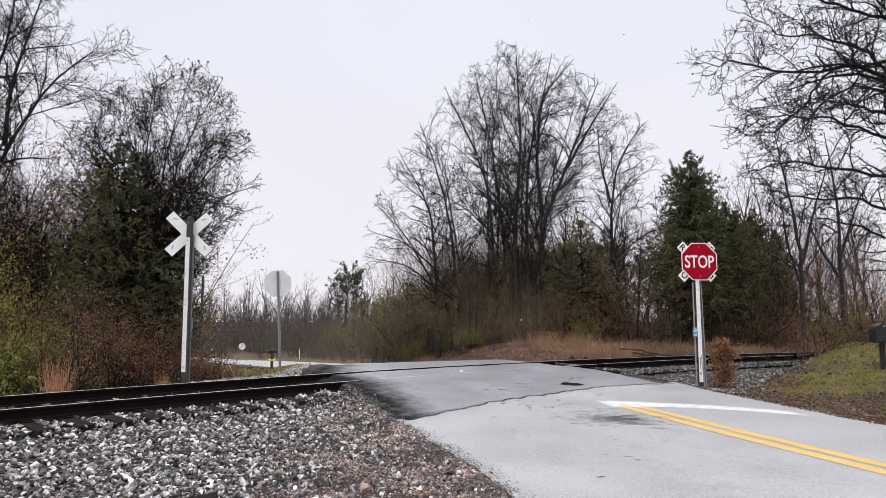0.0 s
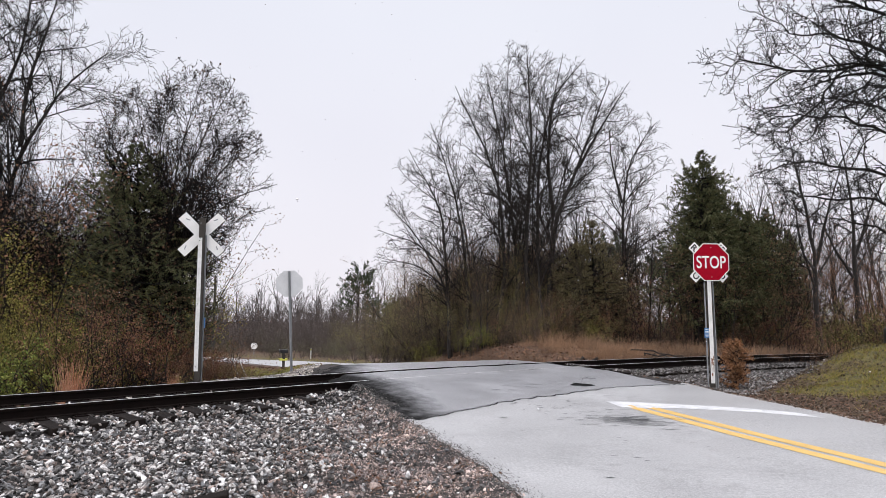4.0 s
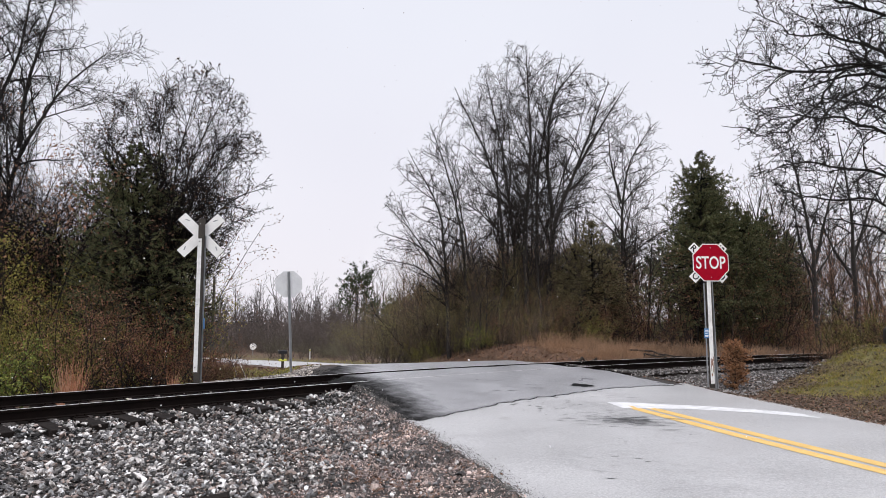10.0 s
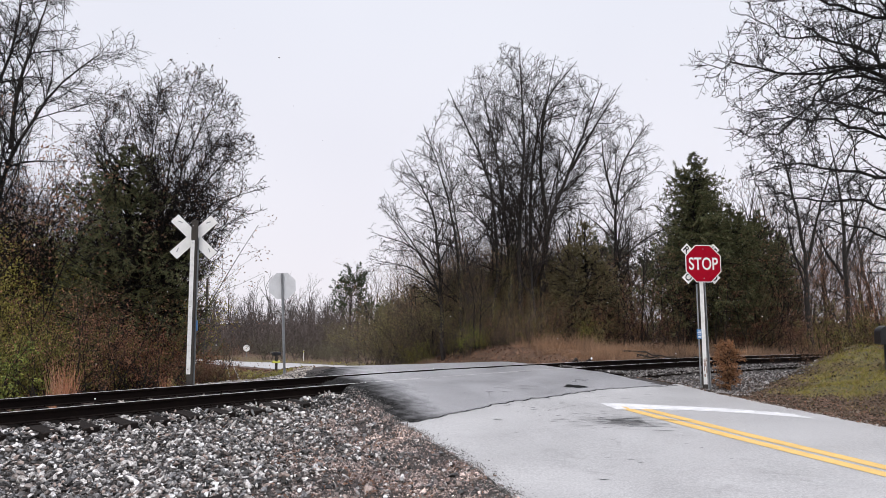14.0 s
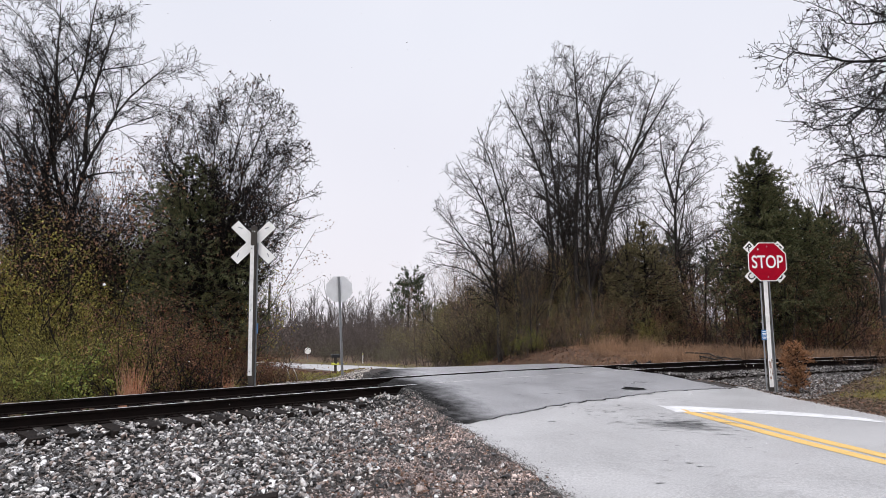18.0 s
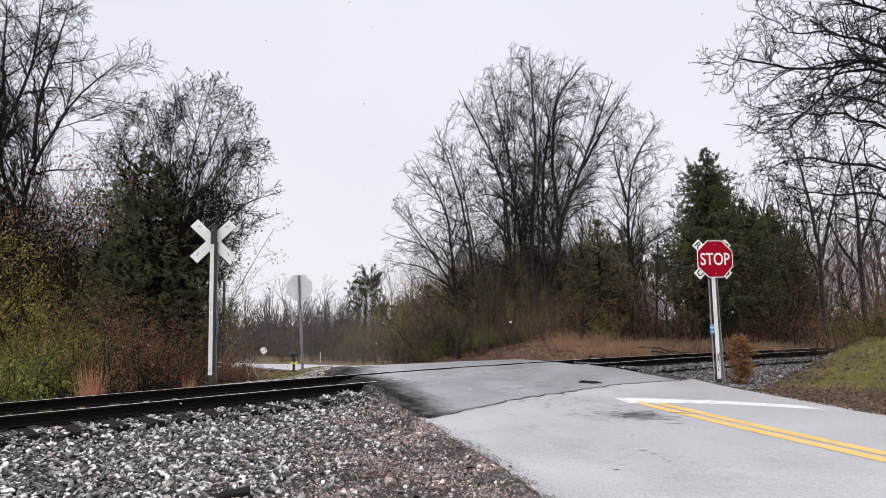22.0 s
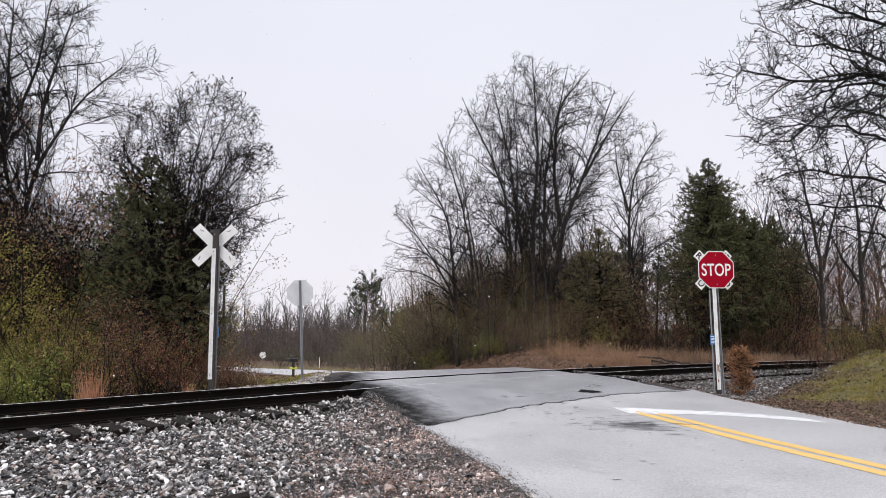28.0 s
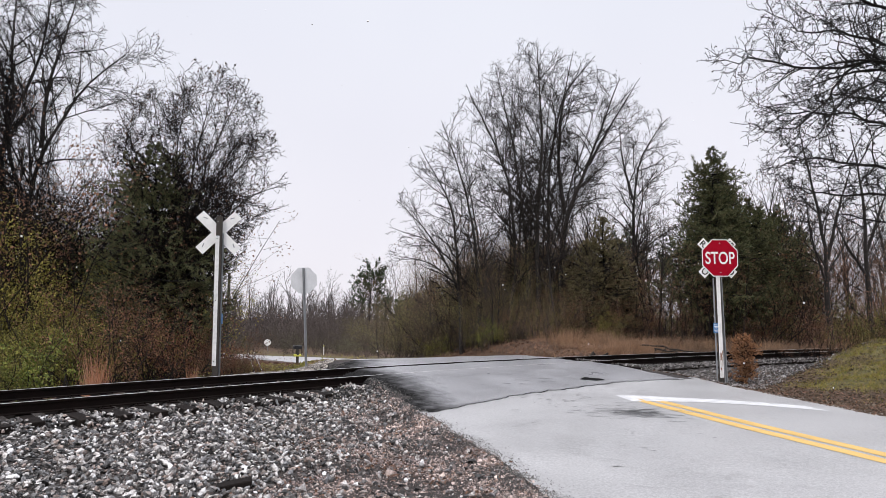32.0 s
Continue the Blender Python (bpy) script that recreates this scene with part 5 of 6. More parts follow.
foot = BANK[0][0][0]
BANK_LEVELS = [(2.7, 0.14, 46, 0.34, 0.7, 2.6, 0.45, 0.26, 0.05), (5.4, 0.08, 50, 0.42, 0.4, 1.2, 0.6, 0.32, 0.07), (7.0, 0.08, 54, 0.45, 0.16, 0.42, 0.65, 0.32, 0.1), (5.0, 0.1, 54, 0.5, 0.08, 0.17, 0.75, 0.22, 0.1)]
made = ramify(43, [(b, r * (0.56 if n else 1.0)) for n, (b, r) in enumerate(BANK + BANK_B)], BANK_LEVELS, thin=0.0063, inside=east_of([3.0, 4.4, 5.4, 6.2, 6.8, 7.3, 7.8, 8.6, 10.0], [7.6, 6.8, 7.0, 6.7, 6.3, 5.9, 6.3, 7.0, 7.5]), leaf=(0.26, 0.06, 0.8), flat=0.2, rough=0.075)
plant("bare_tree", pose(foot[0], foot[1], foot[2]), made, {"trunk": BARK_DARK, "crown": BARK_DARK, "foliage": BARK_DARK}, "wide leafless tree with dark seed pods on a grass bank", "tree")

# undergrowth
kinds = [("olive_bush", shrub(51, 3.0, 2.2, 14, 8, 4400, 0.055), OLIVE, "olive green bush thick with small leaves"),
         ("brown_bush", shrub(52, 2.9, 2.2, 18, 11, 3200, 0.044), OAK_BROWN, "brown thicket of twigs and dry leaves"),
         ("red_brown_bush", shrub(53, 2.7, 2.0, 18, 11, 3400, 0.044), RED_BROWN, "red-brown leafy thicket beside the track"),
         ("green_bush", shrub(54, 1.8, 1.4, 12, 8, 2200, 0.075), GREEN, "low yellow-green leafy bush beside the track"),
         ("thicket", shrub(55, 4.6, 3.0, 22, 10, 3600, 0.046), OAK_BROWN, "tall brown thicket of bare twigs and dry leaves"),
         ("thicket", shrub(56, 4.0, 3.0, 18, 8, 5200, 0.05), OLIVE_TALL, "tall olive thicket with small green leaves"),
         ("thicket", shrub(57, 4.0, 2.6, 20, 9, 6500, 0.034), WOOD_BROWN, "brown thicket of bare twigs at the wood's edge"),
         ("thicket", shrub(58, 3.6, 2.6, 16, 9, 7000, 0.036), WOOD_OLIVE, "olive thicket at the wood's edge"),
         # the last two stand far off, with haze in their leaf colour
         ("thicket", shrub(59, 2.4, 2.8, 18, 9, 3800, 0.06), HAZE_OLIVE, "low grey-olive brush at the wood's edge"),
         ("thicket", shrub(60, 4.0, 2.8, 20, 8, 3200, 0.055), HAZE_BROWN, "grey-brown brush before the far woods")]
BUSH = {}
def bush(i, x, y, turn, size):
    name, made, mat, label = kinds[i]
    if i in BUSH:
        return copy_thing(BUSH[i], at_ground(x, y, turn, size))
    BUSH[i] = plant(name, at_ground(x, y, turn, size), made, {"woody_growth": TWIG_MID if i < 6 else TWIG, "foliage": mat}, label, "bush", "undergrowth")
    return BUSH[i]


def left_kind(x, y, n, tall):
    """Olive and green at the far end of the thicket, red-brown towards the crossbuck."""
    r = x / y
    if r < -0.56:
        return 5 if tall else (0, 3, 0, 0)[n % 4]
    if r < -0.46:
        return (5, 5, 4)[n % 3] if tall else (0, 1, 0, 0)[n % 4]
    return 4 if tall else (2, 2, 1)[n % 3]


for n in range(22):
    x = -13.5 + 7.6 * n / 21
    k = math.sqrt(1 + float(rail_slope(x)) ** 2)
    away = 2.25 + 0.6 * (n % 2)
    bx, by = x - away * float(rail_slope(x)) / k, float(rail_line(x)) + away / k
    i = left_kind(bx, by, n, False)
    if bx / by < -0.41:
        bush(i, bx, by, n * 91, (0.8 if i == 3 else 0.62) * (1 + 0.2 * math.sin(n * 2.1)))
for n in range(30):
    y = 15.4 + 2.6 * rng.random()
    x = -y * (0.42 + 0.5 * ((n * 7) % 30 + rng.random()) / 30)
    if float(off_rail(x, y)) > 3.4:
        bush(left_kind(x, y, n, False), x, y, n * 67, rng.uniform(0.85, 1.12))
for n in range(34):
    y = 17.8 + 6 * rng.random()
    x = -y * (0.45 + 0.53 * ((n * 11) % 34 + rng.random()) / 34)
    bush(left_kind(x, y, n, True), x, y, n * 77, rng.uniform(0.75, 1.0))
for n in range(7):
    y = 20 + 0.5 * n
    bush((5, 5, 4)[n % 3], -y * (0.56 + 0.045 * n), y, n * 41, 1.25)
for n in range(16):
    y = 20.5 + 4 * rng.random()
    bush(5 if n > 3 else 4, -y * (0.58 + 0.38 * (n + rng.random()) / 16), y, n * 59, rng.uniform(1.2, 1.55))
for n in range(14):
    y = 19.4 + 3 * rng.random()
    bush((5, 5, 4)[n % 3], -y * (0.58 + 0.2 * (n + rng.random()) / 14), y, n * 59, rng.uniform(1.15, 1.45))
for n in range(19):
    depth = rng.uniform(34.5, 42)
    bush((6, 7, 7)[n % 3], behind(0.02 + 0.25 * (n + rng.random()) / 19, depth), depth, n * 59, rng.uniform(0.9, 1.35))
for px, depth, size in ((0.08, 36, 1.1), (0.2, 36, 1.2), (0.6, 35, 1.4), (0.66, 37, 1.4), (0.72, 36, 1.3), (0.82, 35, 1.1), (0.88, 34, 1.0), (0.95, 35, 0.9)):
    bush(4, behind(px, depth), depth, px * 3000, size)
for n, (x, y, size) in enumerate(((12.6, 20.9, 0.75), (13.6, 20.6, 1.0), (14.6, 21, 1.2), (14.0, 18.6, 0.6), (13.0, 22.6, 0.7), (14.2, 22.4, 1.3), (16.6, 22.4, 1.0))):
    bush((1, 0)[n % 2], x, y, n * 50, size)
for n in range(66):
    px = -0.06 + 1.14 * (n + rng.random()) / 66
    depth = rng.uniform(29.8, 32.6) + 3.0 * (px < 0.06) + 1.0 * (px < 0.16)
    i = (7, 0, 6, 3, 0, 7)[n % 6] if px < 0.12 else (6, 0, 7, 1)[n % 4] if px < 0.3 else (1, 2, 0, 4, 1, 0)[n % 6]
    bush(i, behind(px, depth), depth, n * 71, rng.uniform(0.5, 0.9) * (0.62 if i in (6, 7) else 1.0))
for n in range(22):
    px = -0.04 + 0.5 * (n + rng.random()) / 22
    depth = rng.uniform(34, 44)
    bush((6, 6, 7, 6)[n % 4], behind(px, depth), depth, n * 71, rng.uniform(0.8, 1.2))
for n in range(54):
    y = 33 + 42 * (n + rng.random()) / 54
    x = float(road_x(y)) + (5.6 + rng.uniform(0, 8)) * (1 + 0.012 * (y - 33))
    # the round sign stands clear of the brush
    if abs(x / y + 0.276) > 0.02:
        bush((0, 6, 0, 6, 4)[n % 5] if y < 42 else (8, 8, 9)[n % 3], x, y, n * 71, rng.uniform(0.6, 1.1))
for n in range(10):
    px = rng.uniform(-0.2, 0.02)
    depth = rng.uniform(44, 62) - 60 * min(0, px)
    bush((7, 7, 6, 7)[n % 4], behind(px, depth), depth, n * 71, rng.uniform(0.8, 1.3))
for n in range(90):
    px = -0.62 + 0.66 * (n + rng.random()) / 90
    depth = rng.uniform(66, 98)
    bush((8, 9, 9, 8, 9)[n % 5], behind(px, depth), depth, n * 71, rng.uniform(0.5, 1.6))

for n in range(34):
    px, depth = 0.03 + 0.3 * (n + rng.random()) / 34, rng.uniform(34.2, 38)
    bush((6, 7, 6, 7)[n % 4], behind(px, depth), depth, n * 47, rng.uniform(1.1, 1.4) * (0.75 + 0.25 * min(1, px / 0.12)))
for n in range(10):
    px, depth = -0.12 + 0.16 * (n + rng.random()) / 10, rng.uniform(37, 42)
    bush((7, 7, 6)[n % 3], behind(px, depth), depth, n * 53, 0.95 + 3.2 * (px + 0.12))

# low brush past the crossbuck, shrinking towards the road
for n, (i, x, y, size) in enumerate(((2, -6.25, 17.9, 0.9), (2, -6.35, 18.6, 0.85), (2, -5.78, 17.60, 0.7), (1, -5.45, 17.40, 0.55), (2, -5.30, 17.80, 0.42), (1, -5.16, 18.20, 0.36), (2, -4.95, 18.40, 0.26), (1, -5.98, 18.60, 0.60), (1, -4.76, 18.60, 0.20), (2, -5.76, 18.90, 0.50))):
    bush(i, x, y, n * 67, size * (0.74 if x < -5.95 else 0.5))

# dry grass
straw = mesh_np("dry_grass", *tuft(61, 150, 1.05, 0.4, 0.006, 0.34))
straw.materials.append(STRAW)
weeds = mesh_np("dry_weeds", *tuft(63, 170, 0.9, 0.4, 0.006, 0.4))
weeds.materials.append(WEEDS)
sedge = mesh_np("sedge", *tuft(62, 110, 1.0, 0.085, 0.0042, 0.035))
sedge.materials.append(SEDGE)
def grass_at(me, x, y, size, turn, label):
    ob = new("dry_grass", me)
    ob.matrix_basis = at_ground(x, y, turn, size, 0.0)
    return tagged(ob, label, "grass", "dry grass tufts")


for px, depth, size in ((-0.827, 12.95, 0.85), (-0.812, 12.85, 0.95), (-0.588, 15.2, 0.55)):
    grass_at(sedge, behind(px, depth), depth, size, px * 900, "upright rust-coloured broomsedge tuft")
for n in range(52):
    px = rng.uniform(0.2, 0.54) if n % 3 == 0 else rng.normal(0.31, 0.07)
    depth = rng.uniform(25.4, 29.0)
    grass_at(straw if n % 4 else weeds, behind(px, depth), depth, rng.uniform(0.3, 0.8) * (0.7 if n % 3 == 0 else 1.0), n * 47, "dry straw-coloured tall grass tuft" if n % 4 else "dull brown dead weed tuft")
for n in range(56):
    px = rng.uniform(0.45, 0.98)
    depth = rng.uniform(26.0, 29.5)
    grass_at(straw if n % 3 == 0 else weeds, behind(px, depth), depth, rng.uniform(0.4, 0.9), n * 47, "dry straw-coloured tall grass tuft" if n % 3 == 0 else "dull brown dead weed tuft")
for n in range(14):
    px = rng.uniform(-0.02, 0.16)
    depth = rng.uniform(25.5, 28.5)
    grass_at(weeds, behind(px, depth), depth, rng.uniform(0.35, 0.7), n * 47, "dull brown dead weed tuft")

# ---- signs ----
def octagon(w):
    r = w / 2 / math.cos(math.pi / 8)
    return [(r * math.cos(math.pi / 8 + i * math.pi / 4), r * math.sin(math.pi / 8 + i * math.pi / 4)) for i in range(8)]


def blade_bm(angle, y, length=1.22, wide=0.23, thick=0.004):
    bm = plate_bm([(-length / 2, -wide / 2), (length / 2, -wide / 2), (length / 2, wide / 2), (-length / 2, wide / 2)], thick)
    bmesh.ops.transform(bm, matrix=Matrix.Translation((0, y, 0)) @ Matrix.Rotation(radians(angle), 4, "Y"), verts=bm.verts)
    return bm


def bolts(parent, spots, y, r=0.012, material=None):
    for x, z in spots:
        part("bolt", rod_bm(r, 0.012, (x, y, z), 8, (90, 0, 0)), material or GALV, parent)


def u_channel_bm(h, w=0.07, d=0.035, t=0.005):
    """A flanged sign post: a hat-shaped section pulled up."""
    prof = [(-w / 2, 0), (-w * 0.3, 0), (-w * 0.2, d), (w * 0.2, d), (w * 0.3, 0), (w / 2, 0), (w / 2, t), (w * 0.3 + t, t), (w * 0.2 + t, d + t), (-w * 0.2 - t, d + t), (-w * 0.3 - t, t), (-w / 2, t)]
    bm = bmesh.new()
    low = [bm.verts.new((x, y, 0)) for x, y in prof]
    top = [bm.verts.new((x, y, h)) for x, y in prof]
    for i in range(len(prof)):
        j = (i + 1) % len(prof)
        bm.faces.new((low[i], low[j], top[j], top[i]))
    bm.faces.new(top)
    bmesh.ops.recalc_face_normals(bm, faces=bm.faces)
    return bm


def crossing_stop_sign():
    """Origin at the post's foot; the sign looks to -y."""
    ob = thing("stop_sign", pose(6.8, 16.62, -0.68, 0, 0, 6), "red octagonal stop sign mounted over a white railroad crossbuck", "stop sign")
    c = 3.41
    part("wooden_post", box_bm(0.1, 0.12, 3.85, (-0.035, 0.08, -0.25), 0.008), POSTWOOD, ob, "weathered square wooden post")
    strip = part("reflector_strip", box_bm(0.1, 0.006, 2.55, (-0.065, 0.012, 0.42), 0.001), STRIP, ob, "white retroreflective strip, rusty near its foot")
    for dx, w, h, z in ((-0.085, 0.014, 0.3, 0.74), (-0.06, 0.022, 0.16, 0.86), (-0.035, 0.012, 0.24, 0.7), (-0.075, 0.03, 0.07, 0.6), (-0.03, 0.018, 0.1, 0.98)):
        part("rust_streak", box_bm(w, 0.002, h, (dx, 0.0075, z)), RUST, strip)
    channel = part("steel_post", u_channel_bm(3.3, 0.085, 0.045), GALV, ob, "galvanised steel channel post")
    channel.matrix_basis = pose(0.05, 0.02, -0.1, 0, -0.9, 0)
    part("thin_pole", rod_bm(0.018, 3.0, (-0.165, 0.06, -0.1), 10), GALV, ob, "thin galvanised pole")
    blue = part("blue_plate", box_bm(0.13, 0.006, 0.24, (-0.165, 0.03, 1.53), 0.001), SIGN_BLUE, ob, "small blue emergency notice plate")
    for k, (w, z) in enumerate(((0.09, 0.19), (0.1, 0.15), (0.08, 0.115), (0.1, 0.06), (0.07, 0.035))):
        part("print_bar", box_bm(w, 0.002, 0.015, (-0.165, 0.026, 1.53 + z)), SIGN_WHITE, blue)
    for angle, y, text in ((45, 0.03, "RAILROAD"), (-45, 0.022, "CROSSING")):
        bm = blade_bm(angle, y)
        bmesh.ops.transform(bm, matrix=Matrix.Translation((-0.05, 0, c)), verts=bm.verts)
        blade = part("crossbuck_blade", bm, SIGN_WHITE, ob, "white crossbuck blade with black letters")
        text_mesh(text, 1.14, 0.16, SIGN_BLACK, blade, Matrix.Translation((-0.05, y - 0.002, c)) @ Matrix.Rotation(radians(angle), 4, "Y"))
    bm = plate_bm(octagon(0.945), 0.004)
    bmesh.ops.transform(bm, matrix=Matrix.Translation((0, -0.012, c)), verts=bm.verts)
    face = part("octagon_plate", bm, SIGN_WHITE, ob, "white-bordered octagonal plate")
    bm = plate_bm(octagon(0.9), 0.003)
    bmesh.ops.transform(bm, matrix=Matrix.Translation((0, -0.0155, c)), verts=bm.verts)
    part("red_face", bm, SIGN_RED, face, "bright red sign face")
    text_mesh("STOP", 0.77, 0.315, SIGN_WHITE, face, Matrix.Translation((0, -0.017, c)))
    bolts(face, [(0, c + 0.37), (0, c - 0.37)], -0.016)
    return ob


def crossbuck_back():
    """Seen from behind: the blades are on the far side of the post."""
    ob = thing("crossbuck_sign", pose(-5.53, 15.4, -0.45, 0, -0.2, 12), "white railroad crossbuck on a dark wooden post", "crossbuck")
    c = 3.72
    post = part("wooden_post", box_bm(0.135, 0.13, 4.35, (0.025, 0, -0.25), 0.01), POSTWOOD, ob, "dark weathered wooden post")
    bolts(post, [(0.0, c + 0.25), (0.0, c - 0.1)], -0.075)
    strip = part("reflector_strip", box_bm(0.09, 0.006, 3.05, (-0.004, -0.073, 0.58), 0.001), STRIP, ob, "white reflective strip")
    bolts(strip, [(-0.012, 3.56), (-0.012, 2.1), (-0.012, 0.68)], -0.082, 0.01, STEEL)
    channel = part("steel_post", u_channel_bm(3.9, 0.06, 0.03), GALV, ob, "thin galvanised steel post")
    channel.matrix_basis = pose(0.1, 0.01, -0.2)
    part("blue_plate", box_bm(0.02, 0.1, 0.24, (0.14, 0.02, 1.55), 0.001), SIGN_BLUE, ob, "small blue notice plate seen edge-on")
    for angle, y in ((45, 0.075), (-45, 0.082)):
        bm = blade_bm(angle, y, 1.24, 0.235)
        bmesh.ops.transform(bm, matrix=Matrix.Translation((0, 0, c)), verts=bm.verts)
        blade = part("crossbuck_blade", bm, SIGN_WHITE, ob, "white blade with grey scuffs")
        for s in (-1, 1):
            mark = part("scuff", box_bm(0.1, 0.002, 0.022, (0, 0, 0)), GALV, blade)
            mark.matrix_basis = Matrix.Translation((0, y - 0.0015, c)) @ Matrix.Rotation(radians(angle), 4, "Y") @ Matrix.Translation((s * 0.46, 0, 0.02)) @ Matrix.Rotation(radians(25 * s), 4, "Y")
    return ob


def back_of_stop():
    ob = thing("stop_sign", pose(-4.28, 19.6, -0.5, 0, -2.6, 16), "bare metal back of a stop sign on a thin leaning post", "stop sign")
    c = 2.85
    channel = part("post", u_channel_bm(3.42, 0.075, 0.04), GALV, ob, "grey galvanised channel post")
    channel.matrix_basis = pose(0, -0.045, -0.2)
    bm = plate_bm(octagon(0.762), 0.004)
    bmesh.ops.transform(bm, matrix=Matrix.Translation((0, 0.004, c)), verts=bm.verts)
    plate = part("octagon_plate", bm, ALU, ob, "unpainted aluminium octagonal plate")
    bolts(plate, [(0, c + 0.28), (0, c - 0.28)], 0.0)
    return ob


def round_sign():
    ob = thing("round_sign", pose(-17.10, 62, -2.75, 0, 0, 12), "pale round back of an advance warning sign", "road sign")
    part("post", u_channel_bm(2.5, 0.07, 0.04), GALV, ob).matrix_basis = pose(0, 0.012, -0.6)
    n = 28
    bm = plate_bm([(0.3 * math.cos(2 * math.pi * i / n), 0.3 * math.sin(2 * math.pi * i / n)) for i in range(n)], 0.005)
    bmesh.ops.transform(bm, matrix=Matrix.Translation((0, 0.005, 1.66)), verts=bm.verts)
    part("disc", bm, SIGN_WHITE, ob, "pale faded disc")
    return ob


def arched_box_bm(w, h, length):
    """A mailbox body: flat below, arched above, along y."""
    n = 10
    prof = [(-w / 2, 0), (w / 2, 0)] + [(w / 2 * math.cos(math.pi * i / n), h - w / 2 + w / 2 * math.sin(math.pi * i / n)) for i in range(n + 1)]
    return plate_bm(prof, length)


def mailbox(m, w, h, length, post_h, label, tube=False):
    ob = thing("mailbox", m, label, "mailbox")
    part("post", box_bm(0.1, 0.1, post_h + 0.25, (0, length / 2, -0.25), 0.006), POSTWOOD if tube else BLACK_BOX, ob)
    bm = arched_box_bm(w, h, length)
    bmesh.ops.transform(bm, matrix=Matrix.Translation((0, 0, post_h)), verts=bm.verts)
    bmesh.ops.bevel(bm, geom=[e for e in bm.edges if e.calc_face_angle(0) > 1.2], offset=0.006, segments=2, affect="EDGES")
    body = part("body", bm, BLACK_BOX, ob, "black painted metal box")
    bm = arched_box_bm(w * 0.94, h * 0.95, 0.012)
    bmesh.ops.transform(bm, matrix=Matrix.Translation((0, -0.013, post_h + 0.008)), verts=bm.verts)
    door = part("door", bm, BLACK_BOX, body)
    part("latch", box_bm(0.03, 0.03, 0.04, (0, -0.025, post_h + h * 0.82), 0.004), GALV, door)
    for z in (0.28, 0.5):
        part("rib", box_bm(w * 0.75, 0.008, 0.02, (0, -0.018, post_h + h * z), 0.003), BLACK_BOX, door)
    part("flag", box_bm(0.006, 0.16, 0.05, (w / 2 + 0.006, length * 0.35, post_h + h * 0.55), 0.001), BLACK_BOX if tube else SIGN_RED, body, "lowered signal flag")
    if tube:
        bm = arched_box_bm(0.11, 0.1, 0.34)
        bmesh.ops.transform(bm, matrix=Matrix.Translation((0, 0, post_h - 0.33)), verts=bm.verts)
        part("paper_tube", bm, SAFETY, ob, "yellow plastic newspaper tube")
    return ob


crossing_stop_sign()
crossbuck_back()
back_of_stop()
round_sign()
mailbox(pose(-7.12, 30, float(land(-7.12, 30)) - 0.02, 0, 0, -60), 0.16, 0.16, 0.36, 0.66, "black roadside mailbox with a yellow newspaper tube", True)
mailbox(pose(10.22, 14.9, float(land(10.22, 14.9)), 0, 0, -22), 0.34, 0.42, 0.62, max(0.2, 0.76 - float(land(10.22, 14.9))), "large black mailbox on a short post in grass")

marker = thing("marker_post", pose(-9.95, 52, float(land(-9.95, 52))), "slim white roadside marker post", "marker post")
part("shaft", box_bm(0.06, 0.03, 0.9, (0, 0, -0.1), 0.004), STRIP, marker)
part("band", box_bm(0.062, 0.034, 0.12, (0, 0, 0.64), 0.003), SAFETY, marker, "yellow reflective band")

pole = thing("utility_pole", pose(-20.2, 60, float(land(-20.2, 60)) - 0.3), "weathered wooden utility pole beside the road", "utility pole")
part("shaft", rod_bm(0.15, 7.6, (0, 0, 0), 12, r2=0.1), POSTWOOD, pole)


def branch_at(x0, y0, x1, y1, r, seed, rest=0.0):
    rg = np.random.default_rng(seed)
    a, b = np.array([x0, y0, float(land(x0, y0)) + r * 0.8 + rest]), np.array([x1, y1, float(land(x1, y1)) + r * 0.8])
    pts = limb(rg, [a, a * 0.5 + b * 0.5 + np.array([0, 0, 0.12]), b], (0, 0, 0), 0.08)[None]
    v, f = tubes(pts, np.array([r]), np.array([r * 0.5]), 9)
    ends = np.concatenate([v[:9].mean(0, keepdims=True), v[-9:].mean(0, keepdims=True)])
    n = len(v)
    caps = [[n, (i + 1) % 9, i, n] for i in range(9)] + [[n + 1, n - 9 + i, n - 9 + (i + 1) % 9, n + 1] for i in range(9)]
    me = bpy.data.meshes.new("fallen_branch")
    me.from_pydata(np.concatenate([v, ends]).tolist(), [], f.tolist() + [c[:3] for c in caps])
    return tagged(link("fallen_branch", me, LOGWOOD), "dark rotten fallen branch lying in dry grass", "branch", "fallen branches")


branch_at(7.6, 26.9, 9.9, 25.6, 0.036, 1, 0.26)
branch_at(8.0, 26.2, 9.4, 25.4, 0.035, 2, 0.22)
branch_at(9.0, 26.3, 10.4, 25.7, 0.035, 3, 0.16)
branch_at(8.9, 25.9, 7.9, 26.6, 0.03, 6, 0.12)
branch_at(9.6, 25.4, 10.9, 25.8, 0.03, 7, 0.2)
branch_at(4.7, 24.6, 6.3, 24.9, 0.07, 4)
branch_at(5.0, 24.2, 6.0, 24.3, 0.05, 5)

slab = thing("timber_offcut", pose(-2.18, 6.6, float(land(-2.18, 6.6)) - 0.02, 4, -6, 20), "dark broken timber offcut lying in the gravel", "timber")
bm = box_bm(0.34, 0.16, 0.1, (0, 0, 0), 0.015)
for v in bm.verts:
    v.co += Vector((0, 0.02, 0.02)) * math.sin(v.co.x * 19) + Vector((0.02 * math.sin(v.co.y * 40), 0, 0))
part("block", bm, TIE, slab)

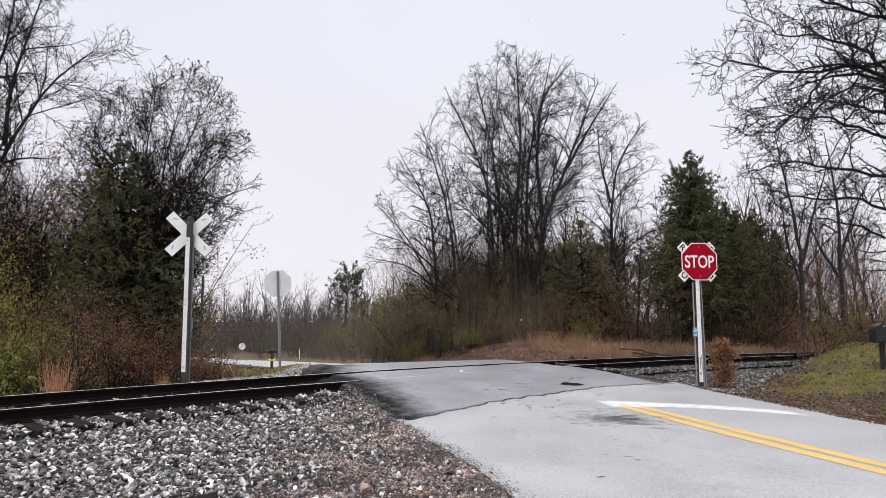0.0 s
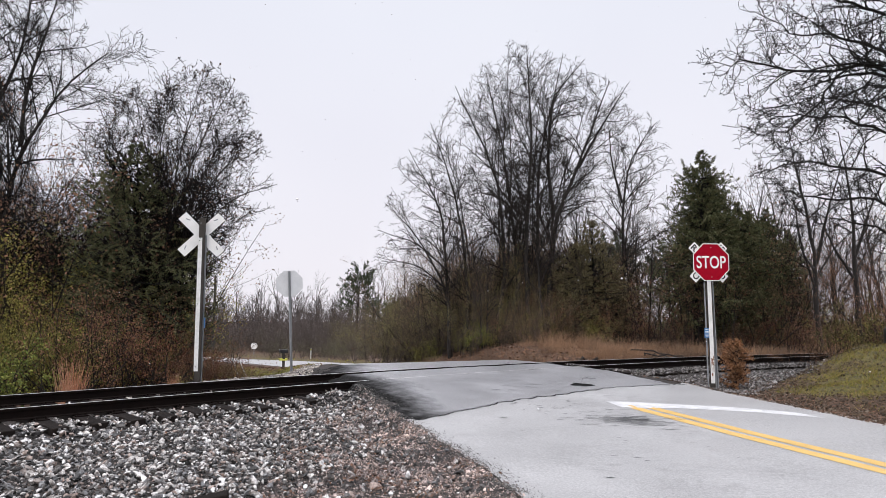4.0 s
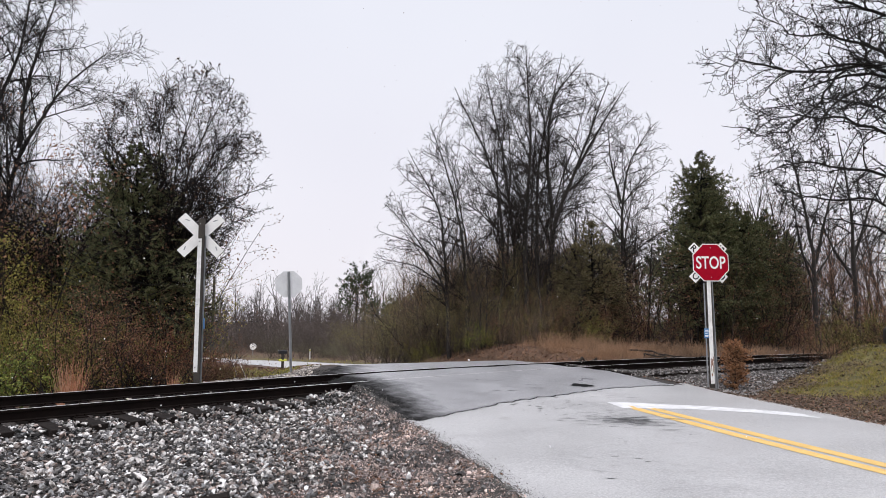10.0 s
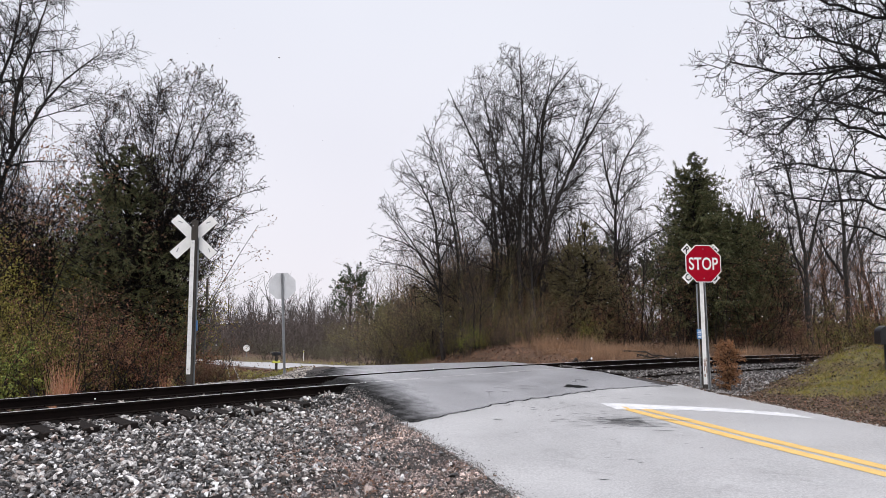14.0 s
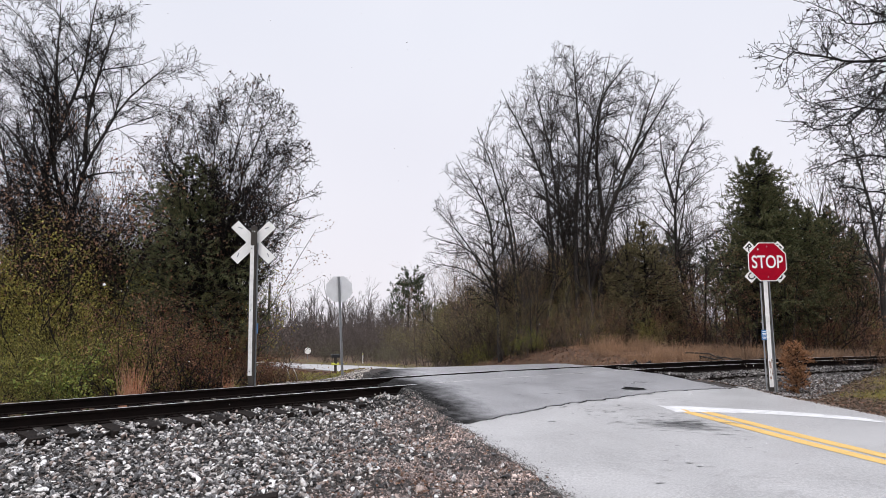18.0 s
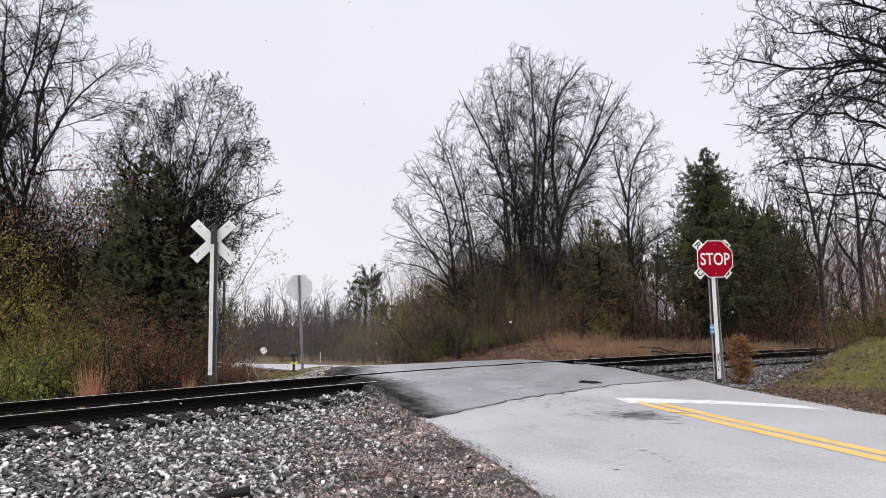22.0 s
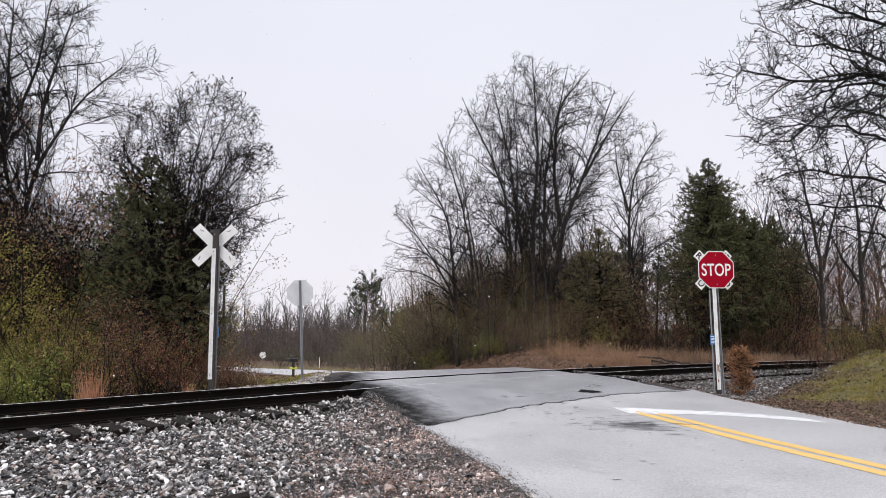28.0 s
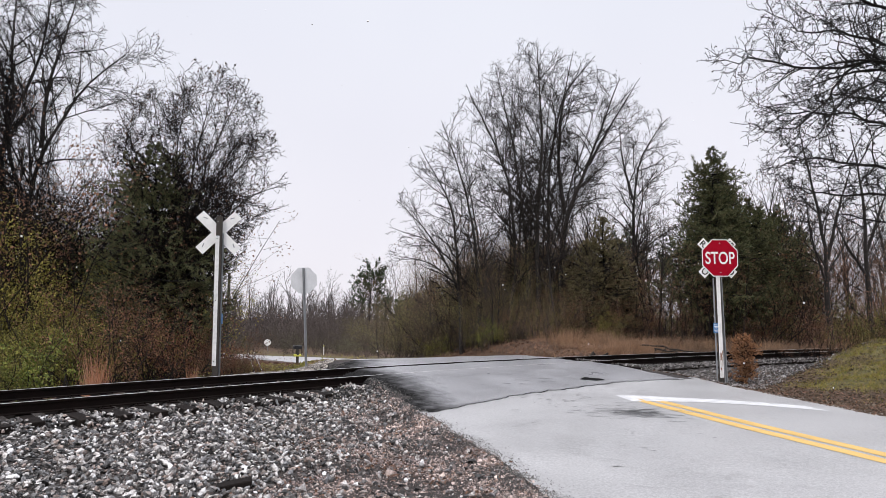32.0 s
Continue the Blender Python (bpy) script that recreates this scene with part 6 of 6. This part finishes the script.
dead = plant("dead_cedar", at_ground(7.5, 17.05, 0, 0.86), conifer(71, 1.4, 0.52, 130, spray=0.06, per=24, side=6, droop=0.2, full=(0.8, 1.0, 1.0, 0.95, 0.7, 0.2)), {"trunk": BARK, "branchwork": BARK, "foliage": DEAD}, "small dead cedar with rust-brown needles", "shrub")


def leaning_stake(x, y, lean):
    ob = thing("leaning_stake", pose(x, y, float(land(x, y)), 0, lean, 0), "thin pale stake leaning in dry brush", "stake", "leaning stakes")
    part("shaft", rod_bm(0.012, 1.0, (0, 0, -0.15), 8, r2=0.009), STRIP, ob)
    part("tip", rod_bm(0.016, 0.08, (0, 0, 0.8), 8), POSTWOOD, ob)


leaning_stake(-5.35, 19.0, -24)
leaning_stake(-5.6, 19.1, -20)
leaning_stake(-6.25, 19.0, -10)

# ---- loose cover: ballast, gravel, litter, grass ----
PHI = (1 + 5**0.5) / 2
ICO_V = unit(np.array([(-1, PHI, 0), (1, PHI, 0), (-1, -PHI, 0), (1, -PHI, 0), (0, -1, PHI), (0, 1, PHI), (0, -1, -PHI), (0, 1, -PHI), (PHI, 0, -1), (PHI, 0, 1), (-PHI, 0, -1), (-PHI, 0, 1)], float))
ICO_F = np.array([(0, 11, 5), (0, 5, 1), (0, 1, 7), (0, 7, 10), (0, 10, 11), (1, 5, 9), (5, 11, 4), (11, 10, 2), (10, 7, 6), (7, 1, 8), (3, 9, 4), (3, 4, 2), (3, 2, 6), (3, 6, 8), (3, 8, 9), (4, 9, 5), (2, 4, 11), (6, 2, 10), (8, 6, 7), (9, 8, 1)])


def turns(rng, n, tilt):
    """Random turns: any heading, tilted by about that many degrees."""
    a, b, c = rng.random(n) * 2 * np.pi, rng.normal(0, np.radians(tilt), n), rng.normal(0, np.radians(tilt), n)
    ca, sa, cb, sb, cc, sc = np.cos(a), np.sin(a), np.cos(b), np.sin(b), np.cos(c), np.sin(c)
    z, o = np.zeros(n), np.ones(n)
    ra = np.stack([ca, -sa, z, sa, ca, z, z, z, o], -1).reshape(n, 3, 3)
    rb = np.stack([o, z, z, z, cb, -sb, z, sb, cb], -1).reshape(n, 3, 3)
    rc = np.stack([cc, z, sc, z, o, z, -sc, z, cc], -1).reshape(n, 3, 3)
    return rb @ rc @ ra


def stones(rng, at, size, tilt=25):
    n = len(at)
    v = ICO_V[None] * (1 + rng.normal(0, 0.2, (n, 12, 1))) + rng.normal(0, 0.17, (n, 12, 3))
    v = v * rng.uniform(0.6, 1.05, (n, 1, 3)) * np.array([1.3, 0.9, 0.58]) * (size / 2)[:, None, None]
    v = np.einsum("nij,nkj->nki", turns(rng, n, tilt), v) + at[:, None]
    return v.reshape(-1, 3), (ICO_F[None] + np.arange(n)[:, None, None] * 12).reshape(-1, 3)


def pebbles(rng, at, size):
    """Small stones of eight faces."""
    n = len(at)
    octa = np.array([(1, 0, 0), (-1, 0, 0), (0, 1, 0), (0, -1, 0), (0, 0, 1), (0, 0, -1)], float)
    fac = np.array([(0, 2, 4), (2, 1, 4), (1, 3, 4), (3, 0, 4), (2, 0, 5), (1, 2, 5), (3, 1, 5), (0, 3, 5)])
    v = (octa[None] * rng.uniform(0.6, 1.2, (n, 6, 1)) + rng.normal(0, 0.15, (n, 6, 3))) * np.array([1.1, 0.9, 0.7]) * (size / 2)[:, None, None]
    v = np.einsum("nij,nkj->nki", turns(rng, n, 35), v) + at[:, None]
    return v.reshape(-1, 3), (fac[None] + np.arange(n)[:, None, None] * 6).reshape(-1, 3)


def strewn(rng, n, x0, x1, y0, y1, keep):
    x, y = rng.uniform(x0, x1, n), rng.uniform(y0, y1, n)
    k = rng.random(n) < keep(x, y)
    return x[k], y[k]


def in_view(x, y, wide=0.74):
    return (np.abs(x) < wide * y + 0.8) * 1.0


def clear_of_rails(n):
    return (np.abs(n) > 0.1) & (np.abs(n - 1.505) > 0.1)


rng = np.random.default_rng(77)
# the shoulder nearest to the camera, the bed, and the shoulder past the road
def near_bed(x, y):
    n, side = off_rail(x, y), road_side(x, y)
    left = 0.13 + 0.87 * ease(-x + 0.35 * lumps(x, y, 0.6, 5), 0.5, 2.4)
    return in_view(x, y) * (n < 2.7) * (side < -half_left(y) - 0.15) * np.where(n > -1.2, 1.0, left) * clear_of_rails(n)


def on_tie(x, y):
    """Whether a place lies on one of the ties."""
    n, foot = off_rail(x, y), rail_foot(x, y)
    ties = np.array(TIES)
    i = np.clip(np.searchsorted(ties, foot), 1, len(ties) - 1)
    gap = np.minimum(np.abs(foot - ties[i]), np.abs(foot - ties[i - 1])) * np.sqrt(1 + rail_slope(foot) ** 2)
    return (gap < 0.125) & (n > -0.93) & (n < 2.1)


# a wet layer below, coloured dark for the gaps' shade, paler stones lying on it
for count, middle, drop, stuff in ((70000, 0.05, -0.028, STONE_SHADE), (68000, 0.051, 0.014, STONE)):
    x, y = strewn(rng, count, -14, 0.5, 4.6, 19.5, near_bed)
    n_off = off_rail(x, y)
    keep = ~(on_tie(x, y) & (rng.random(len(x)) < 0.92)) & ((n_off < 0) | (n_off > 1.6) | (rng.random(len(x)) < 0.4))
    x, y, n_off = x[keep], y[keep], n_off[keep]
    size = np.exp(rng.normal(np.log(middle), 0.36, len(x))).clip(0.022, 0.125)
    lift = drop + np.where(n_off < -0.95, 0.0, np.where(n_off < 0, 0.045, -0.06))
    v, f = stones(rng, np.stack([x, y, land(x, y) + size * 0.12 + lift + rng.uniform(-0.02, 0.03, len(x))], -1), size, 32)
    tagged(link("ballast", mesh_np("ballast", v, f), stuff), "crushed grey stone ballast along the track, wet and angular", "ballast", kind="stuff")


def past_bed(x, y):
    n, side = off_rail(x, y), road_side(x, y)
    return in_view(x, y) * (n > -4.3 - 0.5 * lumps(x, y, 0.7, 1)) * (n < 2.6) * (side > half_right(y) + 0.05) * clear_of_rails(n) * (1 - 0.6 * ease(-n, 1.8, 3.3) * ease(x, 8, 10))


x, y = strewn(rng, 90000, 2.5, 20, 13, 30, past_bed)
size = np.exp(rng.normal(np.log(0.044), 0.34, len(x))).clip(0.02, 0.1)
n_off = off_rail(x, y)
v, f = stones(rng, np.stack([x, y, land(x, y) + size * 0.15 + rng.uniform(0, 0.03, len(x)) + 0.085 * ((n_off > -1.1) & (n_off < 2.2))], -1), size)
tagged(link("ballast", mesh_np("ballast", v, f), STONE_DIRTY), "dirty crushed grey stone ballast past the crossing", "ballast", kind="stuff")


def shoulder_z(x, y):
    """Height of loose stones: on the road's edge or on the ground beside it."""
    w = ease(road_side(x, y) + half_left(y), -0.2, -0.02)
    return (road_z(x, y) + 0.001) * w + land(x, y) * (1 - w)


def verge(x, y):
    n, side = off_rail(x, y), road_side(x, y)
    return in_view(x, y) * (n < -0.6) * (side < -half_left(y) - 0.05 + 0.12 * rng.random(len(x)) ** 2.5) * (1 - 0.8 * ease(-x, 1.2, 2.6)) * (0.18 + 0.82 * ease(lumps(x, y, 0.45, 9), -0.3, 0.7))


x, y = strewn(rng, 310000, -4.5, 2.5, 4.6, 14, verge)
size = np.exp(rng.normal(np.log(0.0175), 0.5, len(x))).clip(0.007, 0.075)
v, f = pebbles(rng, np.stack([x, y, shoulder_z(x, y) + size * 0.12], -1), size)
tagged(link("gravel", mesh_np("gravel", v, f), GRAVEL), "brown dirty gravel on the road shoulder", "gravel", kind="stuff")


def crumbs(x, y):
    side = road_side(x, y)
    return np.exp(-((side + half_left(y) + 0.02) / 0.16) ** 2) * (off_rail(x, y) < -0.3) * (0.35 + 0.65 * ease(lumps(x, y, 0.13, 3), -0.6, 0.8))


x, y = strewn(rng, 330000, -4, 2.2, 4.8, 14.5, crumbs)
size = np.exp(rng.normal(np.log(0.0105), 0.4, len(x))).clip(0.005, 0.035)
v, f = pebbles(rng, np.stack([x, y, shoulder_z(x, y) + size * 0.2], -1), size)
tagged(link("asphalt_crumbs", mesh_np("asphalt_crumbs", v, f), CRUMB), "dark broken asphalt crumbs along the road edge", "gravel", kind="stuff")


# loose black millings down the crossing's open flank
def on_flank(x, y):
    n, side = off_rail(x, y), road_side(x, y)
    return ease(-side - half_left(y), -0.4, 0.15) * (side + half_left(y) > -0.75) * (n > -3.4) * (n < 3.5) * clear_of_rails(n) * 0.9


x, y = strewn(rng, 70000, -6, 2.6, 9, 21, on_flank)
n_off = off_rail(x, y)
out = -half_left(y) - 0.12 - 0.05 * np.clip(-n_off, 0, 3) - road_side(x, y)
size = np.exp(rng.normal(np.log(0.02), 0.4, len(x))).clip(0.008, 0.06)
z = np.maximum(road_z(x, y) + 0.02 - 0.45 * ease(out, -0.6, 0.6), land(x, y))
v, f = pebbles(rng, np.stack([x, y, z + size * 0.1], -1), size)
tagged(link("black_millings", mesh_np("black_millings", v, f), MILLINGS), "loose black asphalt millings on the crossing's flank", "gravel", kind="stuff")


def far_verge(x, y):
    n, side = off_rail(x, y), road_side(x, y)
    return (n > 1.9) * (n < 6) * (side < -half_left(y) - 0.15) * (side > -9) * (1 - ease(n, 4.4, 6))


x, y = strewn(rng, 42000, -12, 0, 12, 24, far_verge)
size = np.exp(rng.normal(np.log(0.042), 0.35, len(x))).clip(0.02, 0.1)
v, f = pebbles(rng, np.stack([x, y, land(x, y) + size * 0.15], -1), size)
tagged(link("gravel", mesh_np("gravel", v, f), PALE_GRAVEL), "pale gravel along the far shoulder of the crossing", "gravel", kind="stuff")


# pale grit along the road's other edge
def right_edge(x, y):
    side = road_side(x, y)
    return np.exp(-((side - half_right(y) - 0.08) / 0.13) ** 2) * (off_rail(x, y) < -2.2) * (0.3 + 0.7 * ease(lumps(x, y, 0.3, 5), -0.6, 0.6))


x, y = strewn(rng, 60000, 4, 11, 6, 17, right_edge)
size = np.exp(rng.normal(np.log(0.022), 0.4, len(x))).clip(0.008, 0.06)
v, f = pebbles(rng, np.stack([x, y, np.where(road_side(x, y) < half_right(y), road_z(x, y), land(x, y)) + size * 0.2], -1), size)
tagged(link("gravel", mesh_np("gravel", v, f), PALE_GRAVEL), "pale grit along the road edge by the bank", "gravel", kind="stuff")


# clods and small stones at the foot of the bank
def bank_foot(x, y):
    n, side = off_rail(x, y), road_side(x, y)
    return (side > half_right(y) + 0.05) * (n < -1.8) * in_view(x, y) * (1 - 0.85 * grassy(x, y)) * (0.3 + 0.7 * ease(lumps(x, y, 0.35, 2), -0.7, 0.5))


x, y = strewn(rng, 60000, 5, 13, 8, 20, bank_foot)
size = np.exp(rng.normal(np.log(0.038), 0.4, len(x))).clip(0.012, 0.1)
v, f = pebbles(rng, np.stack([x, y, land(x, y) + size * 0.1], -1), size)
tagged(link("soil_clods", mesh_np("soil_clods", v, f), CLODS), "dark crumbly soil clods and stones at the foot of the bank", "soil", kind="stuff")


def leaves_at(n, x0, x1, y0, y1, keep, size, lift=0.012):
    x, y = strewn(rng, n, x0, x1, y0, y1, keep)
    m = len(x)
    s = size * rng.uniform(0.6, 1.4, m)
    q = np.array([(-1, 0, 0), (0, -0.55, 0.12), (1, 0, 0.05), (0, 0.55, 0.15)], float)[None] * (s / 2)[:, None, None]
    v = np.einsum("nij,nkj->nki", turns(rng, m, 22), q) + np.stack([x, y, land(x, y) + lift + 0.02 * rng.random(m)], -1)[:, None]
    return v.reshape(-1, 3), np.arange(4 * m).reshape(m, 4)


def litter_near(x, y):
    n, side = off_rail(x, y), road_side(x, y)
    left = 0.6 * (side < -half_left(y) + 0.1) * (0.08 + 0.92 * ease(lumps(x, y, 0.5, 2), 0.2, 1.1)) * ease(x, -3.5, -1.5)
    right = (side > half_right(y) - 0.1) * (n < -1.6) * (0.12 + 0.3 * (1 - ease(side - half_right(y), 0.3, 2.0)))
    beside = 0.16 * (n > -1.9) * (n < -0.5) * (side < -half_left(y)) * ease(lumps(x, y, 0.6, 7), 0.0, 0.9)
    return in_view(x, y) * np.maximum(np.maximum(left * (n < -0.8), beside), right)


def litter_far(x, y):
    n, side = off_rail(x, y), road_side(x, y)
    return (n > 2.4) * (np.abs(side) > 3.6) * ((side > 0) | (n > 6.5)) * in_view(x, y) * (1 - 0.9 * grassy(x, y))


v1, f1 = leaves_at(150000, -5, 16, 5, 24, litter_near, 0.045, 0.014)
v2, f2 = leaves_at(60000, -14, 24, 14, 36, litter_far, 0.11, 0.02)
tagged(link("leaf_litter", mesh_np("leaf_litter", v1, f1), LITTER), "wet brown fallen leaves on the verges", "leaves", kind="stuff")
tagged(link("leaf_litter", mesh_np("leaf_litter", v2, f2), LITTER), "fallen leaves under the trees", "leaves", kind="stuff")


def blades_at(n, x0, x1, y0, y1, keep, height, width):
    x, y = strewn(rng, n, x0, x1, y0, y1, keep)
    m = len(x)
    h = height * rng.uniform(0.4, 1.3, m)
    a = rng.random(m) * 2 * np.pi
    u = np.stack([np.cos(a), np.sin(a), 0 * a], -1) * width / 2
    lean = np.stack([rng.normal(0, 0.5, m), rng.normal(0, 0.5, m), np.ones(m)], -1) * h[:, None]
    p = np.stack([x, y, land(x, y) - 0.005], -1)
    v = np.stack([p - u, p + u, p + lean + u * 0.2, p + lean - u * 0.2], 1)
    return v.reshape(-1, 3), np.arange(4 * m).reshape(m, 4)


v, f = blades_at(340000, 7, 20, 8, 26, lambda x, y: grassy(x, y) * (0.2 + 0.8 * ease(lumps(x, y, 0.3, 3), -0.6, 0.7)), 0.06, 0.012)
tagged(link("bank_grass", mesh_np("bank_grass", v, f), GRASS), "short patchy winter grass on the bank", "grass", kind="stuff")
v, f = blades_at(16000, -40, 12, 20, 75, lambda x, y: (off_rail(x, y) > 4) * grassy(x, y), 0.12, 0.04)
tagged(link("roadside_grass", mesh_np("roadside_grass", v, f), LUSH), "green winter grass beside the far road", "grass", kind="stuff")

v, f = blades_at(90000, -14, 2, 19, 40, lambda x, y: (off_rail(x, y) > 3.6) * grassy(x, y) * in_view(x, y), 0.055, 0.02)
tagged(link("roadside_grass", mesh_np("roadside_grass", v, f), LUSH), "green winter grass on the verge near the mailbox", "grass", kind="stuff")

# dry grass slope beyond the crossing
def straw_slope(x, y):
    n, side = off_rail(x, y), road_side(x, y)
    return (n > 2.6) * (side > half_right(y) + 0.3) * (1 - 0.75 * (x < 0.15 * y)) * (1 - ease(y, 30, 34)) * (0.25 + 0.75 * ease(lumps(x, y, 1.1, 4), -0.5, 0.9))


v, f = blades_at(16000, -4, 22, 19, 34, straw_slope, 0.2, 0.014)
tagged(link("dry_grass_slope", mesh_np("dry_grass_slope", v, f), STRAW), "low dry orange grass along the wood's edge", "grass", kind="stuff")

# ---- falling snow: loose flakes that drift down together ----
def snow_column(name, seed, count, r):
    rg = np.random.default_rng(seed)
    at = np.stack([rg.uniform(-9, 9, count), rg.uniform(3.6, 18, count), rg.uniform(-1, 46, count)], -1)
    v = at[:, None] + ICO_V[None] * (r * rg.uniform(0.6, 1.5, (count, 1, 1))) * rg.uniform(0.7, 1.2, (count, 1, 3))
    f = (ICO_F[None] + np.arange(count)[:, None, None] * 12).reshape(-1, 3)
    return tagged(link(name, mesh_np(name, v.reshape(-1, 3), f), SNOW), "sparse white snowflakes drifting down", "snow", kind="stuff")


snow_a = snow_column("snowfall", 91, 520, 0.007)
snow_b = snow_column("snowfall", 92, 420, 0.009)


def motions():
    walk(snow_a, [(t, pose(0.12 * t - 1.5, -0.05 * t, -1.15 * t)) for t in (0.0, 8.0, 16.0, 24.0, 32.0)])
    walk(snow_b, [(t, pose(1.5 - 0.1 * t + 0.3 * math.sin(t), 0.03 * t, -0.95 * t)) for t in (0.0, 8.0, 16.0, 24.0, 32.0)])


motions()
